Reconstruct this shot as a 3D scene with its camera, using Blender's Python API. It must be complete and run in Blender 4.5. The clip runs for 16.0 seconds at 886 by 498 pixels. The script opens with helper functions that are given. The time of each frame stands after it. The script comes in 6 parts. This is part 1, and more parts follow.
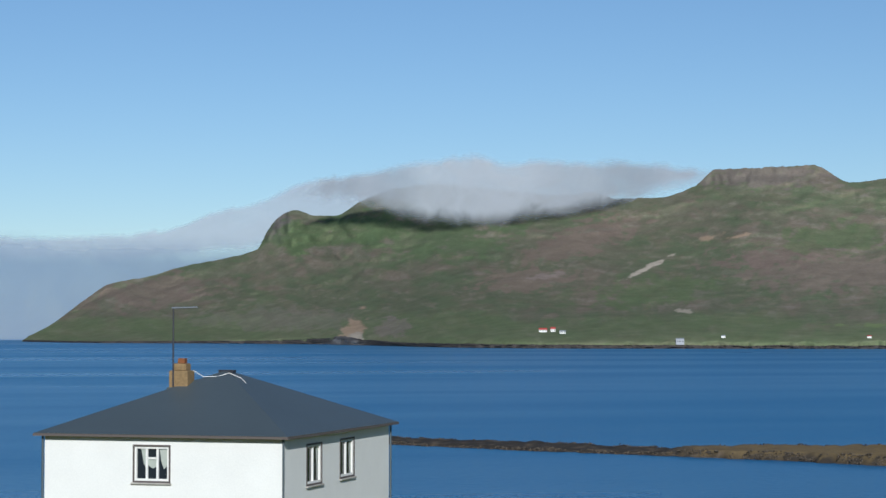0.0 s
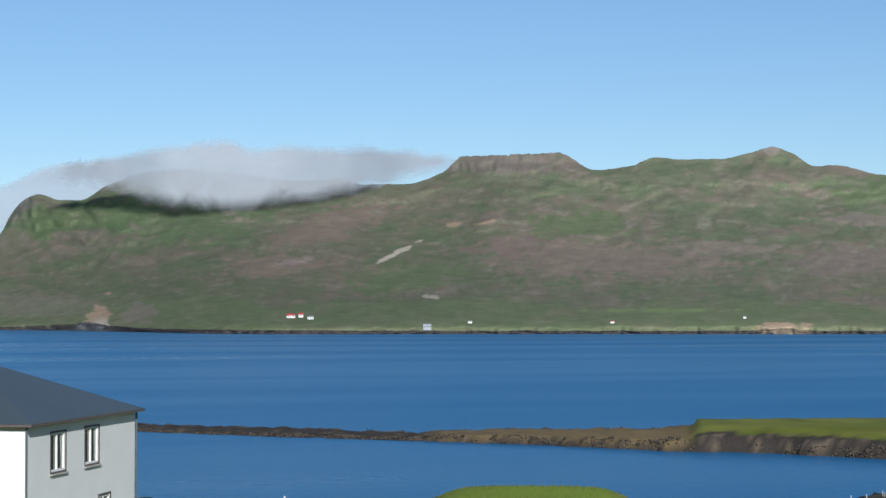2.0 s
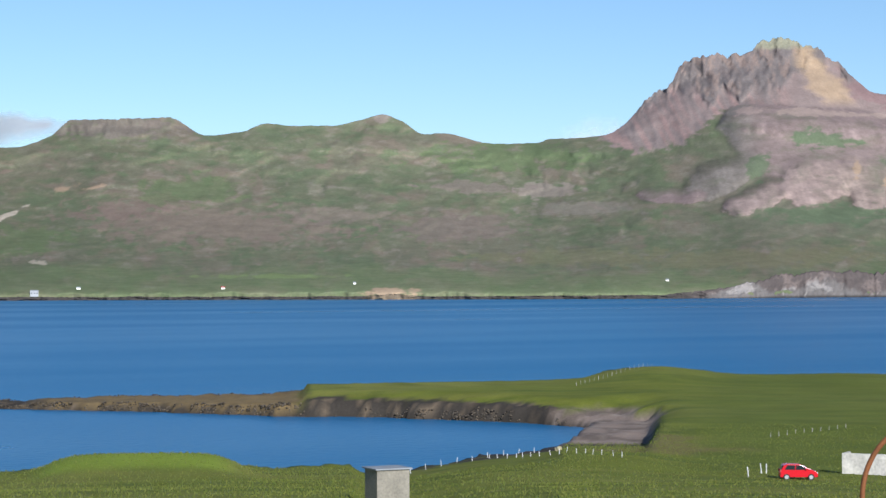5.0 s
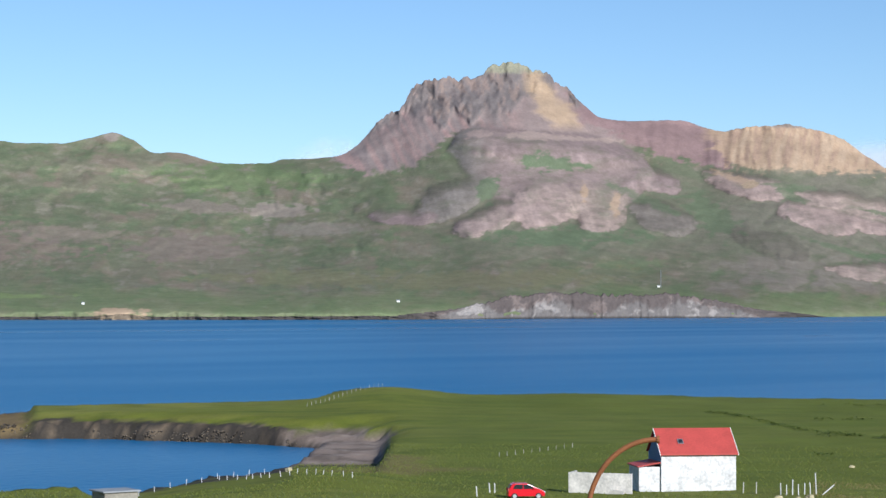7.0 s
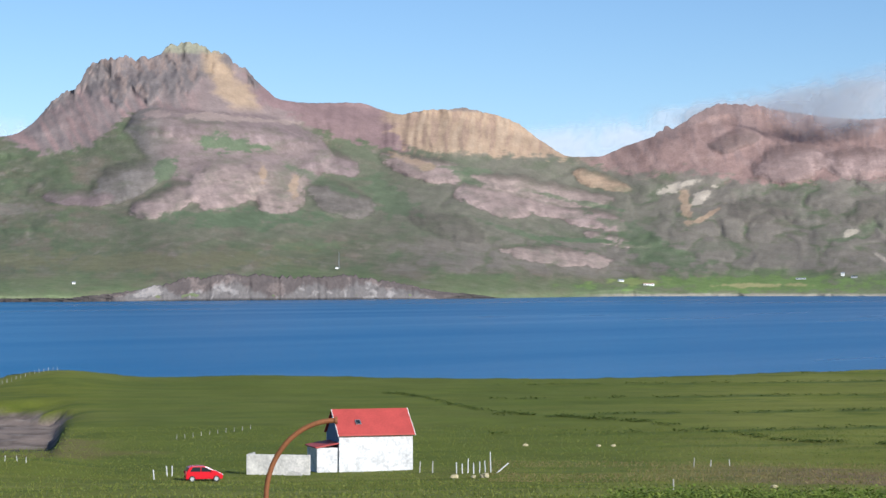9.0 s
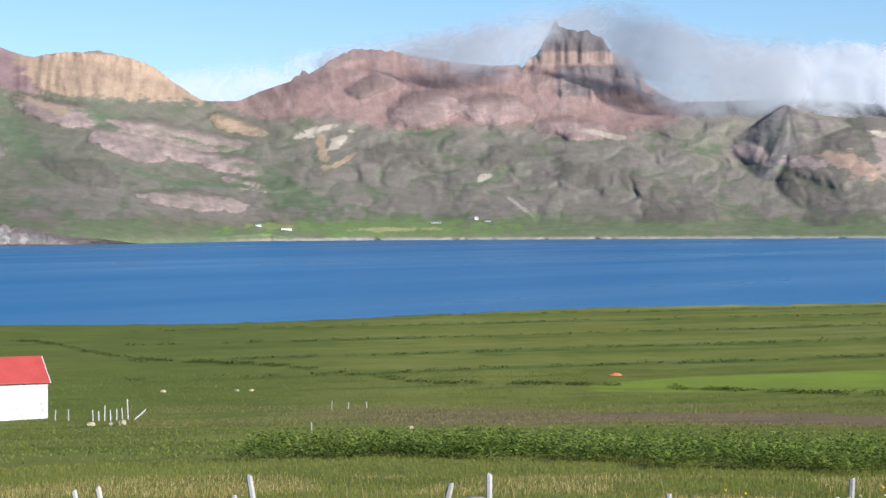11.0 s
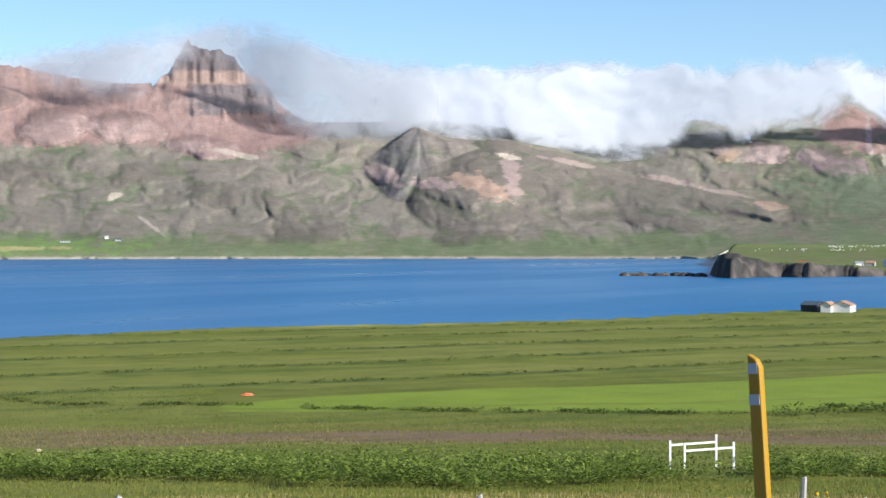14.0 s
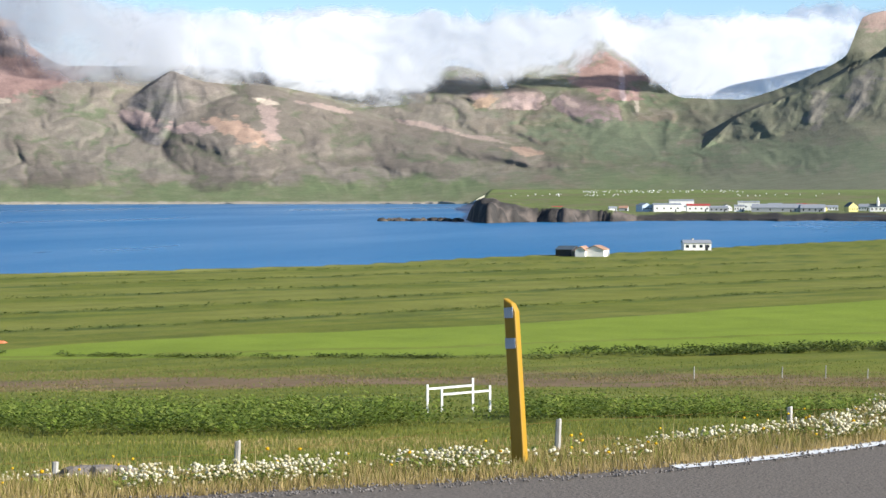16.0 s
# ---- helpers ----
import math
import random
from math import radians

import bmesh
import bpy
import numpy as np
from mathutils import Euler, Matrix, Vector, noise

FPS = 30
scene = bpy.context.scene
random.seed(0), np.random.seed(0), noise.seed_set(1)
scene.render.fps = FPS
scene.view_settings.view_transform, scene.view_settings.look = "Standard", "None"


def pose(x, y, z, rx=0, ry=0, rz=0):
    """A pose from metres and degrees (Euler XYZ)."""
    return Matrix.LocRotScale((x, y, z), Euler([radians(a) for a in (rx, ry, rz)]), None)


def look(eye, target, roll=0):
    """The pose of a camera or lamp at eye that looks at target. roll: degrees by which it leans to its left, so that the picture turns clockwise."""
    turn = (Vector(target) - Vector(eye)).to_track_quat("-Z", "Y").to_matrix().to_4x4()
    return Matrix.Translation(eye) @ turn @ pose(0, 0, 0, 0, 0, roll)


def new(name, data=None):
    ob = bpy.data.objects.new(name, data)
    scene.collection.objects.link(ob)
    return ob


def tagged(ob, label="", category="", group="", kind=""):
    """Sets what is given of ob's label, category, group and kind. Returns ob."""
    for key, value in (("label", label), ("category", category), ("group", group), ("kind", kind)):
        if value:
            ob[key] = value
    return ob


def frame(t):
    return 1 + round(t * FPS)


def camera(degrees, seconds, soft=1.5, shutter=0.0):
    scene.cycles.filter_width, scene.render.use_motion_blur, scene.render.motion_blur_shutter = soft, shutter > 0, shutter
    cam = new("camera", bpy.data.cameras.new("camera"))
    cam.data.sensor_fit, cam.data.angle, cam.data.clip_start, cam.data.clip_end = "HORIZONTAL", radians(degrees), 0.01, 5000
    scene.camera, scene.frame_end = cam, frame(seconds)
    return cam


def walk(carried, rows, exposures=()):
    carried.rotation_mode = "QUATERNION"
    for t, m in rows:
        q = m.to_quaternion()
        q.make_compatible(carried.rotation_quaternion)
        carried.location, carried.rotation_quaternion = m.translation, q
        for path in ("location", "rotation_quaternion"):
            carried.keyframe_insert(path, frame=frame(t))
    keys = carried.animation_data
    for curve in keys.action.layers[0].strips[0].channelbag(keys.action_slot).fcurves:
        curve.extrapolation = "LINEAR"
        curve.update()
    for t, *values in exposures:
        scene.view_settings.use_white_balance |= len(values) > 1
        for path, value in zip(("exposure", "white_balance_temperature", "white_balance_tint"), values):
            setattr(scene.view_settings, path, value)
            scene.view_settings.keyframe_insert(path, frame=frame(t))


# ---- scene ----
cam = camera(23.7, 16.0)
EYE = (0.0, 0.0, 24.0)


def ray(az, el=0.0):
    """Unit vector to a compass bearing and a height angle, in degrees."""
    a, e = radians(az), radians(el)
    return Vector((math.sin(a) * math.cos(e), math.cos(a) * math.cos(e), math.sin(e)))


# seconds, bearing, height angle, roll
PAN = [(0.0, 15.44, 2.16, 0.01), (0.5, 16.82, 2.35, -0.04), (1.0, 18.83, 2.16, -0.04), (1.5, 20.68, 1.87, -0.01),
       (2.0, 22.27, 1.77, -0.05), (2.5, 23.49, 1.51, -0.01), (3.0, 24.99, 1.31, 0.00), (3.5, 26.55, 0.99, 0.02),
       (4.0, 28.76, 0.86, -0.06), (4.2, 29.81, 0.80, -0.11), (6.3, 36.51, 1.82, 0.07), (6.5, 37.36, 1.99, 0.06),
       (7.0, 40.07, 1.39, 0.08), (7.5, 42.74, 1.12, -0.04), (8.0, 43.52, 1.06, -0.07), (8.5, 45.72, 0.52, 0.09),
       (9.0, 48.78, 0.90, 0.01), (9.5, 51.41, 0.50, -0.03), (10.0, 54.44, 0.86, 0.09), (10.2, 55.62, 0.77, 0.03),
       (12.3, 60.88, -1.49, 0.06), (12.5, 61.38, -0.84, 0.15), (13.0, 64.22, -0.47, 0.15), (13.5, 66.35, -0.42, 0.06),
       (14.0, 68.55, -0.11, -0.06), (14.5, 70.32, -0.11, -0.10), (15.0, 71.59, -0.73, -0.14), (15.5, 73.22, -1.60, -0.10),
       (16.0, 75.11, -1.60, -0.07)]
walk(cam, [(t, look(EYE, Vector(EYE) + ray(az, el) * 100, roll)) for t, az, el, roll in PAN],
     exposures=[(0.0, -0.22, 5600, 7), (1.5, -0.04, 5660, 8), (2.5, -0.02, 5690, 8), (3.5, 0.3, 5770, 9), (7.0, 0.33, 5670, 9), (10.0, 0.42, 5720, 10), (12.5, 0.74, 5820, 10), (15.0, 0.76, 6050, 10), (16.0, 0.92, 6170, 10)])

# ---- world and sun ----
SUN_AZ, SUN_EL = 190.0, 25.0
world = bpy.data.worlds.new("sky")
scene.world = world
world.use_nodes = True
wn = world.node_tree
sky = wn.nodes.new("ShaderNodeTexSky")
sky.sky_type, sky.sun_disc = "NISHITA", False
sky.sun_elevation, sky.sun_rotation = radians(SUN_EL), radians(SUN_AZ)
sky.altitude, sky.air_density, sky.dust_density, sky.ozone_density = 1200, 1.0, 0.0, 3.0
wn.nodes["Background"].inputs["Strength"].default_value = 0.085
wn.links.new(sky.outputs[0], wn.nodes["Background"].inputs["Color"])
sun_data = bpy.data.lights.new("sun", "SUN")
sun_data.energy, sun_data.angle, sun_data.color = 5.0, radians(0.53), (1.0, 0.94, 0.85)
sun = new("sun", sun_data)
sun.matrix_world = look(ray(SUN_AZ, SUN_EL) * 500, (0, 0, 0))


# ---- materials ----
def material(name, colour, rough=0.8, metal=0.0, vary=0.12, scale=4.0, bump=0.15, fine=40.0, attr="", spec=0.4, objvary=0.0):
    """A surface with variation at two scales. attr: a colour attribute that gives the base colour."""
    m = bpy.data.materials.new(name)
    m.use_nodes = True
    nt, ln = m.node_tree.nodes, m.node_tree.links
    b = nt["Principled BSDF"]
    b.inputs["Roughness"].default_value, b.inputs["Metallic"].default_value = rough, metal
    b.inputs["Specular IOR Level"].default_value = spec
    geo = nt.new("ShaderNodeNewGeometry")
    n1, n2 = nt.new("ShaderNodeTexNoise"), nt.new("ShaderNodeTexNoise")
    for n, s in ((n1, scale), (n2, fine)):
        n.inputs["Scale"].default_value, n.inputs["Detail"].default_value = s, 5
        ln.new(geo.outputs["Position"], n.inputs["Vector"])
    add = nt.new("ShaderNodeMath")
    add.operation = "ADD"
    ln.new(n1.outputs[0], add.inputs[0])
    ln.new(n2.outputs[0], add.inputs[1])
    mr = nt.new("ShaderNodeMapRange")
    mr.inputs["From Min"].default_value, mr.inputs["From Max"].default_value = 0.6, 1.4
    mr.inputs["To Min"].default_value, mr.inputs["To Max"].default_value = 1 - vary, 1 + vary
    ln.new(add.outputs[0], mr.inputs["Value"])
    mul = nt.new("ShaderNodeVectorMath")
    mul.operation = "SCALE"
    if attr:
        a = nt.new("ShaderNodeAttribute")
        a.attribute_name = attr
        ln.new(a.outputs["Color"], mul.inputs[0])
    else:
        mul.inputs[0].default_value = colour
    last = mr.outputs[0]
    if objvary:
        oi, mm, pr = nt.new("ShaderNodeObjectInfo"), nt.new("ShaderNodeMapRange"), nt.new("ShaderNodeMath")
        mm.inputs["To Min"].default_value, mm.inputs["To Max"].default_value = 1 - objvary, 1 + objvary
        ln.new(oi.outputs["Random"], mm.inputs["Value"])
        pr.operation = "MULTIPLY"
        ln.new(last, pr.inputs[0])
        ln.new(mm.outputs[0], pr.inputs[1])
        last = pr.outputs[0]
    ln.new(last, mul.inputs["Scale"])
    ln.new(mul.outputs[0], b.inputs["Base Color"])
    if bump:
        bp = nt.new("ShaderNodeBump")
        bp.inputs["Strength"].default_value, bp.inputs["Distance"].default_value = bump, 0.5 / fine
        ln.new(n2.outputs[0], bp.inputs["Height"])
        ln.new(bp.outputs[0], b.inputs["Normal"])
    return m


def foliage(name, dark, mid, light, rough=0.8):
    """Leaves and blades: each one a shade of its own between three colours."""
    m = bpy.data.materials.new(name)
    m.use_nodes = True
    nt, ln = m.node_tree.nodes, m.node_tree.links
    b = nt["Principled BSDF"]
    b.inputs["Roughness"].default_value, b.inputs["Specular IOR Level"].default_value = rough, 0.25
    g, r = nt.new("ShaderNodeNewGeometry"), nt.new("ShaderNodeValToRGB")
    r.color_ramp.elements[0].color, r.color_ramp.elements[1].color = (*dark, 1), (*light, 1)
    e = r.color_ramp.elements.new(0.5)
    e.color = (*mid, 1)
    ln.new(g.outputs["Random Per Island"], r.inputs[0])
    ln.new(r.outputs[0], b.inputs["Base Color"])
    tl, mx = nt.new("ShaderNodeBsdfTranslucent"), nt.new("ShaderNodeMixShader")
    ln.new(r.outputs[0], tl.inputs["Color"])
    mx.inputs[0].default_value = 0.3
    ln.new(b.outputs[0], mx.inputs[1])
    ln.new(tl.outputs[0], mx.inputs[2])
    ln.new(mx.outputs[0], nt["Material Output"].inputs["Surface"])
    return m


GRASS = foliage("meadow_grass", (0.105, 0.13, 0.017), (0.17, 0.185, 0.026), (0.28, 0.24, 0.06))
DRY_GRASS = foliage("dry_verge_grass", (0.2, 0.165, 0.045), (0.37, 0.275, 0.1), (0.56, 0.42, 0.2))
HEATH_GRASS = foliage("brownish_meadow_grass", (0.15, 0.125, 0.04), (0.21, 0.165, 0.065), (0.28, 0.22, 0.095))
LUPIN = foliage("leafy_green", (0.085, 0.13, 0.016), (0.165, 0.225, 0.03), (0.26, 0.3, 0.06))
HEDGE = foliage("hedge_green", (0.055, 0.085, 0.016), (0.095, 0.13, 0.024), (0.16, 0.19, 0.04))
TUSSOCK = foliage("tussock_grass", (0.09, 0.12, 0.02), (0.145, 0.17, 0.03), (0.2, 0.2, 0.045))
PETAL = foliage("white_petal", (0.5, 0.44, 0.25), (0.68, 0.62, 0.42), (0.8, 0.75, 0.58))
GOLD = foliage("yellow_petal", (0.60, 0.34, 0.01), (0.75, 0.47, 0.01), (0.8, 0.55, 0.03))
WHITE = material("white_paint", (0.80, 0.775, 0.715), 0.6, vary=0.05, scale=0.8, fine=18)
WHITE_WORN = material("worn_white_paint", (0.60, 0.58, 0.555), 0.85, vary=0.4, scale=0.9, fine=3.5, bump=0.3)
ROOF_GREY = material("grey_roof_sheet", (0.07, 0.088, 0.095), 0.5, vary=0.1, scale=0.5, fine=12)
GUTTER = material("brown_gutter", (0.11, 0.09, 0.08), 0.6)
RED = material("red_roof_paint", (0.40, 0.06, 0.048), 0.6, vary=0.2, scale=0.7, fine=5)
CONCRETE = material("old_concrete", (0.42, 0.39, 0.34), 0.9, vary=0.25, scale=1.2, fine=9, bump=0.4)
PALE_CONCRETE = material("pale_weathered_concrete", (0.56, 0.52, 0.46), 0.9, vary=0.35, scale=0.8, fine=4, bump=0.4)
CHIMNEY = material("ochre_render", (0.25, 0.165, 0.075), 0.9, vary=0.3, scale=2.0, fine=12, bump=0.4)
RUST = material("rusty_steel", (0.25, 0.095, 0.035), 0.75, metal=0.3, vary=0.3, scale=3, fine=25, bump=0.3)
WOOD = material("weathered_wood", (0.40, 0.375, 0.33), 0.9, vary=0.25, scale=3, fine=30, bump=0.4, objvary=0.15)
DARK = material("dark_metal", (0.03, 0.03, 0.035), 0.5, vary=0.1)
STEEL = material("galvanised_steel", (0.5, 0.5, 0.5), 0.4, metal=0.8, vary=0.1)
# bluish shade on the barn's left gable, put into the wall colour
SHADED_GABLE = material("shaded_white_gable", (0.10, 0.17, 0.27), 0.7, vary=0.12)
ASPHALT = material("asphalt", (0.145, 0.125, 0.104), 1.0, vary=0.9, scale=55, fine=150, bump=0.6, spec=0.1)
LINE = material("road_paint", (0.72, 0.72, 0.70), 0.7, vary=0.15, scale=8, fine=60)
LAND = material("far_land", (0, 0, 0), 0.95, vary=0.2, scale=0.035, fine=0.22, bump=0.4, attr="soil", spec=0.05)
MEADOW = material("meadow", (0, 0, 0), 0.95, vary=0.22, scale=0.12, fine=2.2, bump=0.5, attr="soil", spec=0.1)
YELLOW = material("yellow_plastic", (0.36, 0.2, 0.01), 0.45, vary=0.06, scale=5, fine=40, bump=0.05)
REFLECT = material("reflector_film", (0.42, 0.46, 0.52), 0.4, vary=0.05)
CAR_RED = material("red_car_paint", (0.55, 0.01, 0.02), 0.25, vary=0.03, bump=0)
RUBBER = material("black_rubber", (0.02, 0.02, 0.02), 0.8, vary=0.1)
CURTAIN = material("white_curtain", (0.42, 0.44, 0.38), 0.9, vary=0.1)
ROCK = material("lichen_rock", (0.175, 0.15, 0.125), 0.95, vary=0.4, scale=2.5, fine=14, bump=0.7, objvary=0.25)
GLASS = bpy.data.materials.new("window_glass")
GLASS.use_nodes = True
_b = GLASS.node_tree.nodes["Principled BSDF"]
_b.inputs["Base Color"].default_value, _b.inputs["Roughness"].default_value = (0.02, 0.025, 0.03, 1), 0.06

# sea: deep blue water with wind ripples and smooth lanes
SEA = bpy.data.materials.new("sea_water")
SEA.use_nodes = True
nt, ln = SEA.node_tree.nodes, SEA.node_tree.links
_b = nt["Principled BSDF"]
_b.inputs["Base Color"].default_value, _b.inputs["IOR"].default_value = (0.010, 0.128, 0.285, 1), 1.33
_b.inputs["Specular IOR Level"].default_value = 0.22
geo = nt.new("ShaderNodeNewGeometry")
mp = nt.new("ShaderNodeMapping")
mp.inputs["Rotation"].default_value, mp.inputs["Scale"].default_value = (0, 0, radians(35)), (0.0012, 0.006, 1)
ln.new(geo.outputs["Position"], mp.inputs["Vector"])
lanes = nt.new("ShaderNodeTexNoise")
lanes.inputs["Scale"].default_value, lanes.inputs["Detail"].default_value = 1.0, 6
ln.new(mp.outputs[0], lanes.inputs["Vector"])
mr = nt.new("ShaderNodeMapRange")
mr.inputs["From Min"].default_value, mr.inputs["From Max"].default_value = 0.35, 0.65
mr.inputs["To Min"].default_value, mr.inputs["To Max"].default_value = 0.26, 0.38
ln.new(lanes.outputs[0], mr.inputs["Value"])
ln.new(mr.outputs[0], _b.inputs["Roughness"])
waves = nt.new("ShaderNodeTexNoise")
waves.inputs["Scale"].default_value, waves.inputs["Detail"].default_value = 0.5, 6
ln.new(geo.outputs["Position"], waves.inputs["Vector"])
bp = nt.new("ShaderNodeBump")
bp.inputs["Strength"].default_value, bp.inputs["Distance"].default_value = 0.45, 0.6
ln.new(waves.outputs[0], bp.inputs["Height"])
ln.new(bp.outputs[0], _b.inputs["Normal"])

# cloud: white droplets, thinned out by its own density
CLOUD = bpy.data.materials.new("cloud")
CLOUD.use_nodes = True
nt, ln = CLOUD.node_tree.nodes, CLOUD.node_tree.links
nt.remove(nt["Principled BSDF"])
dif, tra, tl = nt.new("ShaderNodeBsdfDiffuse"), nt.new("ShaderNodeBsdfTransparent"), nt.new("ShaderNodeBsdfTranslucent")
for n in (dif, tl):
    n.inputs["Color"].default_value = (0.95, 0.95, 0.96, 1)
body, thin, dens = nt.new("ShaderNodeMixShader"), nt.new("ShaderNodeMixShader"), nt.new("ShaderNodeAttribute")
dens.attribute_name = "droplets"
body.inputs[0].default_value = 0.5
ln.new(dif.outputs[0], body.inputs[1])
ln.new(tl.outputs[0], body.inputs[2])
ln.new(dens.outputs["Fac"], thin.inputs[0])
ln.new(tra.outputs[0], thin.inputs[1])
ln.new(body.outputs[0], thin.inputs[2])
ln.new(thin.outputs[0], nt["Material Output"].inputs["Surface"])


# cloud copy with its weaker light put into a greyer colour
SHADED_CLOUD = CLOUD.copy()
SHADED_CLOUD.name = "shaded_cloud"
for n in SHADED_CLOUD.node_tree.nodes:
    if n.type in ("BSDF_DIFFUSE", "BSDF_TRANSLUCENT"):
        n.inputs["Color"].default_value = (0.66, 0.67, 0.69, 1)
# sea haze, its dimness put into a darker blue-grey
FOG = CLOUD.copy()
FOG.name = "sea_fog"
for n in FOG.node_tree.nodes:
    if n.type in ("BSDF_DIFFUSE", "BSDF_TRANSLUCENT"):
        n.inputs["Color"].default_value = (0.32, 0.41, 0.53, 1)


# ---- noise and mesh tools ----
def lattice(ix, iy, seed):
    h = (ix.astype(np.int64) * 374761393 + iy.astype(np.int64) * 668265263 + seed * 1442695041) & 0xFFFFFFFF
    h = ((h ^ (h >> 13)) * 1274126177) & 0xFFFFFFFF
    return (h ^ (h >> 16)) & 0xFFFF


def grad_noise(x, y, seed=0):
    """Gradient noise of about -1 to 1."""
    x0, y0 = np.floor(x), np.floor(y)
    fx, fy = x - x0, y - y0
    sx, sy = fx * fx * fx * (fx * (fx * 6 - 15) + 10), fy * fy * fy * (fy * (fy * 6 - 15) + 10)
    out = []
    for dx, dy in ((0, 0), (1, 0), (0, 1), (1, 1)):
        a = lattice(x0 + dx, y0 + dy, seed) * (2 * math.pi / 65536)
        out.append(np.cos(a) * (fx - dx) + np.sin(a) * (fy - dy))
    return 1.4 * ((out[0] * (1 - sx) + out[1] * sx) * (1 - sy) + (out[2] * (1 - sx) + out[3] * sx) * sy)


def fbm(x, y, octaves=5, seed=0, gain=0.5):
    total, amp = np.zeros(np.broadcast(x, y).shape), 1.0
    for i in range(octaves):
        total += amp * grad_noise(x, y, seed + i * 7)
        x, y, amp = x * 2.03 + 17.1, y * 2.03 - 9.7, amp * gain
    return total


def ridged(x, y, octaves=4, seed=0, gain=0.5):
    total, amp = np.zeros(np.broadcast(x, y).shape), 1.0
    for i in range(octaves):
        total += amp * (1 - 2 * np.abs(grad_noise(x, y, seed + i * 5)))
        x, y, amp = x * 2.1 + 3.3, y * 2.1 - 6.1, amp * gain
    return total


def step(a, b, x):
    t = np.clip((x - a) / (b - a), 0, 1)
    return t * t * (3 - 2 * t)


def mix(a, b, f):
    return a + (b - a) * f


def tint(base, colour, f):
    return base + (np.array(colour) - base) * f[..., None]


def spline(x, table):
    """Smooth curve through (x, value) pairs."""
    t = np.array(table, dtype=float)
    px, py = t[:, 0], t[:, 1]
    h = np.diff(px)
    sl = np.diff(py) / h
    m = np.zeros(len(px))
    same = sl[:-1] * sl[1:] > 0
    m[1:-1] = np.where(same, 2 * sl[:-1] * sl[1:] / np.where(same, sl[:-1] + sl[1:], 1), 0)
    m[0], m[-1] = 0, 0
    xc = np.clip(x, px[0], px[-1])
    i = np.clip(np.searchsorted(px, xc, side="right") - 1, 0, len(h) - 1)
    q = (xc - px[i]) / h[i]
    q2, q3 = q * q, q * q * q
    return py[i] * (2 * q3 - 3 * q2 + 1) + py[i + 1] * (3 * q2 - 2 * q3) + h[i] * (m[i] * (q3 - 2 * q2 + q) + m[i + 1] * (q3 - q2))


def grid_mesh(name, x, y, z, mat, attrs=(), wrap=False):
    """A sheet from 2D arrays of places, with colour or number attributes."""
    rows, cols = x.shape
    me = bpy.data.meshes.new(name)
    me.vertices.add(rows * cols)
    me.vertices.foreach_set("co", np.stack([x, y, z], -1).astype(np.float32).ravel())
    i = np.arange(rows * cols).reshape(rows, cols)
    q = np.stack([i[:-1, :-1], i[:-1, 1:], i[1:, 1:], i[1:, :-1]], -1).reshape(-1, 4)
    me.loops.add(q.size)
    me.loops.foreach_set("vertex_index", q.ravel().astype(np.int32))
    me.polygons.add(len(q))
    me.polygons.foreach_set("loop_start", np.arange(0, q.size, 4, dtype=np.int32))
    me.polygons.foreach_set("use_smooth", np.ones(len(q), dtype=bool))
    for key, val in attrs:
        if val.ndim == 3:
            a = me.attributes.new(key, "FLOAT_COLOR", "POINT")
            full = np.concatenate([val, np.ones((*val.shape[:2], 1))], -1)
            a.data.foreach_set("color", full.astype(np.float32).ravel())
        else:
            a = me.attributes.new(key, "FLOAT", "POINT")
            a.data.foreach_set("value", val.astype(np.float32).ravel())
    me.materials.append(mat)
    me.update(calc_edges=True)
    me.validate()
    return new(name, me)


def part(name, bm, mat, parent=None, label=""):
    """Links a bmesh as one mesh object under a thing or a part."""
    me = bpy.data.meshes.new(name)
    bmesh.ops.recalc_face_normals(bm, faces=bm.faces)
    bm.to_mesh(me)
    bm.free()
    me.materials.append(mat)
    ob = new(name, me)
    ob.parent = parent
    return tagged(ob, label)


def thing(name, m, label, category, group="", kind=""):
    ob = new(name)
    ob.matrix_world = m
    ob.empty_display_size = 0.3
    return tagged(ob, label, category, group, kind)


def box(x0, x1, y0, y1, z0, z1, bevel=0.0, bm=None):
    b = bmesh.new()
    bmesh.ops.create_cube(b, size=1)
    bmesh.ops.scale(b, vec=(x1 - x0, y1 - y0, z1 - z0), verts=b.verts)
    bmesh.ops.translate(b, vec=((x0 + x1) / 2, (y0 + y1) / 2, (z0 + z1) / 2), verts=b.verts)
    if bevel:
        bmesh.ops.bevel(b, geom=b.edges[:], offset=bevel, segments=2, affect="EDGES", profile=0.5)
    return join(bm, b)


def join(bm, b):
    if bm is None:
        return b
    me = bpy.data.meshes.new("tmp")
    b.to_mesh(me)
    b.free()
    bm.from_mesh(me)
    bpy.data.meshes.remove(me)
    return bm


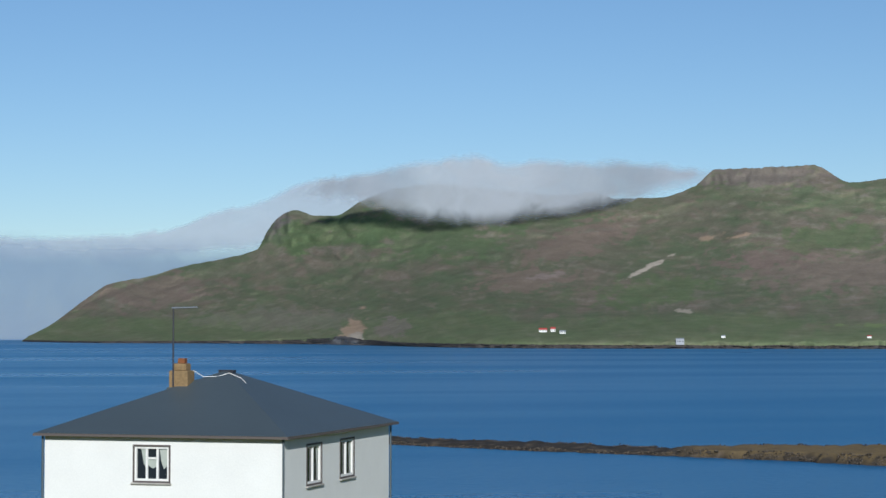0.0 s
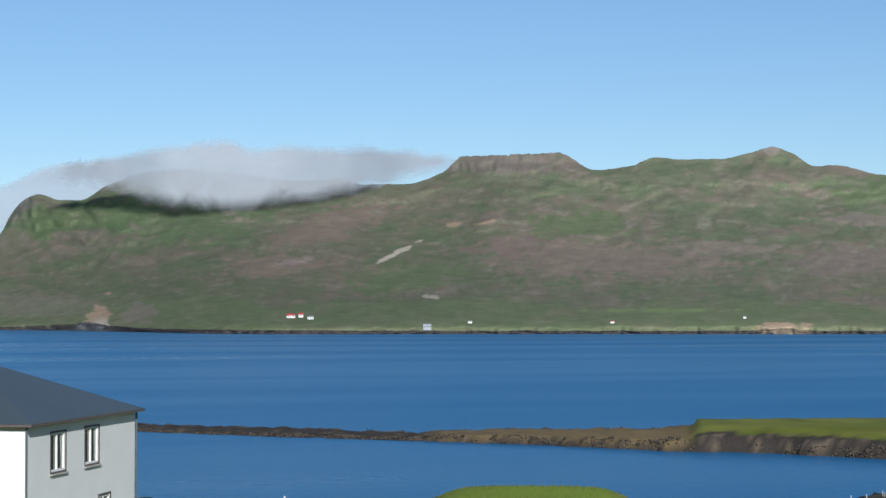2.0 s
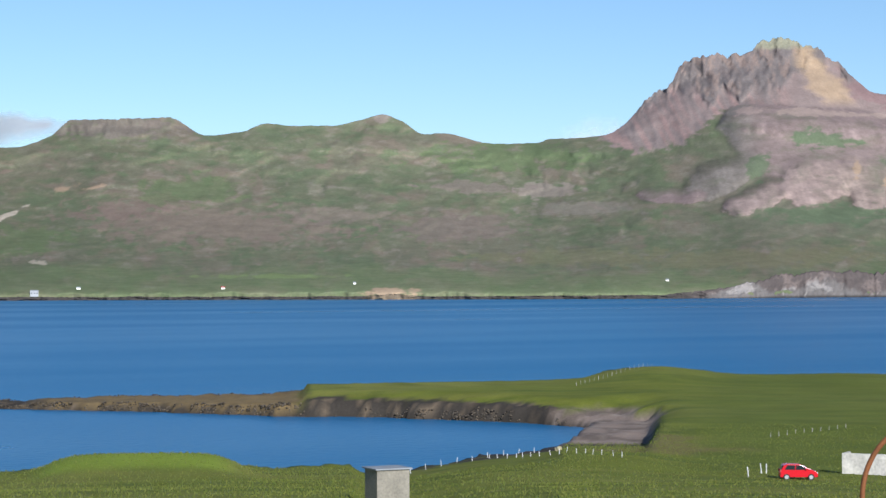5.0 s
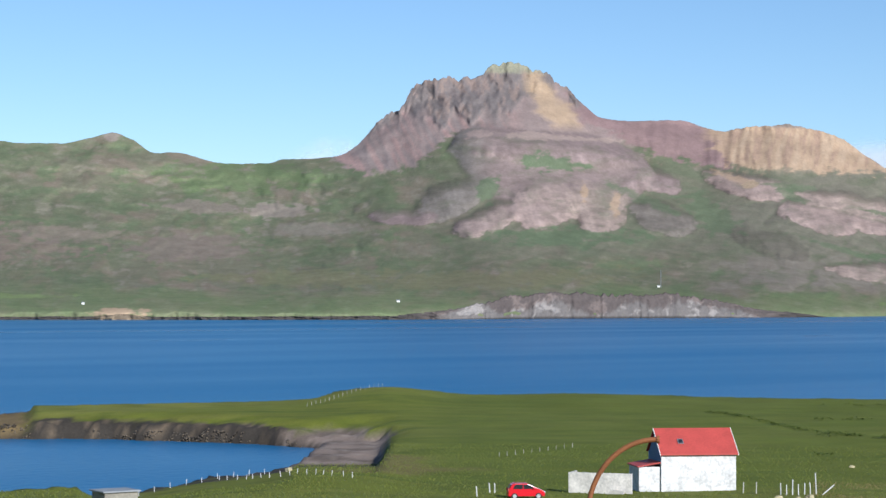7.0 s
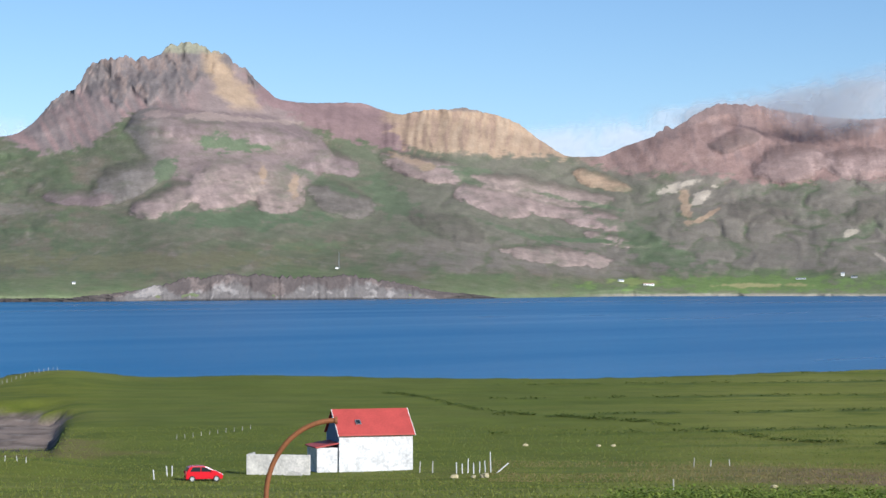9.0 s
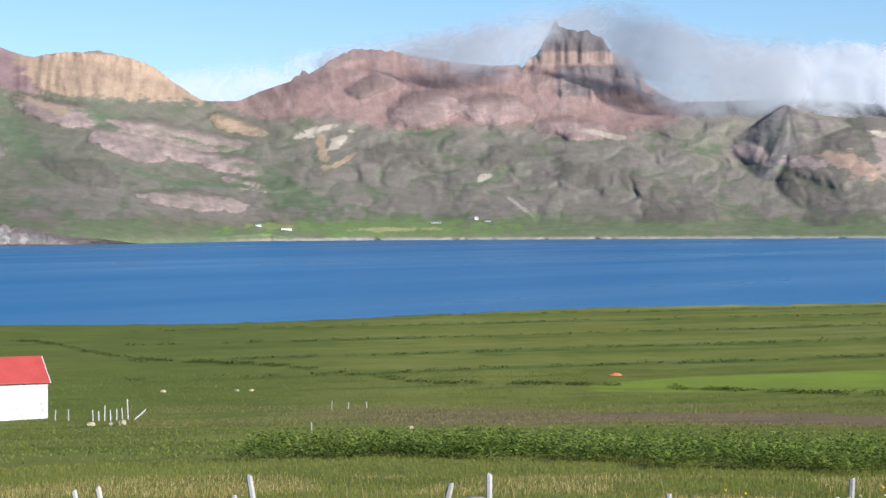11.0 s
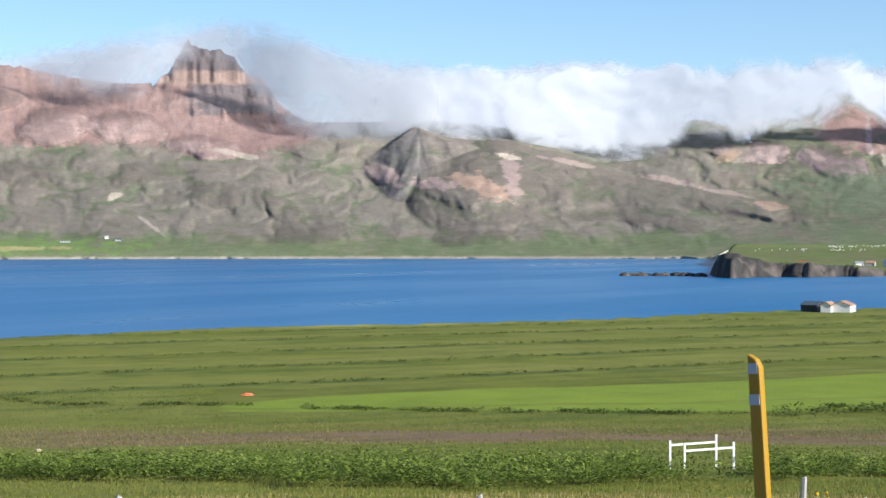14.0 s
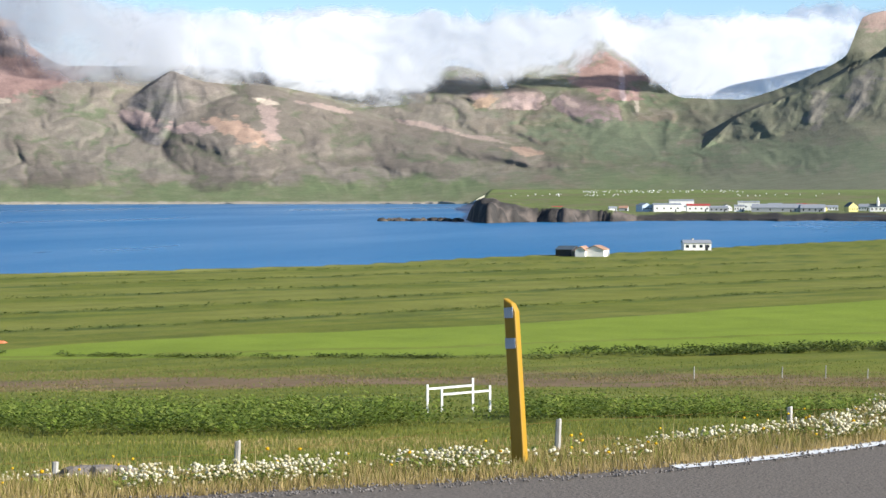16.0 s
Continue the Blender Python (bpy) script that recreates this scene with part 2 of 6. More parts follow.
def tube(points, radius, sides=8, bm=None):
    """A round bar along points; radius may be a list."""
    b = bmesh.new()
    pts = [Vector(p) for p in points]
    rad = radius if isinstance(radius, (list, tuple)) else [radius] * len(pts)
    rings = []
    runs = [(q - p).normalized() for p, q in zip(pts, pts[1:])]
    ref = min((Vector((0, 1, 0)), Vector((1, 0, 0)), Vector((0, 0, 1))), key=lambda a: max(abs(a.dot(r)) for r in runs))
    for i, p in enumerate(pts):
        along = (pts[min(i + 1, len(pts) - 1)] - pts[max(i - 1, 0)]).normalized()
        u = along.cross(ref).normalized()
        w = along.cross(u)
        rings.append([b.verts.new(p + (u * math.cos(k * 2 * math.pi / sides) + w * math.sin(k * 2 * math.pi / sides)) * rad[i]) for k in range(sides)])
    for r0, r1 in zip(rings, rings[1:]):
        for k in range(sides):
            b.faces.new((r0[k], r0[(k + 1) % sides], r1[(k + 1) % sides], r1[k]))
    b.faces.new(rings[0])
    b.faces.new(rings[-1])
    return join(bm, b)


def prism(poly, y0, y1, bm=None):
    """A profile of (x, z) pairs drawn out along y."""
    b = bmesh.new()
    f = [b.verts.new((x, y0, z)) for x, z in poly]
    g = [b.verts.new((x, y1, z)) for x, z in poly]
    n = len(poly)
    b.faces.new(f)
    b.faces.new(g[::-1])
    for i in range(n):
        b.faces.new((f[i], f[(i + 1) % n], g[(i + 1) % n], g[i]))
    return join(bm, b)


# ---- the lie of the land ----
# near shore, spit and fjord edge: distance from the viewpoint by bearing
NEAR_SHORE = [(-20, 262), (14.7, 236), (19, 228), (21, 222), (25, 226), (28, 224), (29.2, 226), (30.5, 232), (31.8, 246), (33.6, 272), (36, 302), (36.8, 344), (37.6, 420), (40, 435)]
SPIT_OUT = [(13.2, 466), (15.5, 455), (18, 443), (22, 420), (28, 416), (33, 424), (36, 432), (38.3, 442), (43, 441), (52, 441), (61.6, 505), (73, 578), (76, 632), (80, 684), (83, 760), (87, 880), (100, 1250)]
SPIT_IN = [(13.2, 446), (14, 439), (16, 425), (21.2, 402), (25.2, 388), (28.9, 372), (30, 371), (33, 362), (35, 353), (36.8, 338), (37.5, 200)]
HILLSIDE = [(0, 22.25), (11.5, 22.25), (12.2, 22.22), (13.4, 22.02), (15, 21.25), (18, 20.45), (25, 19.5), (40, 18.0), (60, 15.8), (100, 13), (150, 9), (200, 5.5), (240, 3.9), (300, 3.6), (430, 4.3), (900, 4), (1300, 4.2)]
FAR_SHORE = [(-20, 4300), (3.5, 4250), (5, 3600), (10, 3400), (12, 3250), (14, 2900), (15.8, 2650), (17.5, 2575), (20, 2560), (37, 2560), (43, 2760), (48, 2980), (51, 3180), (53.6, 3600), (60, 3700), (66, 3700), (73, 3650), (76, 3600), (80, 3450), (84, 2950), (100, 2500)]
CREST_AT = [(-20, 4400), (4, 4330), (10, 4150), (16, 4000), (23, 4050), (31, 4100), (37, 4150), (42, 4250), (46, 4450), (50, 4500), (53, 4600), (57, 4700), (61, 4720), (64, 4640), (70, 4640), (74, 4790), (79, 4830), (81, 4700), (84, 4400), (90, 4300)]
# height angle of the skyline by bearing
CREST_CAPE = [(-20, -1), (3.9, -0.6), (4.2, -0.27), (4.9, 0.11), (5.8, 0.79), (6.5, 1.24), (7.5, 1.43), (8.4, 1.7), (9.6, 1.94), (10.4, 2.17), (10.7, 2.7), (10.95, 3.01), (11.4, 3.24), (12.0, 3.09), (12.5, 3.09), (13.2, 3.48), (14.2, 3.83), (15.1, 3.94), (17, 3.8), (18.75, 3.63), (19.5, 3.73), (20.1, 3.55), (21.3, 3.57), (22.25, 3.87), (22.8, 4.3)]
CREST_MID = [(23.9, 4.34), (25.4, 4.4), (26.4, 3.93), (27.3, 4.02), (28.05, 4.26), (28.7, 4.2), (29.7, 4.2), (30.7, 4.39), (31.15, 4.51), (31.7, 4.32), (32.3, 3.97), (32.75, 4.0), (34.2, 3.71), (35.3, 3.72), (35.7, 3.83), (36.5, 3.86), (37.2, 3.93), (37.7, 4.2)]
CREST_PEAK = [(38.0, 4.5), (38.4, 4.95), (39.0, 5.3), (39.24, 5.81), (39.9, 6.04), (40.9, 6.02), (41.4, 6.37), (41.9, 6.43), (42.6, 6.26), (43.4, 5.76), (44.0, 5.22), (44.3, 4.99), (45.1, 4.88), (46.4, 4.89), (47.6, 4.59), (48.4, 4.7), (49.3, 4.75), (50.2, 4.56), (50.8, 4.33), (51.5, 3.82), (52.3, 3.42)]
CREST_HEAD = [(53.0, 3.43), (53.6, 3.66), (54.7, 4.08), (54.83, 4.26), (54.95, 4.15), (55.7, 4.63), (56.3, 4.81), (57.3, 4.74), (58.6, 4.51), (60.1, 4.36), (60.9, 4.4), (61.8, 4.4), (63.0, 4.3), (63.85, 4.24), (64.1, 3.85), (65.1, 3.35), (66.2, 3.35), (68, 3.4), (71, 3.1), (73.2, 2.75), (74.5, 2.95), (75.4, 3.4), (76.2, 3.25), (76.9, 3.4), (78.0, 3.4), (79.2, 4.1), (79.8, 3.8), (80.9, 2.9), (81.6, 2.5), (83, 2.45), (84.2, 2.75), (85.0, 3.1), (85.9, 3.6), (86.2, 4.3), (86.35, 4.6), (86.95, 4.75), (87.15, 3.6), (88.2, 3.4), (90, 3.4), (100, 3.4)]
CREST = CREST_CAPE + CREST_MID + CREST_PEAK + CREST_HEAD


ROAD = Vector((0.82, 0.572, 0)).normalized()
ALONG = Vector((ROAD.y, -ROAD.x, 0))


def curve(a):
    """Sideways bend of the road edge along its length."""
    t = np.clip(a - 4, 0, 4)
    return 0.065 * t * t + 0.52 * np.clip(a - 8, 0, None)


def near_land(az, d):
    """Height of the near hillside, meadow, spit and sea bed, and how far inland a place is."""
    x, y = d * np.sin(np.radians(az)), d * np.cos(np.radians(az))
    wob = (3.0 * fbm(x / 14, y / 14, 4, 31) + 1.6 * fbm(x / 3.5, y / 3.5, 3, 35)) * step(60, 200, d)
    front = spline(az, NEAR_SHORE) - d + wob
    spit = np.minimum(spline(az, SPIT_OUT) - d, d - spline(az, SPIT_IN)) + 0.6 * wob
    spit = np.where(az < 13, -20, spit)
    inland = np.maximum(front, spit)
    along = ALONG.x * x + ALONG.y * y
    offset = ROAD.x * x + ROAD.y * y - curve(along)
    z = spline(mix(np.clip(offset, 0, None), d, step(18, 45, d)), HILLSIDE)
    z = z + 2.1 * np.exp(-((az - 24.7) / 2.7) ** 6 - ((d - 205) / 15) ** 2) + 1.2 * step(30, 33, az) * step(40, 37, az) * np.exp(-((d - 235) / 30) ** 2)
    z = z + spline(az, [(68, 0), (78, 0.65), (85, 0.95), (95, 1.1)]) * step(16, 25, d) * (1 - step(45, 75, d))
    z = z + 2.2 * np.exp(-((az - 38.5) / 1.6) ** 2 - ((d - 420) / 30) ** 2) + 0.8 * np.exp(-((az - 43.5) / 3) ** 2 - ((d - 425) / 22) ** 2)
    z = z + 0.22 * fbm(x / 23, y / 23, 4, 5) * step(20, 60, d) * (1 - 0.45 * step(160, 230, d))
    cap = spline(az, [(29.5, 9), (30.5, 3.2), (31.6, 1.9), (34, 1.0), (36, 0.5), (37.4, 0.5), (38.6, 9)]) + 0.06 * np.clip(front, 0, None)
    cap = np.minimum(cap, 0.9 + 0.06 * np.clip(298 - d, 0, None) + 12 * step(38.2, 39.6, az) + 12 * step(36.2, 35.2, az))
    z = np.where(d < 345, np.minimum(z, np.maximum(cap, 0.4)), z)
    z = z - 0.42 * np.exp(-((az - 45.6) / 3.9) ** 4 - ((d - 213) / 21) ** 4)
    low = np.where(az < 29, spline(az, [(13, 0.45), (21.3, 0.55), (22.2, 1.2), (28.2, 1.9), (29, 2.5)]), 2.3 + 0.13 * np.clip(spit, 0, None) + 9 * step(36.6, 38, az))
    z = np.where(spit > front, np.minimum(z, low + 0.25 * fbm(x / 5, y / 5, 4, 3)), z)
    shingle = np.exp(-((az - 36.8 + 0.5 * fbm(x / 14, y / 14, 4, 71)) / 1.75) ** 4 - ((d - 329 - 4 * (az - 37) + 9 * fbm(x / 12, y / 12, 4, 73)) / 27) ** 4)
    z = mix(z, 1.2 + 0.35 * fbm(x / 7, y / 7, 4, 61), np.clip(shingle * (1 + 0.6 * fbm(x / 9, y / 9, 3, 65)), 0, 1))
    steep = step(205, 225, d) * step(41, 38, az) * (1 - 0.8 * np.clip(shingle * 2, 0, 1))
    bank = step(-2, mix(7.0, 2.2, steep), inland + 1.2 * steep * fbm(x / 4, y / 4, 3, 67))
    z = mix(-0.6, z, bank) + 0.3 * fbm(x / 2.4, y / 2.4, 3, 63) * step(-1, 2, inland) * (1 - step(5, 9, inland)) * step(200, 230, d)
    return np.where(inland < -2, -3.0, z), inland


SCREE, PINK, OCHRE, PALE, GREY, RED_SCREE, BROWN, LUSH = (0.23, 0.182, 0.155), (0.29, 0.22, 0.185), (0.32, 0.225, 0.15), (0.38, 0.32, 0.25), (0.155, 0.14, 0.13), (0.225, 0.145, 0.125), (0.19, 0.16, 0.132), (0.096, 0.122, 0.07)
PURPLE, ROSE, CRAG, SNOW, MAUVE, TAWNY = (0.195, 0.128, 0.122), (0.285, 0.212, 0.185), (0.125, 0.108, 0.102), (0.85, 0.85, 0.88), (0.212, 0.158, 0.146), (0.30, 0.205, 0.15)
# shoulders of the slopes: bearing, height angle, half width, half height, lean, bulge in metres, cover
KNOLLS_PEAK = [(41.3, 2.2, 1.05, 0.42, 0.4, 45, ROSE), (42.75, 2.6, 0.98, 0.75, 0.1, 55, ROSE), (44.25, 2.5, 1.0, 0.78, -0.12, 55, PINK), (45.7, 3.2, 0.95, 0.38, -0.15, 42, MAUVE),
               (46.05, 2.2, 0.9, 0.5, -0.2, 40, (0.17, 0.145, 0.122)), (40.3, 2.75, 1.2, 0.55, 0.35, 34, (0.17, 0.146, 0.126)), (39.0, 2.3, 1.0, 0.25, 0.0, 16, MAUVE), (43.2, 3.95, 2.4, 0.35, -0.05, 30, MAUVE)]
KNOLLS_EAST = [(48.3, 3.1, 1.35, 0.36, -0.22, 40, ROSE), (50.1, 2.25, 1.2, 0.46, -0.22, 45, ROSE), (51.4, 2.5, 2.1, 0.34, -0.17, 35, PINK), (52.3, 1.85, 1.7, 0.32, -0.24, 35, ROSE),
               (51.9, 0.72, 1.65, 0.28, -0.1, 40, PINK), (53.6, 1.1, 1.05, 0.17, -0.22, 24, PINK), (48.6, 1.6, 0.9, 0.32, -0.35, 26, BROWN), (49.3, 1.45, 0.7, 0.3, -0.4, 22, BROWN), (53.0, 2.75, 0.9, 0.25, -0.3, 26, OCHRE)]
KNOLLS_HEAD = [(56.6, 3.75, 0.65, 0.28, 0.1, 34, GREY), (58.1, 3.2, 1.0, 0.55, 0.1, 50, (0.25, 0.178, 0.156)), (60.0, 3.15, 1.2, 0.5, -0.05, 50, (0.25, 0.178, 0.156)), (62.1, 2.65, 1.2, 0.3, -0.1, 36, (0.25, 0.178, 0.156)),
               (57.4, 1.9, 1.2, 0.4, -0.1, 34, BROWN), (60.4, 1.9, 0.9, 0.35, 0.1, 30, BROWN), (62.4, 1.35, 0.8, 0.4, -0.1, 34, BROWN), (64.1, 1.0, 0.9, 0.45, -0.5, 40, BROWN), (65.0, 0.35, 1.2, 0.32, 0.1, 30, BROWN)]
KNOLLS_VALLEY = [(69.3, 1.45, 1.5, 0.5, -0.1, 36, BROWN), (66.9, 1.95, 0.5, 0.24, -0.2, 20, ROSE), (71.5, 2.35, 0.9, 0.16, -0.3, 18, BROWN), (76.9, 2.45, 1.2, 0.4, 0.0, 46, ROSE), (79.0, 2.2, 1.0, 0.45, -0.2, 40, MAUVE),
                 (72.3, 1.0, 1.0, 0.4, -0.2, 34, BROWN), (74.4, 0.75, 1.3, 0.36, -0.15, 34, BROWN), (69.4, 0.3, 1.3, 0.35, 0.1, 32, BROWN), (77.6, 0.85, 1.4, 0.3, -0.2, 26, BROWN)]
# long forms in front of the main slope: the height angle of their upper edge by bearing
SHELF = [(38.6, 3.0), (39.6, 3.75), (40.1, 4.3), (40.5, 4.62), (41.3, 4.7), (42.2, 4.62), (43.2, 4.54), (44.1, 4.44), (44.8, 4.2), (45.4, 3.95), (46.0, 3.6), (46.4, 3.2), (47, 2.7)]
PYRAMID = [(65.0, 1.1), (66.0, 2.1), (66.6, 2.42), (67.2, 2.82), (67.6, 3.12), (67.79, 3.22), (68.1, 3.1), (68.65, 2.9), (69.35, 2.72), (69.95, 2.3), (70.75, 1.45), (71.2, 1.0)]
RIDGE = [(66.2, 1.8), (68.5, 2.5), (69.35, 2.77), (69.95, 2.86), (71.25, 2.6), (71.86, 2.48), (72.93, 2.14), (73.7, 1.88), (74.9, 1.65), (76.4, 1.26), (77.9, 0.9), (79.4, 0.55), (80.5, 0.25)]
TOWER = [(60.71, 4.28), (60.95, 4.55), (61.17, 4.7), (61.4, 5.1), (61.66, 5.5), (61.8, 5.36), (62.15, 5.3), (62.7, 5.22), (63.0, 4.95), (63.3, 4.62), (63.62, 4.57), (63.85, 4.25)]
SPUR = [(81.6, 0.55), (82.1, 1.1), (82.6, 1.6), (83.0, 1.95), (83.5, 2.2), (84.2, 2.45), (85.2, 2.82), (86.2, 3.3), (87.1, 3.56), (88, 3.7), (97, 3.7)]
# lower edges of the cover on the heights: bearing, height angle
SCREE_FOOT = [(36.8, 3.82), (37.9, 3.45), (39.2, 3.6), (40.1, 4.3), (40.6, 4.6), (42, 4.5), (44, 4.2), (45, 3.9)]
CRAG_FOOT = [(37.9, 4.4), (38.6, 4.72), (39.2, 5.1), (39.7, 4.95), (40.0, 4.7), (40.4, 5.05), (40.8, 4.9), (41.3, 5.1), (41.8, 4.95), (42.3, 5.45), (42.8, 5.5), (43.3, 5.65), (43.9, 5.2)]
RED_FOOT = [(43.9, 4.75), (44.6, 4.5), (45.5, 4.1), (46.5, 3.75), (48, 3.6)]
OCHRE_FOOT = [(47.3, 4.2), (47.7, 3.75), (48.4, 3.5), (49.5, 3.5), (50.5, 3.42), (51.5, 3.38), (52.3, 3.3)]
HEAD_FOOT = [(52.4, 3.3), (53.4, 3.0), (54.4, 2.92), (55.6, 2.95), (56.6, 2.75), (58, 2.62), (59.6, 2.75), (61.1, 2.65), (61.8, 2.38), (63.4, 2.4), (64.4, 2.6), (65.2, 2.9), (66, 3.2)]
# share of the way from shore to crest, by share of the height angle
RUN = [(0, 0.0), (0.03, 0.015), (0.12, 0.17), (0.25, 0.38), (0.5, 0.66), (0.75, 0.86), (0.9, 0.945), (1, 1)]
RUN_VALLEY = [(0, 0.0), (0.06, 0.03), (0.25, 0.4), (0.5, 0.7), (0.75, 0.88), (1, 1)]


def within(az, table, soft=0.25):
    return step(table[0][0] - soft, table[0][0] + soft, az) * step(table[-1][0] + soft, table[-1][0] - soft, az)


def softened(az, table, width):
    """A table by bearing, averaged over a width in degrees."""
    fine = np.arange(-30, 110, 0.1)
    k = np.exp(-0.5 * (np.arange(-4 * width, 4 * width + 0.05, 0.1) / width) ** 2)
    return np.interp(az, fine, np.convolve(np.pad(spline(fine, table), len(k) // 2, mode="edge"), k / k.sum(), mode="valid")[:len(fine)])


def shoreline(az):
    return softened(az, FAR_SHORE, 0.9) + 14 * fbm(np.radians(az) * 60, az * 0 + 3.3, 4, 11)


def lay_form(d, el, az, edge, at, profile):
    """Bring the slope forward to a landform: an upper edge at a distance, and (height angle, slope) pairs down its front."""
    drop = spline(az, edge) - el
    down, run = drop, 0
    for deg, grade in profile:
        run = run + np.clip(down, 0, deg) / grade
        down = down - deg
    front = at - np.radians(run) * at
    ok = (drop >= 0) & (az >= edge[0][0]) & (az <= edge[-1][0])
    front = np.where(ok, front, 1e5)
    h = np.clip(0.5 + (d - front) / 50, 0, 1)
    near = d + (front - d) * h - 12 * h * (1 - h)
    return np.where(ok, near, d), np.where(ok, step(-8, 14, d - front), 0)


def far_land(az, t):
    """Distance and height angle of the land across the fjord, by bearing and share of the climb."""
    one = az[:1]
    foot = shoreline(one)
    crag = step(37.9, 38.4, one) * step(44, 43.2, one) + 0.6 * step(54.2, 54.6, one) * step(58, 57, one) + 0.8 * step(61, 61.2, one) * step(63.9, 63.6, one) + 0.35 * step(47.4, 48, one) * step(51.2, 50.6, one) + 0.25 * step(22.4, 22.8, one) * step(26, 25.4, one)
    top = np.where((one > 60.71) & (one < 63.85), spline(one, TOWER), spline(one, CREST))
    for table in (PYRAMID, RIDGE, SPUR):
        top = np.where((one > table[0][0]) & (one < table[-1][0]), np.maximum(top, spline(one, table)), top)
    top = top - 0.03 + (0.012 + 0.075 * crag) * fbm(one * 4.2, one * 0 + 1.7, 5, 87, 0.62)
    base = np.degrees(np.arctan2(mix(-25.0, -2.0, step(75.6, 76.6, one)), foot))
    el = base + (top - base) * t
    # valley head flank is bent from the sun, in place of a cloud shadow
    crest = mix(softened(one, CREST_AT, 1.2), softened(one, [(76, 4800), (79, 4840), (80.5, 4840), (82.2, 4700), (83.6, 4620), (87, 4600), (97, 4600)], 0.6), step(76, 79, one))

    shore = softened(one, FAR_SHORE, 1.4)
    level = np.maximum(softened(one, CREST, 1.5), 0.6)

    def plain(e):
        q = np.clip((e + 0.4) / (level + 0.4), 0, 1)
        run = mix(spline(q, RUN), spline(q, RUN_VALLEY), step(74, 77, one))
        return shore + (crest - shore) * run + np.radians(np.clip(e - level, 0, None)) * 4300 / 1.1

    def ahead(table, metres):
        return plain(spline(one, table)) - metres

    d = plain(el)
    wa, we = 0.5 * fbm(az * 0.7, el * 0.9, 4, 8), 0.35 * fbm(az * 0.8, el * 1.1, 4, 18)
    low = step(0.03, 0.15, t)
    d = d + 45 * fbm(az * 0.3, el * 0.45, 2, 5) * low
    cover = np.zeros((*d.shape, 4))

    def cover_with(k, c, f):
        part_of = cover[k]
        part_of[..., :3] += (np.array(c) - part_of[..., :3]) * f[..., None]
        part_of[..., 3] = np.maximum(part_of[..., 3], f)

    def columns(a0, a1):
        k = np.searchsorted(one[0], (a0, a1))
        return slice(None), slice(int(k[0]), int(k[1]))

    # cliffs of the peak, and scree heads fluted from above
    rock = np.zeros(d.shape)
    k = columns(37.5, 44.5)
    a, e = az[k], el[k]
    rock[k] = step(-0.1, 0.2, e - spline(a, CRAG_FOOT) + 0.3 * fbm(a * 3.2, e * 1.1, 4, 111)) * within(a, CRAG_FOOT)
    d[k] -= rock[k] * (15 * ridged(a * 1.25 + 0.9 * wa[k] + 0.35 * e, e * 0.55 + we[k], 3, 113, 0.45) + 6 * fbm(a * 4.5, e * 3.5, 3, 115, 0.5))
    k = columns(37.2, 65.6)
    a, e = az[k], el[k]
    heights = step(37.4, 38.2, a) * step(65.5, 64.6, a) * step(3.2, 3.8, e)
    d[k] -= heights * (1 - rock[k]) * 4 * ridged(a * 2.4 + 0.5 * wa[k] + 0.55 * (e - 4) * step(44.5, 43.5, a), e * 0.4, 2, 117, 0.4)
    k = columns(47, 53)
    a, e = az[k], el[k]
    d[k] -= within(a, OCHRE_FOOT) * step(3.3, 3.7, e) * 8 * ridged(a * 1.9 + 0.25 * (e - 4) + 0.3 * wa[k], e * 0.5, 3, 119, 0.45)
    # terrace under the peak
    k = columns(38.6, 47)
    d[k], f = lay_form(d[k], el[k], az[k], SHELF, ahead(SHELF, spline(one, [(38.6, -220), (40, -60), (41, 20), (45, 25), (47, -220)]))[k], ((0.3, 0.17), (0.5, 0.7), (9, 0.45)))
    cover_with(k, mix(np.array((0.175, 0.15, 0.132)), np.array(MAUVE), step(40.6, 41.6, az[k] + 0.5 * we[k])[..., None]), f * 0.9)
    # rock tower and its tiers
    k = columns(60.3, 65.2)
    a, e = az[k], el[k]
    steps_up = step(3.5, 3.7, e) * step(4.36, 4.3, e) + step(4.66, 4.76, e)
    d[k] -= step(60.6, 61.3, a) * step(64.3, 63.7, a) * steps_up * (9 + 5 * ridged(a * 1.7 + 0.3 * wa[k], e * 0.8, 3, 121, 0.45))
    # low ridge, pyramid and spur
    k = columns(66.2, 80.5)
    d[k], f = lay_form(d[k], el[k], az[k], RIDGE, ahead(RIDGE, spline(one, [(66.2, -280), (68, -20), (70, 10), (77, 10), (80.5, -280)]))[k], ((0.3, 0.16), (9, 0.4)))
    cover_with(k, BROWN, f * 0.5)
    k = columns(65, 71.2)
    a, e = az[k], el[k]
    d[k], f = lay_form(d[k], e, a, PYRAMID, ahead(PYRAMID, spline(one, [(65, -70), (66.2, -20), (67.2, 50), (67.79, 85), (70, 80), (71.2, -30)]))[k], ((1.5, 0.5), (9, 0.9)))
    cover_with(k, mix(np.array(GREY), np.array(BROWN), step(67.6, 68.4, a)[..., None]), f * 0.9)
    d[k] -= f * 7 * ridged(a * 1.5 + 0.55 * (e - 3) * np.sign(a - 67.9) + 0.3 * wa[k], e * 0.4, 2, 125, 0.4)
    k = columns(81.6, 97)
    a, e = az[k], el[k]
    d[k], f = lay_form(d[k], e, a, SPUR, ahead(SPUR, spline(one, [(81.6, -30), (82.4, 60), (83.5, 140), (97, 140)]))[k], ((9, 0.42),))
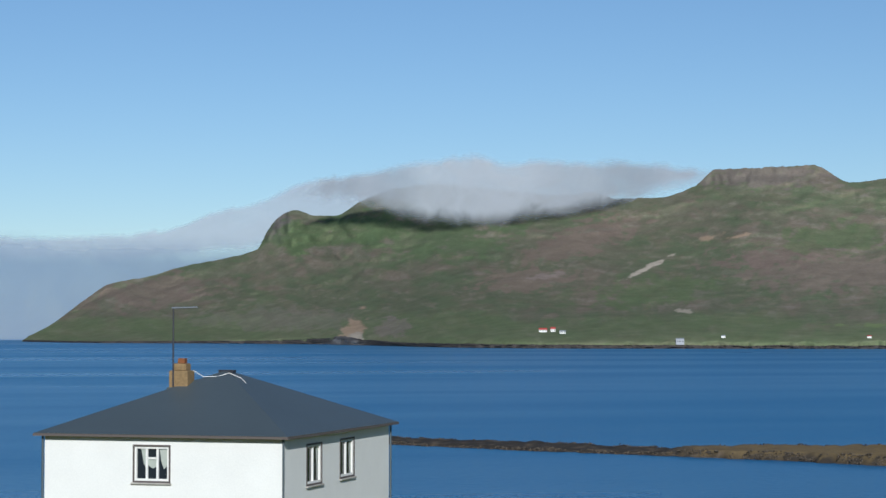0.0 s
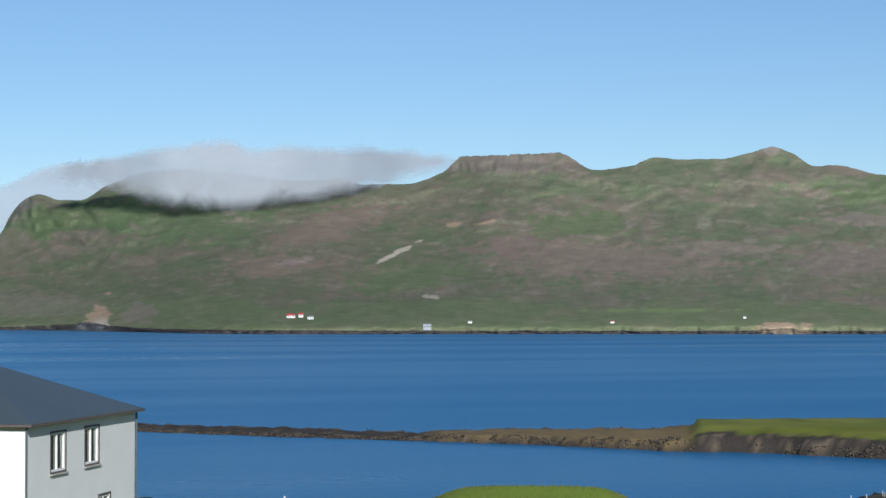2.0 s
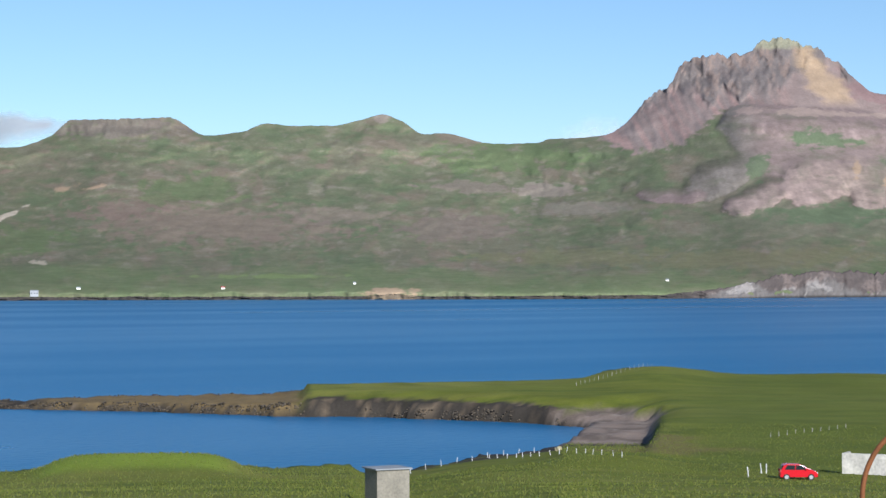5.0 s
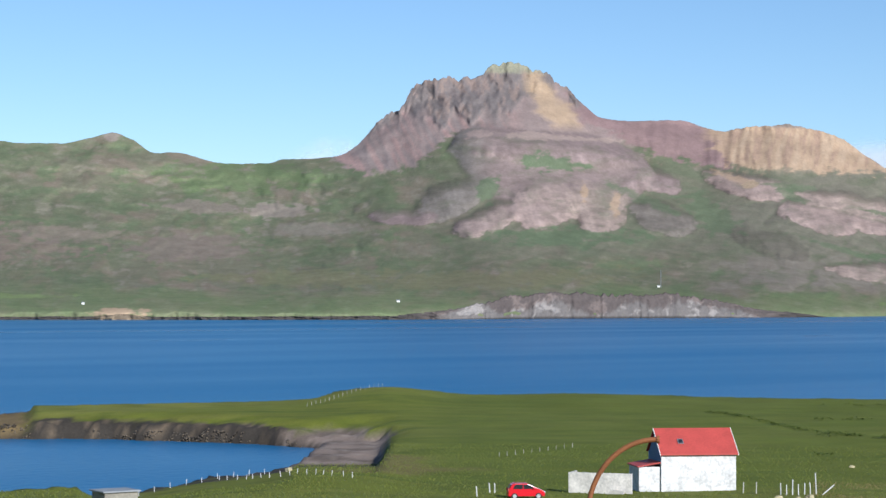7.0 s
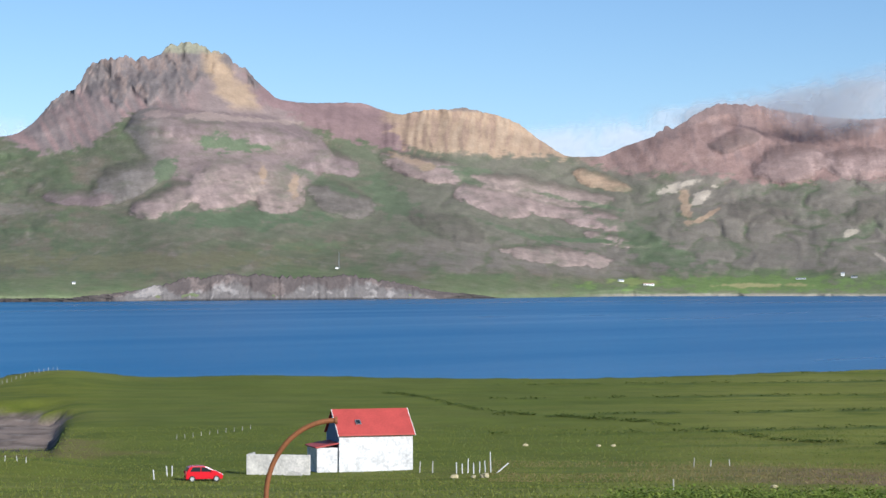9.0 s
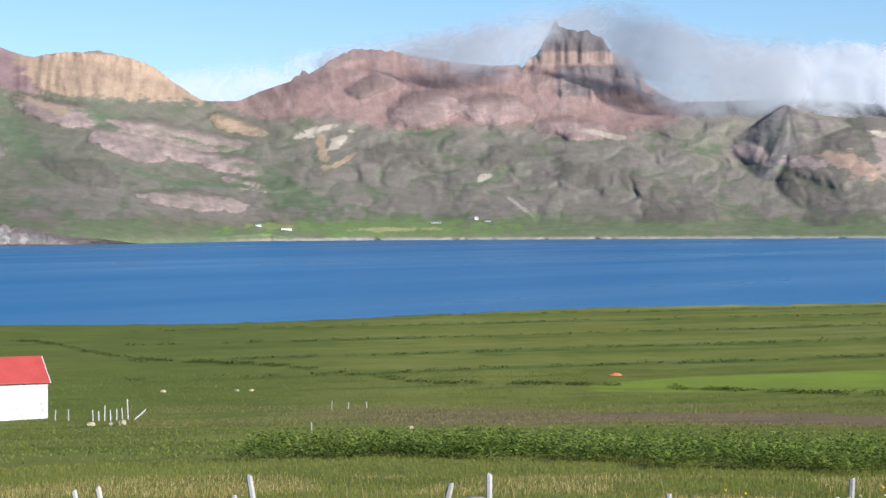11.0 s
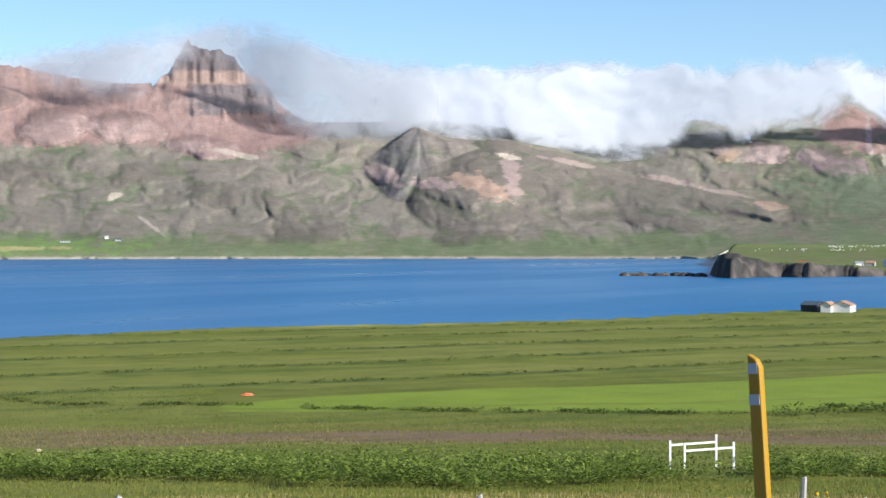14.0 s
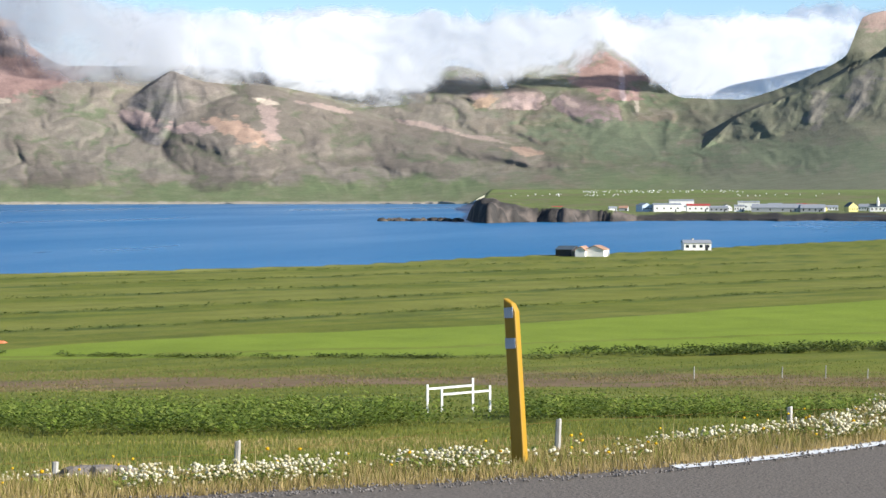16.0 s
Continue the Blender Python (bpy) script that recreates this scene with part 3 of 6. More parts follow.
    d[k] -= f * 9 * ridged(a * 0.9 - 0.8 * e + 0.5 * wa[k], e * 0.5 + 0.4 * a, 3, 127, 0.45)
    # rounded shoulders
    for b, e0, w, h, lean, bulge, colour in KNOLLS_PEAK + KNOLLS_EAST + KNOLLS_HEAD + KNOLLS_VALLEY:
        k = columns(b - 1.6 * w - 0.6, b + 1.6 * w + 0.6)
        a, e = az[k], el[k]
        p, q = (a - b) / w + 0.4 * wa[k] / w, (e - e0 - lean * (a - b)) / h + 0.3 * we[k] / h
        shape = step(0, 1.15, 1.15 - p * p - q * q)
        groove = ridged((a + 0.35 * (e - e0)) * 2.2 + 0.6 * wa[k], e * 0.5, 2, int(b * 10), 0.4)
        d[k] -= mix(0.85, 0.6, step(53, 55, np.array(b))) * bulge * shape * (1 + 0.22 * groove * step(1.0, 0.5, shape))
        weak = 0.45 if colour in (BROWN, GREY) else 1.0
        streak = ridged((a + 0.35 * (e - e0)) * 5.5 + 0.8 * wa[k], e * 0.7, 2, int(b * 13), 0.5)
        # lit ribs and shaded grooves painted into the cover colour
        shade = np.array(colour) * (1.12 - 0.2 * np.clip(groove, -0.4, 1) - 0.1 * np.clip(streak, -0.5, 1))[..., None]
        ragged = shape + 0.2 * groove + 0.3 * fbm(a * 3 + 0.8 * e, e * 5, 5, int(b * 7), 0.6)
        cover_with(k, shade, weak * step(0.1, 0.5, ragged) * step(0.02, 0.2, shape) * (1 - 0.6 * step(0.1, 0.9, q)))
    # broken hill country: rounded backs with sharp gullies
    backs = np.sqrt(fbm(az * 0.8 + 0.9 * el + wa, el * 1.5 - 0.25 * az + we, 3, 21, 0.36) ** 2 + 0.006) - 0.07
    benches = np.sqrt(fbm(az * 0.4 + 0.5 * wa, el * 1.8 - 0.1 * az + we, 3, 25, 0.42) ** 2 + 0.004) - 0.06
    hill = step(46, 50, az) * step(88, 84, az) * step(3.3, 2.4, el) * low
    slopes = step(39.5, 37, az) * low * step(1.0, 0.93, t) + 0.6 * step(38, 42, az) * step(50, 46, az) * step(3.0, 2.4, el) * low
    d -= hill * (1 - 0.5 * cover[..., 3]) * mix(25, 22, step(79, 82, az)) * np.minimum(backs, 0.7) + slopes * 34 * np.minimum(benches, 0.6)
    d -= low * (0.7 * fbm(az * 5 + wa, el * 7, 2, 37, 0.5) + 5 * fbm(az * 1.5 + wa, el * 2.6 + we, 2, 39, 0.4)) * (1 - 0.5 * cover[..., 3])
    # mesa wall and the crag on the cape
    k = columns(22, 26)
    a, e = az[k], el[k]
    d[k] -= step(22.4, 22.9, a) * step(25.8, 25.3, a) * step(3.75, 4.0, e) * 8 * ridged(a * 2.0, e * 1.2, 3, 129, 0.45)
    k = columns(10, 12)
    a, e = az[k], el[k]
    d[k] -= step(10.3, 10.6, a) * step(11.6, 11.2, a) * step(2.2, 2.6, e) * 12 * ridged(a * 2.4, e * 1.5, 3, 131, 0.45)
    # no overhangs
    fall = np.radians(el) * 3900 * 0.2
    d = np.minimum.accumulate((d - fall)[::-1], axis=0)[::-1] + fall
    for _ in range(4):
        even = d.copy()
        even[1:-1] = (d[:-2] + 2 * d[1:-1] + d[2:]) / 4
        d = mix(even, d, np.clip(rock, 0, 1))
    d = np.maximum(d, foot + 3 * t)
    return d, el, t, cover, backs, benches, rock


# bare, brown or lush patches on the slopes: bearing, height angle, half sizes, lean, colour, strength
PATCHES_CAPE = [(7.6, 0.95, 1.6, 0.42, 0.1, (0.165, 0.125, 0.1), 0.75), (11.2, 0.25, 2.4, 0.3, 0.0, BROWN, 0.4), (13.0, -0.05, 0.35, 0.32, 0.6, OCHRE, 0.9), (13.05, -0.25, 0.3, 0.12, 0, PALE, 0.9), (14.0, 0.0, 0.5, 0.25, 0.2, MAUVE, 0.5),
                (10.95, 2.75, 0.35, 0.5, 0.6, CRAG, 0.8), (12.5, 2.6, 2.6, 0.4, 0.12, (0.09, 0.125, 0.055), 0.7), (15.0, 2.6, 2.2, 0.7, 0.0, (0.09, 0.125, 0.058), 0.6), (19.1, 2.35, 1.5, 0.42, 0.32, (0.165, 0.125, 0.098), 0.85), (17.8, 1.3, 1.4, 0.28, 0.1, (0.17, 0.13, 0.1), 0.85)]
PATCHES_MID = [(21.0, 1.66, 0.62, 0.07, 0.5, PALE, 0.95), (18.2, 1.42, 0.6, 0.1, 0.1, SCREE, 0.7), (22.6, 2.45, 0.35, 0.07, 0.2, OCHRE, 0.7), (23.5, 2.5, 0.3, 0.06, 0.2, OCHRE, 0.75), (22.0, 0.5, 0.25, 0.06, 0, PALE, 0.7), (21.2, 1.0, 1.8, 0.4, 0.1, (0.105, 0.135, 0.062), 0.6),
               (26.4, 1.5, 3.4, 0.5, -0.05, (0.165, 0.128, 0.1), 0.85), (24.5, 1.95, 1.2, 0.3, 0.1, (0.165, 0.122, 0.098), 0.8), (24.0, 4.1, 1.7, 0.32, 0, (0.14, 0.115, 0.098), 0.85), (26.0, 2.4, 1.6, 0.36, 0, (0.1, 0.132, 0.06), 0.6), (31.4, -0.33, 0.8, 0.12, 0, OCHRE, 0.9), (29.9, 1.75, 1.5, 0.22, -0.05, (0.175, 0.14, 0.11), 0.7)]
PATCHES_WEST = [(31.15, 4.4, 0.25, 0.14, 0, SCREE, 0.7), (33.6, 2.5, 1.2, 0.16, -0.05, (0.17, 0.138, 0.112), 0.8), (35.5, 2.4, 0.9, 0.2, 0.0, SCREE, 0.7), (33.2, 1.4, 1.6, 0.4, 0.0, (0.155, 0.122, 0.1), 0.8), (36.5, 1.9, 1.4, 0.2, 0.0, BROWN, 0.6), (36.5, 0.6, 2.6, 0.22, 0.0, (0.14, 0.135, 0.075), 0.7),
                (41.0, 0.55, 3.6, 0.25, 0.02, (0.14, 0.13, 0.075), 0.7), (28.0, 0.1, 2.0, 0.06, 0, (0.16, 0.2, 0.08), 0.6), (34.5, 3.3, 2.0, 0.4, 0, (0.10, 0.13, 0.06), 0.7)]
PATCHES_PEAK = [(43.0, 3.72, 0.75, 0.24, 0.0, LUSH, 0.9), (41.3, 3.0, 0.3, 0.35, 0.5, LUSH, 0.8), (43.4, 1.72, 1.9, 0.26, 0.0, LUSH, 0.85), (45.6, 2.7, 0.9, 0.14, -0.4, LUSH, 0.6), (43.9, 2.95, 0.1, 0.35, -0.15, OCHRE, 0.8), (44.75, 2.6, 0.12, 0.3, 0.2, OCHRE, 0.7), (43.1, 4.42, 1.7, 0.09, -0.06, PINK, 0.9),
                (41.0, 4.5, 0.5, 0.1, 0.05, ROSE, 0.8), (47.3, 2.3, 0.8, 0.45, -0.5, LUSH, 0.7), (46.6, 3.5, 0.8, 0.16, -0.3, (0.11, 0.12, 0.075), 0.7), (49.3, 3.05, 1.0, 0.09, -0.1, LUSH, 0.6)]
PATCHES_EAST = [(48.1, 3.25, 0.6, 0.12, -0.3, OCHRE, 0.7), (52.6, 1.13, 1.4, 0.07, -0.05, LUSH, 0.95), (54.0, 1.3, 1.0, 0.3, -0.4, LUSH, 0.6), (49.4, 2.85, 0.5, 0.1, -0.4, LUSH, 0.7), (51.0, 1.3, 1.4, 0.08, -0.3, LUSH, 0.6), (52.6, 2.15, 1.2, 0.07, -0.2, LUSH, 0.7), (55.2, 2.6, 0.5, 0.12, 0.35, PALE, 0.9), (55.75, 2.3, 0.4, 0.14, 0.5, PALE, 0.95),
                (56.0, 1.85, 0.4, 0.08, 0.6, OCHRE, 0.9), (55.35, 2.15, 0.16, 0.4, -1.2, OCHRE, 0.8), (59.72, 1.34, 0.15, 0.08, 0.3, (0.4, 0.34, 0.26), 0.75), (60.65, 0.55, 0.35, 0.06, -0.7, PALE, 0.6)]
PATCHES_HEAD = [(56.9, -0.05, 3.6, 0.2, 0, (0.13, 0.18, 0.06), 0.9), (57.2, -0.08, 1.1, 0.06, 0, (0.29, 0.26, 0.12), 0.9), (54.0, 0.0, 0.8, 0.08, 0, (0.2, 0.22, 0.08), 0.8), (54.6, 0.8, 1.4, 0.35, -0.3, (0.1, 0.125, 0.068), 0.7), (61.8, 3.9, 0.6, 0.14, 0.2, PINK, 0.4), (63.0, 2.45, 0.7, 0.08, -0.2, PALE, 0.6),
                (69.6, 1.6, 0.8, 0.3, -0.35, TAWNY, 0.9), (68.3, 1.65, 0.6, 0.16, -0.1, ROSE, 0.9), (70.4, 1.9, 0.25, 0.6, -1.0, ROSE, 0.7), (66.9, 1.9, 0.5, 0.2, -0.3, ROSE, 0.9), (70.3, 2.4, 0.3, 0.06, -0.2, PALE, 0.8)]
PATCHES_VALLEY = [(71.9, 2.25, 0.7, 0.07, -0.2, PINK, 0.8), (74.6, 1.75, 0.6, 0.09, -0.15, PINK, 0.8), (76.2, 1.4, 0.9, 0.06, -0.2, PINK, 0.7), (77.35, 1.05, 0.5, 0.1, -0.2, TAWNY, 0.7), (76.75, 2.92, 0.12, 0.1, -1.2, SNOW, 0.9), (79.95, 2.9, 0.09, 0.4, -2.0, SNOW, 1.0), (76.2, 2.4, 0.3, 0.14, 0.2, OCHRE, 0.8), (80.35, 2.3, 0.06, 0.35, -1.5, PALE, 0.7),
                  (79.6, 3.1, 1.2, 0.6, -0.1, RED_SCREE, 0.9), (80.0, 1.4, 2.4, 0.5, -0.1, (0.11, 0.127, 0.078), 0.8), (85, 0.9, 3.0, 0.4, 0, (0.11, 0.127, 0.078), 0.7), (85.2, 2.2, 0.3, 0.5, 0.8, (0.19, 0.165, 0.14), 0.6), (86.3, 2.6, 0.4, 0.5, 0.8, (0.185, 0.16, 0.14), 0.6), (86.8, 4.9, 1.4, 0.7, 0, (0.23, 0.165, 0.14), 0.9), (78.6, 2.35, 0.3, 0.1, -0.6, PINK, 0.8)]


def soil_far(az, d, z, el, t, cover, backs, benches, rock):
    """Ground cover: grass and heath in the west, bare rhyolite scree in the east; haze brightness is painted in by
    bearing.
    """
    x, y = d * np.sin(np.radians(az)), d * np.cos(np.radians(az))
    n1, n2 = fbm(az * 0.28, el * 0.9, 5, 41, 0.6), fbm(az * 1.0, el * 2.6, 5, 43, 0.6)
    n3, n4 = fbm(az * 3.2, el * 5.5 - 0.4 * az, 4, 47), fbm(x / 150, y / 150, 5, 49, 0.6)
    n5 = fbm(az * 2.4 + 0.3 * n2, el * 7, 5, 57, 0.65)
    col = np.zeros((*z.shape, 3)) + np.array((0.122, 0.118, 0.075))
    col = tint(col, (0.152, 0.122, 0.092), step(-0.1, 0.5, n1 + 0.35 * n4 + 0.45 * n2) * 0.8)
    col = tint(col, (0.092, 0.118, 0.062), step(0.1, 0.6, -n2 - 0.4 * n1) * 0.6)
    col = tint(col, (0.175, 0.15, 0.118), step(0.3, 0.75, n5 + 0.4 * n2) * 0.45)
    col = tint(col, (0.088, 0.106, 0.062), step(0.3, 0.05, np.minimum(backs, benches + 0.08)) * 0.45)
    col = tint(col, (0.21, 0.175, 0.14), step(0.7, 1.0, n2 + 0.6 * n3) * 0.35)
    col = tint(col, (0.125, 0.155, 0.07), step(0.5, 0.0, el + 0.3 * n1) * 0.5)
    col = tint(col, (0.128, 0.126, 0.088), step(81, 83, az) * 0.7)
    bare = step(46, 50, az + 2 * n1) * step(79, 75, az + 2 * n2) * step(0.05, 0.5, el + 0.3 * n2)
    col = tint(col, (0.165, 0.142, 0.115), bare * step(-0.06, 0.14, backs + 0.12 * n2) * 0.9)
    col = tint(col, (0.118, 0.124, 0.082), bare * step(0.0, 0.7, -n2 - 0.5 * n4) * 0.4)
    col = tint(col, (0.124, 0.119, 0.085), step(39, 41.5, az + 1.2 * n2) * step(56, 53, az) * step(0.9, 1.4, el) * step(3.8, 3.3, el) * 0.6)
    # scree and rock of the heights
    jag = 0.14 * n3 + 0.12 * n5
    for table, colour, power in ((SCREE_FOOT, MAUVE, 0.9), (RED_FOOT, PURPLE, 0.93), (OCHRE_FOOT, OCHRE, 0.93), (HEAD_FOOT, RED_SCREE, 0.92)):
        m = step(-0.06, 0.1, el - spline(az, table) + jag) * within(az + 0.3 * (el - 4.3) + 0.2 * n3, table, 0.35)
        col = tint(col, colour, m * power)
    chute = fbm((az - 39 + 0.62 * (el - 4.4)) * 4.5, el * 0.9, 4, 97, 0.55)
    fan = step(0.0, 0.12, el - spline(az, SCREE_FOOT) + jag) * within(az, SCREE_FOOT) * step(42.5, 41.5, az)
    col = tint(col, (0.255, 0.168, 0.15), fan * step(-0.1, 0.5, chute) * 0.8)
    col = tint(col, (0.17, 0.14, 0.13), fan * step(0.05, 0.5, -chute) * 0.6)
    heads = fbm((az - 0.2 * (el - 4)) * 4.2, el * 0.8, 4, 99, 0.6)
    on = step(3.3, 3.7, el) * step(47.4, 48.0, az) * step(52.6, 51.6, az)
    col = tint(col, (0.25, 0.17, 0.125), on * step(0.05, 0.5, heads) * 0.75)
    col = tint(col, (0.36, 0.265, 0.185), on * step(0.1, 0.5, -heads) * 0.6)
    col = tint(col, (0.16, 0.13, 0.115), step(48.8, 49.1, az) * step(50.6, 50.2, az) * step(4.58, 4.66, el + 0.05 * n3) * 0.8)
    on = step(2.8, 3.2, el) * step(52.5, 53.5, az) * step(65.6, 64.8, az)
    col = tint(col, (0.265, 0.185, 0.16), on * step(0.0, 0.5, fbm((az + 0.5 * (el - 4)) * 2.6, el * 0.8, 4, 101, 0.6)) * 0.55)
    col = tint(col, (0.16, 0.115, 0.108), on * step(0.2, 0.6, fbm((az + 0.3 * (el - 4)) * 5, el * 1.6, 4, 103, 0.6)) * 0.5)
    f = np.clip(cover[..., 3] * (0.72 + 0.28 * step(-0.5, 0.2, n2 + 0.5 * n5)), 0, 0.96)
    f = f * (1 - 0.4 * step(0.6, 0.9, -n2 + 0.4 * n5) * step(3.9, 3.2, el))
    col = col + (cover[..., :3] * (1 + 0.08 * n5 + 0.07 * n3 + 0.08 * n1)[..., None] - col) * f[..., None]
    # crags
    col = tint(col, CRAG, rock * 0.85)
    col = tint(col, (0.21, 0.155, 0.13), rock * step(0.0, 0.5, fbm(az * 3.6 + 0.4 * el, el * 1.6, 4, 105, 0.6)) * 0.75)
    col = tint(col, (0.33, 0.235, 0.15), step(42.1, 42.5, az) * step(4.5, 4.9, el) * step(0.62, 0.25, np.abs(az - 42.65 - 0.75 * (5.7 - el) + 0.25 * n2)) * 0.8)
    col = tint(col, (0.235, 0.225, 0.155), step(41.0, 41.4, az) * step(43.0, 42.6, az) * step(6.1, 6.25, el + 0.06 * n3) * 0.85)
    tall = step(60.6, 60.9, az) * step(64.2, 63.9, az)
    col = tint(col, (0.12, 0.105, 0.104), tall * step(61.5, 61.9, az + 0.3 * n3) * step(3.5, 3.62, el + 0.12 * n3) * step(4.36, 4.3, el + 0.04 * n3) * 0.85)
    col = tint(col, (0.25, 0.18, 0.148), tall * step(4.3, 4.36, el + 0.04 * n3) * step(4.72, 4.66, el + 0.05 * n3) * 0.85)
    col = tint(col, (0.1, 0.09, 0.09), tall * step(4.66, 4.74, el + 0.05 * n3) * 0.85)
    jut = step(54.5, 54.7, az) * step(57.2, 56.9, az) * step(0.42, 0.2, spline(az, CREST) - el + 0.15 * n3)
    col = tint(col, (0.15, 0.11, 0.102), jut * 0.7)
    for b, e, w, h, lean, c, power in PATCHES_CAPE + PATCHES_MID + PATCHES_WEST + PATCHES_PEAK + PATCHES_EAST + PATCHES_HEAD + PATCHES_VALLEY:
        k = np.nonzero((az[0] > b - 1.6 * w - 0.4) & (az[0] < b + 1.6 * w + 0.4))[0]
        if not len(k):
            continue
        k = (slice(None), slice(k[0], k[-1] + 1))
        r = np.sqrt(((az[k] - b) / w) ** 2 + ((el[k] - e - lean * (az[k] - b)) / h) ** 2) + (0.4 * n2 + 0.4 * n3 + 0.4 * n5)[k] * (0.7 if c == SNOW else 1)
        col[k] = tint(col[k], c, step(1.15, 0.7, r) * power)
    # shingle beach at the head of the fjord
    col = tint(col, (0.25, 0.215, 0.175), step(5.5, 3, z + 1.2 * n3) * step(52, 54, az) * step(76, 75, az) * 0.85)
    # brightness by bearing multiplied into the colour, standing in for haze and light
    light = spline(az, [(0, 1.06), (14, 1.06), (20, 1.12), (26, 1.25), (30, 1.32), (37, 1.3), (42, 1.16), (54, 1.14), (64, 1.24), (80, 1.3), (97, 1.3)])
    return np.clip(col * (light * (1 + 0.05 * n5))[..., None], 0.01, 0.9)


def valley_floor(az, d):
    """The village flat and its dark headland."""
    x, y = d * np.sin(np.radians(az)), d * np.cos(np.radians(az))
    u = np.radians(az) * 3600
    zero = u * 0
    vz = 5 + 19 * step(1980, 2750, d) + 1.2 * fbm(x / 90, y / 90, 3, 77)
    coast = 1530 + 26 * fbm(u / 70, zero + 9, 3, 13) + 9 * fbm(u / 26, zero + 2, 4, 17, 0.6) + spline(az, [(75.5, 140), (76.2, 0), (79.5, 60), (83, 90), (100, 60)])
    vz = mix(vz, 1.2 + 3.8 * step(0, 160, d - coast) + 19 * step(1980, 2750, d), step(79.8, 81, az))
    head = step(coast, coast + 34, d + 7 * fbm(x / 14, y / 14, 4, 19, 0.6)) * step(75.7, 75.95, az + 0.1 * fbm(d / 60, zero, 3, 5) - 0.0006 * np.clip(d - 1900, 0, 900))
    bluff = (8 * np.exp(-((az - 76.3) / 0.7) ** 2) + 5.0 * np.exp(-((az - 77.8) / 2.0) ** 4)) * np.exp(-((d - 1620) / 130) ** 2) * (1 + 0.3 * fbm(x / 30, y / 30, 5, 15, 0.6))
    z = np.where(head > 0.02, mix(-3, vz + np.maximum(bluff, 0), head), -4.0)
    slope = np.hypot(np.gradient(z, axis=0) / np.gradient(d, axis=0), np.gradient(z, axis=1) / (d * np.radians(np.gradient(az, axis=1))))
    n2, n3, n5 = fbm(x / 70, y / 70, 5, 43, 0.6), fbm(u / 30, z / 8, 4, 47), fbm(x / 26, y / 40, 5, 57, 0.65)
    col = np.zeros((*z.shape, 3)) + np.array((0.14, 0.165, 0.058))
    col = tint(col, (0.17, 0.15, 0.085), step(0.0, 0.5, n2 + 0.4 * n5) * 0.7)
    col = tint(col, (0.17, 0.215, 0.07), step(2500, 2560, d) * step(2700, 2680, d) * 0.6)
    dark = mix(np.array((0.055, 0.05, 0.045)), np.array((0.12, 0.10, 0.085)), step(-0.1, 0.5, n3 + n5)[..., None])
    col = tint(col, dark, (1 - step(79.4, 80.4, az + 0.4 * n2)) * (1 - step(1585, 1610, d + 18 * n2 - 20 * np.exp(-((az - 76.1) / 0.4) ** 2))))
    col = tint(col, (0.05, 0.045, 0.04), (1 - step(4, 5.5, z + n3)) * (1 - step(1750, 1800, d)))
    col = tint(col, dark, step(0.22, 0.45, slope + 0.25 * n5) * (1 - step(81.5, 82.5, az)) * (1 - step(1740, 1790, d)))
    return x, y, z, np.clip(col, 0.01, 0.9)


# ground of the near side, all round the viewpoint
az1 = np.concatenate([np.arange(-20, 100, 0.16), np.arange(100, 340.1, 4)])
d1 = np.concatenate([[0.0, 3, 6, 9], np.geomspace(10, 60, 70), np.linspace(61, 235, 110), np.linspace(236, 520, 160), np.geomspace(525, 1600, 50)])
A, R = np.meshgrid(az1, d1)
back = (A > 100.01)
Z, inland = near_land(np.where(back, 100, A), R)
Z = np.where(back, spline(R, [(0, 22.25), (12, 22.3), (40, 26), (200, 48), (1600, 160)]) * step(100, 140, A) * step(340, 300, A) + Z * (1 - step(100, 140, A) * step(340, 300, A)), Z)
X, Y = R * np.sin(np.radians(A)), R * np.cos(np.radians(A))
Q = 0.6 * X + 0.8 * Y
n1, n2, n3 = fbm(X / 40, Y / 40, 5, 51), fbm(X / 9, Y / 9, 5, 53), fbm(X / 2.5, Y / 2.5, 4, 55)
soil = np.zeros((*Z.shape, 3)) + np.array((0.135, 0.15, 0.022))
soil = tint(soil, (0.165, 0.172, 0.034), step(-0.3, 0.5, n1))
soil = tint(soil, (0.09, 0.112, 0.017), step(0.1, 0.7, n2) * 0.6)
soil = tint(soil, (0.19, 0.125, 0.075), step(0.0, 0.5, 0.6 * n1 + 0.3 * n2 - 2.5 * np.abs(R - 212) / 50 + 0.9) * 0.95 * step(53, 60, A))
soil = tint(soil, (0.17, 0.14, 0.06), step(0.0, 0.5, n1 * 0.6 + 0.3 * n2 - 2.5 * np.abs(R - 50) / 40 + 0.9) * 0.8)
mown_low, mown_high = spline(A, [(62, 258), (63, 256), (75, 256), (87, 281), (97, 300)]), spline(A, [(62, 259), (63.1, 272), (76.9, 319), (87.1, 387), (97, 460)])
mown = step(0, 3, R - mown_low + 1.2 * n2) * step(3, 0, R - mown_high + 1.5 * n1) * step(62, 63, A) + step(215, 205, R) * step(190, 196, R) * step(21.5, 22.3, A) * step(27.5, 26.5, A)
soil = tint(soil, (0.19, 0.25, 0.028), mown * (0.85 - 0.5 * step(2.2, 1.4, np.abs(R - spline(A, [(62, 262), (72, 269), (87, 308), (97, 340)]) - 1.5 * n1))))
T = 0.8 * X - 0.6 * Y
streak = fbm(Q / 5, T / 60, 4, 95, 0.6)
soil = tint(soil, (0.075, 0.10, 0.02), step(0.15, 0.7, streak) * 0.6 * step(120, 160, R) * (1 - mown))
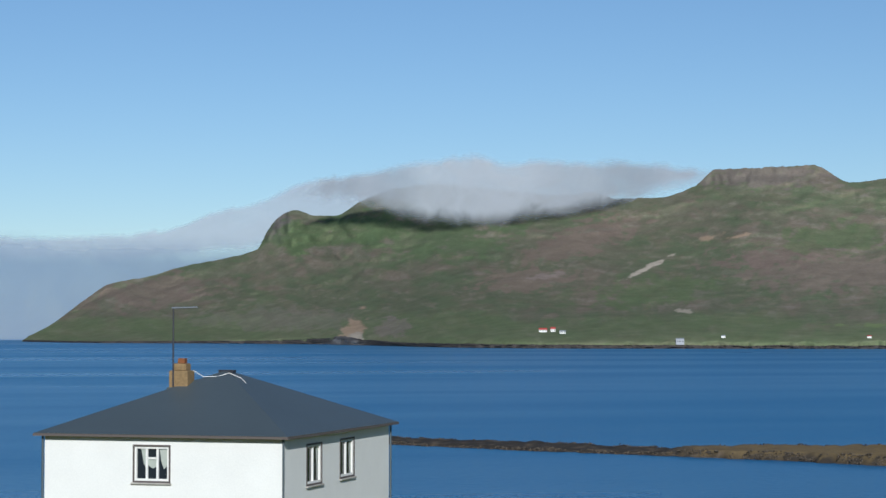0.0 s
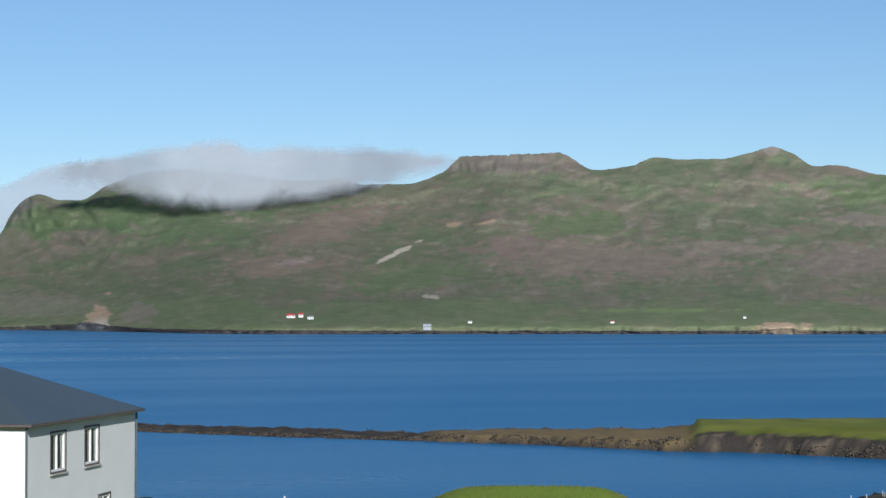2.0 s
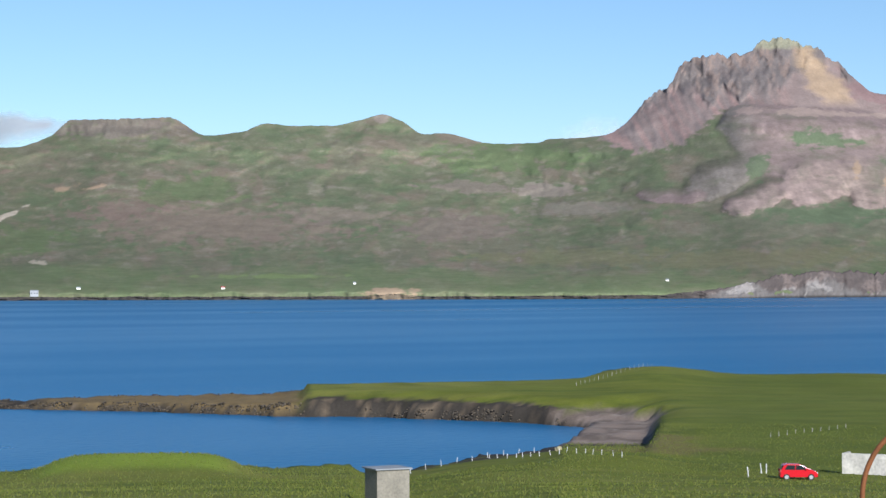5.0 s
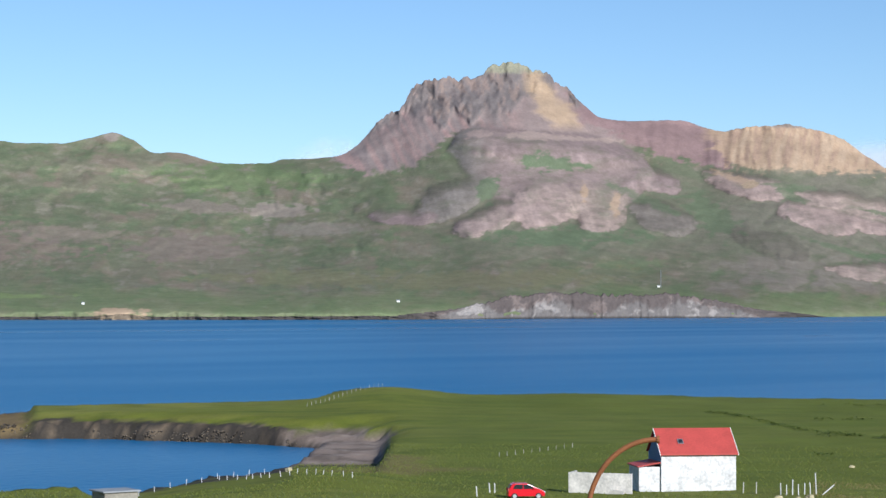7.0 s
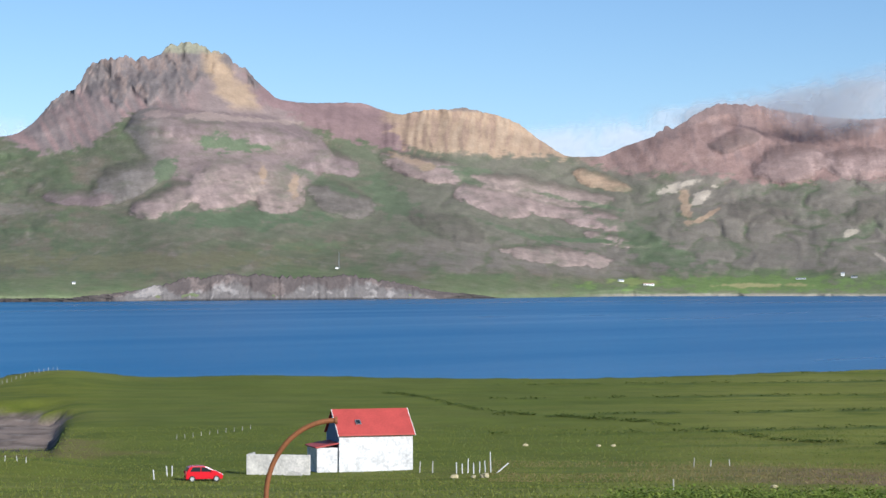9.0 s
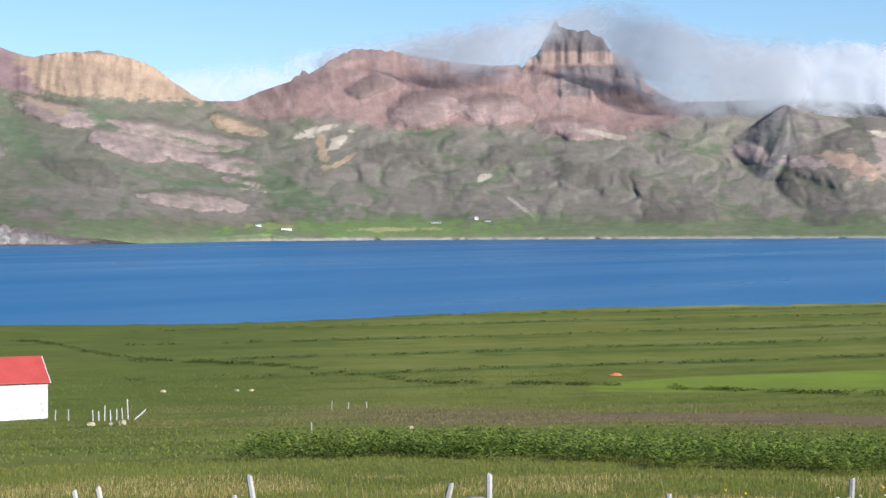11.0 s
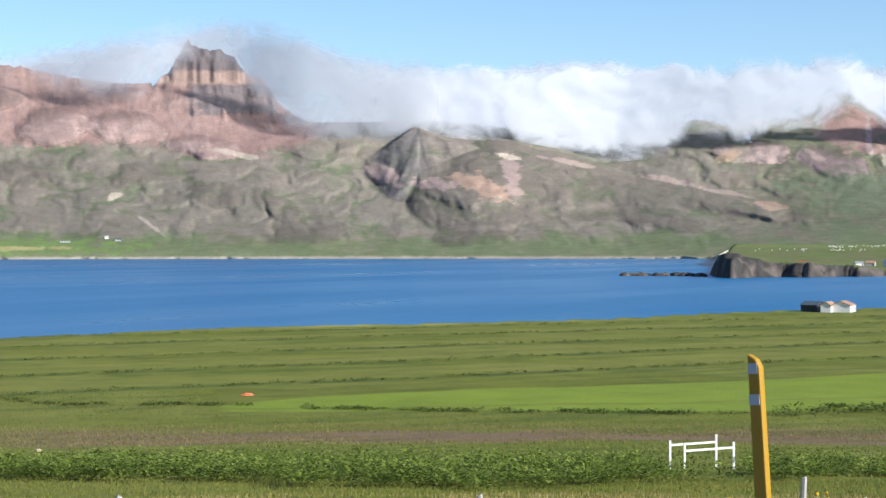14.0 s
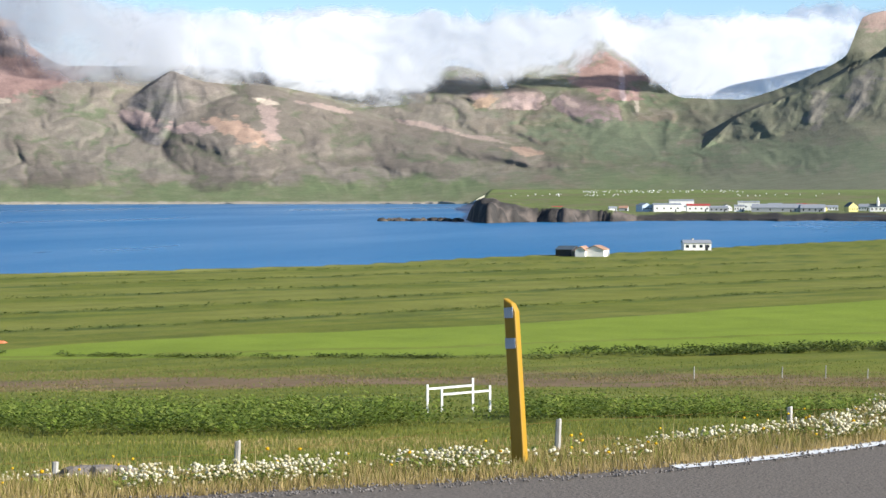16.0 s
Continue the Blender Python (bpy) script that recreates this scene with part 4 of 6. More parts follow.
soil = tint(soil, (0.2, 0.185, 0.045), step(0.15, 0.7, -streak) * 0.4 * step(120, 160, R) * (1 - mown))
for q in (276, 312, 350, 392, 430):
    soil = tint(soil, (0.06, 0.09, 0.022), step(4.0, 1.2, np.abs(Q - q - 2.5 * n1 - 1.0 * n2)) * step(48, 54, A) * 0.6 * step(-0.5, 0.3, n2 + n1))
    soil = tint(soil, (0.195, 0.195, 0.042), step(13, 5, np.abs(Q - q - 14 - 3 * n1)) * step(48, 54, A) * 0.45)
n4 = fbm(X / 1.6, Y / 5, 4, 59, 0.6)
soil = tint(soil, (0.098, 0.122, 0.02), step(38, 41, A) * step(58, 53, A) * step(205, 235, R) * 0.55)
pasture = step(0.2, 0.7, 0.5 * n1 + 0.3 * n2 + 1.2 - np.abs(R - 250) / 30 - np.abs(A - 38.5) / 3.4)
soil = tint(soil, (0.165, 0.13, 0.05), pasture * 0.75)
soil = tint(soil, (0.30, 0.29, 0.085), step(26, 12, inland + 4 * n2) * step(63, 66, A) * step(400, 430, R) * 0.85)
soil = tint(soil, (0.20, 0.14, 0.065), step(3.4, 2.6, Z + 0.5 * n3) * step(12, 14, A) * step(29.4, 28.7, A + 0.3 * n2) * step(330, 350, R))
soil = tint(soil, (0.13, 0.095, 0.05), step(0.0, 0.5, n4) * step(12, 14, A) * step(29.4, 28.7, A) * step(330, 350, R) * 0.6)
shore_rock = mix(np.array((0.05, 0.042, 0.034)), np.array((0.15, 0.112, 0.075)), step(0.0, 0.75, n4 + 0.4 * n3)[..., None])
reef = step(22.2, 21.4, A + 0.3 * n2) * step(330, 350, R)
rocky = np.maximum(step(2.6, 1.6, Z + 0.6 * n3 + 1.1 * step(30, 28.5, A) * step(330, 350, R)), reef * 0.92) * step(205, 225, R)
face = step(325, 338, R) * step(28.5, 29.3, A) * step(38.2, 37.4, A) * step(6.2, 4.0, inland + 2.8 * n2 + 1.2 * n3)
soil = soil + (shore_rock - soil) * np.maximum(rocky, face)[..., None]
beach = step(2.9, 1.9, Z + 0.35 * n3 + 0.5 * n2) * step(35.2, 36.3, A + 0.5 * n2) * step(40.5, 39.6, A) * step(288, 300, R) * step(400, 385, R)
soil = tint(soil, (0.25, 0.19, 0.152), beach * 0.95)
soil = tint(soil, (0.11, 0.085, 0.068), beach * step(0.05, 0.45, n2 + 0.4 * n4) * 0.75)
soil = tint(soil, (0.3, 0.25, 0.205), beach * step(0.3, 0.6, fbm(X / 3, Y / 8, 4, 69, 0.6)) * 0.6)
soil = tint(soil, (0.04, 0.034, 0.028), step(0.7, 0.25, Z + 0.25 * n3) * step(38, 36, A))
ground = grid_mesh("ground", X, Y, Z, MEADOW, [("soil", np.clip(soil, 0.01, 0.9))])
tagged(ground, "green meadow hillside with rough grass down to a rocky shore", "ground", kind="structure")

# land across the fjord
az2 = np.concatenate([np.arange(-4, 3.4, 0.3), np.arange(3.4, 87.6, 0.042), np.arange(87.7, 97, 0.3)])
A, T = np.meshgrid(az2, np.linspace(0, 1, 226))
FAR_D, FAR_EL, T, cover, backs, benches, rock = far_land(A, T)
FAR_Z = 24 + FAR_D * np.tan(np.radians(FAR_EL))
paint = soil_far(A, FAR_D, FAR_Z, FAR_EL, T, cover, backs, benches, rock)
# the far side of the crest falls away
behind = np.array([12, 30, 60, 110, 180])[:, None]
D2 = np.concatenate([FAR_D, FAR_D[-1:] + behind])
Z = np.concatenate([FAR_Z, FAR_Z[-1:] - 0.35 * behind])
A = np.concatenate([A, A[:5]])
paint = np.concatenate([paint, np.repeat(paint[-1:], 5, axis=0)])
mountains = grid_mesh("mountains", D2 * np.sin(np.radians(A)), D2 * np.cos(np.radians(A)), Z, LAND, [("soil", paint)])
tagged(mountains, "green and pinkish mountains across the fjord", "mountain", kind="structure")

# village flat
az3 = np.arange(75.2, 97, 0.07)
d3 = np.concatenate([np.linspace(1500, 1800, 60), np.linspace(1830, 2480, 25), np.linspace(2500, 3700, 30)])
A, R = np.meshgrid(az3, d3)
X, Y, FLAT_Z, paint = valley_floor(A, R)
flat = grid_mesh("valley_floor", X, Y, FLAT_Z, LAND, [("soil", paint)])
tagged(flat, "green valley floor behind a dark rocky headland", "ground", kind="structure")

# rocky foot of that shore, rising to sea cliffs
ac = np.arange(4.2, 50.4, 0.025)
vc = np.linspace(0, 1, 22)
A, V = np.meshgrid(ac, vc)
u = np.radians(A) * 2750
foot = shoreline(A)
block = grad_noise(np.floor(u / 9 + 0.8 * grad_noise(u / 13, V * 3, 5)), np.floor(V * 3.4 + grad_noise(u / 30, V * 0, 6)), 7)
tall = spline(A, [(4, 3), (10, 5), (12.2, 9), (12.8, 14), (13.4, 8), (15, 5), (30.5, 4), (31.4, 7), (32.3, 4), (38.5, 5), (39.6, 9), (40.6, 15), (41.4, 24), (41.9, 30), (44, 33), (46.5, 31), (47.6, 24), (48.6, 12), (49.8, 5), (50.4, 0.5)]) * (1 + 0.18 * fbm(u / 40, A * 0, 4, 31) + 0.1 * grad_noise(u / 5, A * 0, 33))
split = ridged((u + 10 * fbm(u / 30, V * 2, 3, 35)) / 26, V * 0.9, 4, 37, 0.6)
dist = foot - 5 + tall * 0.35 * V + 1.6 * block + 2.2 * fbm(u / 18, V * 2, 4, 39, 0.6) + 1.8 * np.clip(split, 0, 1)
dist = np.where(V > 0.97, dist + 14, dist)
high = -0.8 + (tall + 0.8) * V
pale = step(0.1, -0.15, V - 0.42 + 0.5 * fbm(u / 55, A * 0, 4, 41) + 0.12 * fbm(u / 7, V * 4, 3, 43) - 0.6 * np.exp(-((A - 41.0) / 0.7) ** 2) - 0.35 * np.exp(-((A - 46.9) / 0.8) ** 2)) * step(39.6, 40.4, A) * step(49, 48, A)
pale = np.maximum(pale, step(0.55, 0.2, np.abs(A - 12.75) + 0.3 * fbm(u / 12, V * 3, 3, 45)) * 0.9)
face = np.zeros((*A.shape, 3)) + np.array((0.075, 0.065, 0.058))
face = tint(face, (0.165, 0.13, 0.115), step(39, 40.5, A) * step(49.5, 48.5, A))
face = tint(face, (0.31, 0.28, 0.255), pale * (0.75 + 0.25 * block))
face = tint(face, (0.33, 0.25, 0.16), step(0.8, 0.4, np.abs(A - 31.4) + 0.2 * block) * 0.9)
face = tint(face, (0.06, 0.052, 0.05), step(0.45, 0.95, split) * 0.55)
face = tint(face, (0.04, 0.037, 0.036), step(0.14, 0.05, V + 0.04 * block) * 0.9)
sea_cliff = grid_mesh("sea_cliff", dist * np.sin(np.radians(A)), dist * np.cos(np.radians(A)), high, LAND, [("soil", np.clip(face * (1 + 0.2 * block)[..., None], 0.01, 0.9))])
tagged(sea_cliff, "cracked brown and pale rock cliff along the far shore", "cliff", kind="structure")

# the fjord
b = bmesh.new()
bmesh.ops.create_circle(b, cap_ends=True, segments=128, radius=9000)
water = part("water", b, SEA)
tagged(water, "deep blue fjord water with light wind ripples", "water", kind="structure")

# road past the viewpoint
def strip(a, bb, z, s0=-70, s1=40, n=130):
    b = bmesh.new()
    prev = None
    for i in range(n + 1):
        t = mix(s0, s1, i / n)
        k = float(curve(t))
        v = [b.verts.new((ROAD * (o + k) + ALONG * t + Vector((0, 0, z)))) for o in (a, bb)]
        if prev:
            b.faces.new((prev[0], prev[1], v[1], v[0]))
        prev = v
    return b


road = tagged(part("road", strip(4.2, 11.55, 22.31), ASPHALT), "grey asphalt road with a gravel edge", "road", kind="structure")
tagged(part("road_line", strip(11.28, 11.44, 22.316, s0=5.7), LINE), "worn white edge line painted on the asphalt", "road marking", kind="structure")


# ---- white house ----
def window(parent, x0, x1, z0, z1, y, mullions, name="window", curtain=False):
    """A white framed window set back in the wall whose face is at y."""
    w = part(name, box(x0, x1, y + 0.09, y + 0.14, z0, z1), GLASS, parent, "dark glazed window in a white frame")
    t = 0.07
    f = box(x0, x0 + t, y + 0.02, y + 0.12, z0, z1)
    box(x1 - t, x1, y + 0.02, y + 0.12, z0, z1, bm=f)
    box(x0 + t, x1 - t, y + 0.02, y + 0.12, z0, z0 + t, bm=f)
    box(x0 + t, x1 - t, y + 0.02, y + 0.12, z1 - t, z1, bm=f)
    for kind, p, a, c in mullions:
        if kind == "v":
            box(p - 0.035, p + 0.035, y + 0.03, y + 0.11, a, c, bm=f)
        else:
            box(a, c, y + 0.03, y + 0.11, p - 0.03, p + 0.03, bm=f)
    part("frame", f, WHITE, w)
    part("sill", box(x0 - 0.1, x1 + 0.1, y - 0.09, y - 0.002, z0 - 0.11, z0 - 0.06, 0.01), CONCRETE, w)
    s = box(x0 - 0.06, x0, y - 0.02, y + 0.018, z0 - 0.06, z1 + 0.06)
    box(x1, x1 + 0.06, y - 0.02, y + 0.018, z0 - 0.06, z1 + 0.06, bm=s)
    box(x0, x1, y - 0.02, y + 0.018, z1, z1 + 0.06, bm=s)
    box(x0, x1, y - 0.02, y + 0.018, z0 - 0.06, z0, bm=s)
    part("surround", s, GUTTER, w, "thin dark brown window surround")
    return w


def wall_with_holes(x0, x1, z0, z1, y0, y1, holes):
    """A wall along x with rectangular openings (x0, x1, z0, z1), sorted along x."""
    b = None
    cuts = sorted({x0, x1, *[h[0] for h in holes], *[h[1] for h in holes]})
    for a, c in zip(cuts, cuts[1:]):
        zs = sorted((h[2], h[3]) for h in holes if h[0] <= a and h[1] >= c)
        lo = z0
        for h0, h1 in zs:
            b = box(a, c, y0, y1, lo, h0, bm=b)
            lo = h1
        b = box(a, c, y0, y1, lo, z1, bm=b)
    bmesh.ops.remove_doubles(b, verts=b.verts, dist=0.001)
    return b


def turned(name, b, deg, mat, parent, label=""):
    bmesh.ops.rotate(b, verts=b.verts, cent=(0, 0, 0), matrix=Matrix.Rotation(radians(deg), 3, "Z"))
    return part(name, b, mat, parent, label)


def white_house():
    W, L, H, base = 8.42, 11.0, 5.55, 15.0
    house = thing("house", pose(12.45, 73.65, base, 0, 0, 180 - 212), "white two-storey house with a grey hipped roof", "house")
    hw, hl = W / 2, L / 2
    front = [(-0.96, 0.26, 4.03, 5.15), (-0.96, 0.26, 1.0, 2.1), (2.0, 3.2, 1.0, 2.1)]
    part("wall", wall_with_holes(-hw, hw, 0, H, -hl, -hl + 0.25, front), WHITE, house)
    part("wall", box(-hw, hw, hl - 0.25, hl, 0, H), WHITE, house)
    part("wall", box(-hw, -hw + 0.25, -hl + 0.25, hl - 0.25, 0, H), WHITE, house)
    side = [(-3.25, -1.85, 3.85, 5.13), (0.07, 1.5, 3.87, 5.14), (-3.25, -1.85, 1.4, 2.7), (1.5, 2.75, 1.4, 2.7)]
    holes = [(a, c, e, g) for a, c, e, g in side]
    turned("wall", wall_with_holes(-hl + 0.25, hl - 0.25, 0, H, -hw, -hw + 0.25, holes), 90, WHITE, house)
    for x0, x1, z0, z1 in front:
        xm = (x0 + x1) / 2
        w = window(house, x0, x1, z0, z1, -hl, [("v", xm - 0.19, z0, z1), ("v", xm + 0.19, z0, z1), ("h", z1 - 0.38, xm - 0.19, xm + 0.19)])
        part("curtain", prism([(x0 + 0.2, z1 - 0.08), (x0 + 0.38, z1 - 0.08), (x0 + 0.38, z0 + 0.4), (x0 + 0.3, z0 + 0.55)], -hl + 0.08, -hl + 0.088), CURTAIN, w, "white lace curtain")
        part("curtain", prism([(x1 - 0.36, z1 - 0.08), (x1 - 0.1, z1 - 0.08), (x1 - 0.1, z0 + 0.5), (x1 - 0.2, z0 + 0.38), (x1 - 0.3, z0 + 0.62)], -hl + 0.08, -hl + 0.088), CURTAIN, w, "white lace curtain")
        part("curtain", prism([(xm - 0.15, z1 - 0.42), (xm + 0.15, z1 - 0.42), (xm + 0.15, z1 - 0.66), (xm, z1 - 0.72), (xm - 0.15, z1 - 0.62)], -hl + 0.08, -hl + 0.088), CURTAIN, w, "white lace curtain")
    for x0, x1, z0, z1 in side:
        w = window(house, x0, x1, z0, z1, -hw, [("v", (x0 + x1) / 2, z0, z1)])
        part("curtain", prism([(x1 - 0.3, z1 - 0.08), (x1 - 0.1, z1 - 0.08), (x1 - 0.1, z0 + 0.12), (x1 - 0.18, z0 + 0.12)], -hw + 0.08, -hw + 0.088), CURTAIN, w, "white lace curtain")
        w.matrix_local = Matrix.Rotation(radians(90), 4, "Z")
    o, zt = 0.28, H
    b = bmesh.new()
    c = [b.verts.new(v) for v in ((-hw - o, -hl - o, zt), (hw + o, -hl - o, zt), (hw + o, hl + o, zt), (-hw - o, hl + o, zt))]
    top = b.verts.new((0, 0, zt + 2.0))
    for i in range(4):
        b.faces.new((c[i], c[(i + 1) % 4], top))
    b.faces.new(c[::-1])
    roof = part("roof", b, ROOF_GREY, house, "dark grey metal hipped roof")
    f = box(-hw - o, hw + o, -hl - o - 0.02, -hl - o + 0.02, zt - 0.09, zt - 0.005)
    box(-hw - o, hw + o, hl + o - 0.02, hl + o + 0.02, zt - 0.09, zt - 0.005, bm=f)
    box(-hw - o - 0.02, -hw - o + 0.02, -hl - o, hl + o, zt - 0.09, zt - 0.005, bm=f)
    box(hw + o - 0.02, hw + o + 0.02, -hl - o, hl + o, zt - 0.09, zt - 0.005, bm=f)
    part("gutter", f, GUTTER, roof)
    ch = part("chimney", box(-1.5, -0.8, -1.58, -0.94, zt + 1.0, zt + 2.0, 0.03), CHIMNEY, house, "ochre rendered chimney with a thin mast")
    part("chimney_top", box(-1.4, -0.9, -1.48, -1.04, zt + 2.0, zt + 2.24, 0.03), CHIMNEY, ch)
    part("chimney_pot", box(-1.26, -1.0, -1.38, -1.12, zt + 2.24, zt + 2.42, 0.02), RUST, ch)
    part("flashing", box(-1.56, -0.74, -1.64, -0.88, zt + 1.0, zt + 1.42, 0.01), ROOF_GREY, ch)
    part("antenna_mast", tube([(-1.3, -1.66, zt + 1.45), (-1.3, -1.66, zt + 4.16)], 0.03), DARK, ch, "dark thin antenna mast")
    part("antenna", tube([(-1.36, -1.66, zt + 4.16), (-0.4, -1.66, zt + 4.18)], 0.03), STEEL, ch, "pale horizontal antenna bar")
    part("cable", tube([(-0.75, -1.2, zt + 2.0), (-0.5, -0.9, zt + 1.78), (-0.1, -0.6, zt + 1.78), (0.25, -0.35, zt + 1.9), (0.75, -0.45, zt + 1.72), (1.1, -0.9, zt + 1.56)], 0.013, 6), WHITE, roof, "pale roof cable")
    part("roof_hatch", box(-0.25, 0.3, -0.15, 0.15, zt + 1.9, zt + 2.0, 0.01), DARK, roof)
    for sx, sy in ((1, -1), (-1, -1), (1, 1)):
        part("downpipe", tube([(sx * (hw + 0.05), sy * (hl + 0.05), 0), (sx * (hw + 0.05), sy * (hl + 0.05), zt - 0.1)], 0.04, 8), ROOF_GREY, house)
    return house


white_house()


# ---- barn with the red roof ----
def red_barn():
    A = 212.0
    base = 3.7
    c = ray(46.87) * 226
    barn = thing("barn", pose(c.x + 1.2, c.y + 1.6, base, 0, 0, 180 - A), "white barn with a red gable roof and peeling paint", "barn")
    hw, hl, H = 4.05, 2.9, 4.05
    part("wall", box(-hw, hw, -hl, -hl + 0.2, -0.5, H), WHITE_WORN, barn)
    part("wall", box(-hw, hw, hl - 0.2, hl, -0.5, H), WHITE_WORN, barn)
    for sx in (-1, 1):
        b = prism([(-hl + 0.2, -0.5), (hl - 0.2, -0.5), (hl - 0.2, H), (0, H + 2.2), (-hl + 0.2, H)], 0, 0.2)
        bmesh.ops.rotate(b, verts=b.verts, cent=(0, 0, 0), matrix=Matrix.Rotation(radians(90), 3, "Z"))
        bmesh.ops.translate(b, verts=b.verts, vec=(sx * hw + (0.2 if sx < 0 else 0), 0, 0))
        # left gable gets its shade as a dark blue colour
        part("gable_wall", b, SHADED_GABLE if sx < 0 else WHITE_WORN, barn)
    for sy in (-1, 1):
        b = prism([(0, H + 2.5), (sy * (hl + 0.35), H - 0.05), (sy * (hl + 0.35), H + 0.08), (0, H + 2.63)], -hw - 0.16, hw + 0.16)
        bmesh.ops.rotate(b, verts=b.verts, cent=(0, 0, 0), matrix=Matrix.Rotation(radians(90), 3, "Z"))
        bmesh.ops.scale(b, verts=b.verts, vec=(-1, -1, 1))
        part("roof", b, RED, barn, "red painted sheet roof")
    # skylight on the front slope
    k = 2.55 / (hl + 0.35)
    sky_l = part("skylight", box(-2.0, -1.4, -0.35, 0.35, 0, 0.07), STEEL, barn, "small roof window in a light frame")
    sky_l.matrix_local = pose(0, -1.75, H + 2.63 - 1.75 * k + 0.03, math.degrees(math.atan(k)), 0, 0)
    part("pane", box(-1.92, -1.48, -0.27, 0.27, 0.074, 0.08), GLASS, sky_l)
    # white barge boards
    for sx in (-1, 1):
        b = prism([(0, H + 2.64), (-(hl + 0.36), H + 0.09), (-(hl + 0.36), H - 0.1), (0, H + 2.44)], 0, 0.05)
        bmesh.ops.rotate(b, verts=b.verts, cent=(0, 0, 0), matrix=Matrix.Rotation(radians(90), 3, "Z"))
        bmesh.ops.translate(b, verts=b.verts, vec=(sx * (hw + 0.19) + 0.025, 0, 0))
        part("barge_board", b, WHITE, barn)
    # lean-to against the left gable
    part("lean_to", box(-hw - 2.35, -hw - 0.02, -hl + 0.3, hl - 1.0, -0.5, 2.75), WHITE_WORN, barn, "white lean-to with a low red roof")
    b = prism([(-hw - 2.55, 2.72), (-hw - 0.02, 3.15), (-hw - 0.02, 3.27), (-hw - 2.55, 2.84)], -hl + 0.1, hl - 0.8)
    part("lean_to_roof", b, RED, barn)
    return barn


red_barn()


# ---- placing things ----
def near_z(az, d):
    return float(near_land(np.array([[az]], dtype=float), np.array([[d]], dtype=float))[0][0, 0])


def far_z(az, d):
    if az > 75.4 and d < 3000:
        return float(FLAT_Z[int(np.argmin(np.abs(d3 - d))), int(np.argmin(np.abs(az3 - az)))])
    k = int(np.argmin(np.abs(az2 - az)))
    return float(np.interp(d, FAR_D[:, k], FAR_Z[:, k]))


def on_slope(az, el):
    """Distance at which the slope across the fjord is met at a height angle."""
    k = int(np.argmin(np.abs(az2 - az)))
    return float(np.interp(el, FAR_EL[:, k], FAR_D[:, k]))


def on_ground(az, d, sink=0.0):
    p = ray(az) * d
    return Vector((p.x, p.y, (near_z(az, d) if d < 1400 else far_z(az, d)) - sink))


def facing(az, turn=0.0):
    """Turn about z by which a thing's front (-y) looks at the viewpoint, swung to its left."""
    return -az + turn


# ---- by the barn ----
def loading_wall():
    p = on_ground(44.33, 218)
    w = thing("loading_wall", pose(p.x, p.y, p.z, 0, 0, facing(44.33, -14)), "weathered whitish concrete wall beside the barn", "wall")
    part("slab", box(-3.35, 3.35, -0.15, 0.15, -0.6, 2.1, 0.03), PALE_CONCRETE, w)
    part("return_wall", box(-3.35, -3.05, 0.154, 2.4, -0.6, 2.1, 0.03), CONCRETE, w)
    part("rubble_ramp", prism([(0.3, -0.4), (2.9, -0.4), (2.7, 0.25), (1.5, 0.45)], -1.3, -0.16), CONCRETE, w)


loading_wall()


def red_car():
    p = on_ground(42.31, 202)
    car = thing("car", pose(p.x, p.y, p.z - 0.02, 0, 0, facing(42.31, 8)), "small red hatchback parked on the grass", "car")
    prof = [(-1.75, 0.28), (-1.72, 0.75), (-1.62, 0.98), (-1.42, 1.40), (-1.1, 1.50), (0.1, 1.48), (0.55, 1.28), (0.98, 0.98), (1.6, 0.84), (1.78, 0.62), (1.78, 0.28)]
    b = prism(prof, -0.78, 0.78)
    bmesh.ops.bevel(b, geom=b.edges[:], offset=0.06, segments=2, affect="EDGES", profile=0.6)
    body = part("body", b, CAR_RED, car, "glossy red hatchback body")
    for sy in (-1, 1):
        y0, y1 = (-0.797, -0.785) if sy < 0 else (0.785, 0.797)
        part("side_window", prism([(-0.28, 0.98), (0.82, 0.98), (0.5, 1.24), (0.08, 1.40), (-0.28, 1.41)], y0, y1), GLASS, body)
        part("side_window", prism([(-1.32, 1.0), (-0.36, 0.98), (-0.36, 1.41), (-1.08, 1.41)], y0, y1), GLASS, body)
        part("mirror", box(0.62, 0.74, sy * 0.88 - 0.08, sy * 0.88 + 0.08, 0.95, 1.08, 0.02), CAR_RED, body)
        part("headlight", box(1.66, 1.80, sy * 0.58 - 0.15, sy * 0.58 + 0.15, 0.60, 0.74, 0.02), REFLECT, body, "clear headlight")
        part("tail_light", box(-1.77, -1.66, sy * 0.66 - 0.09, sy * 0.66 + 0.09, 0.75, 1.05, 0.02), RED, body, "red tail light")
    part("windscreen", prism([(0.62, 1.26), (1.0, 1.0), (1.02, 1.03), (0.66, 1.29)], -0.66, 0.66), GLASS, body)
    part("rear_window", prism([(-1.63, 1.02), (-1.47, 1.34), (-1.50, 1.36), (-1.67, 1.03)], -0.6, 0.6), GLASS, body)
    for x in (-1.15, 1.15):
        for y in (-0.72, 0.72):
            wheel = part("wheel", tube([(x, y - 0.1, 0.3), (x, y + 0.1, 0.3)], 0.3, 20), RUBBER, car, "black tyre on a light rim")
            sgn = -1 if y < 0 else 1
            part("rim", tube([(x, y + sgn * 0.1, 0.3), (x, y + sgn * 0.115, 0.3)], 0.19, 12), STEEL, wheel)


red_car()


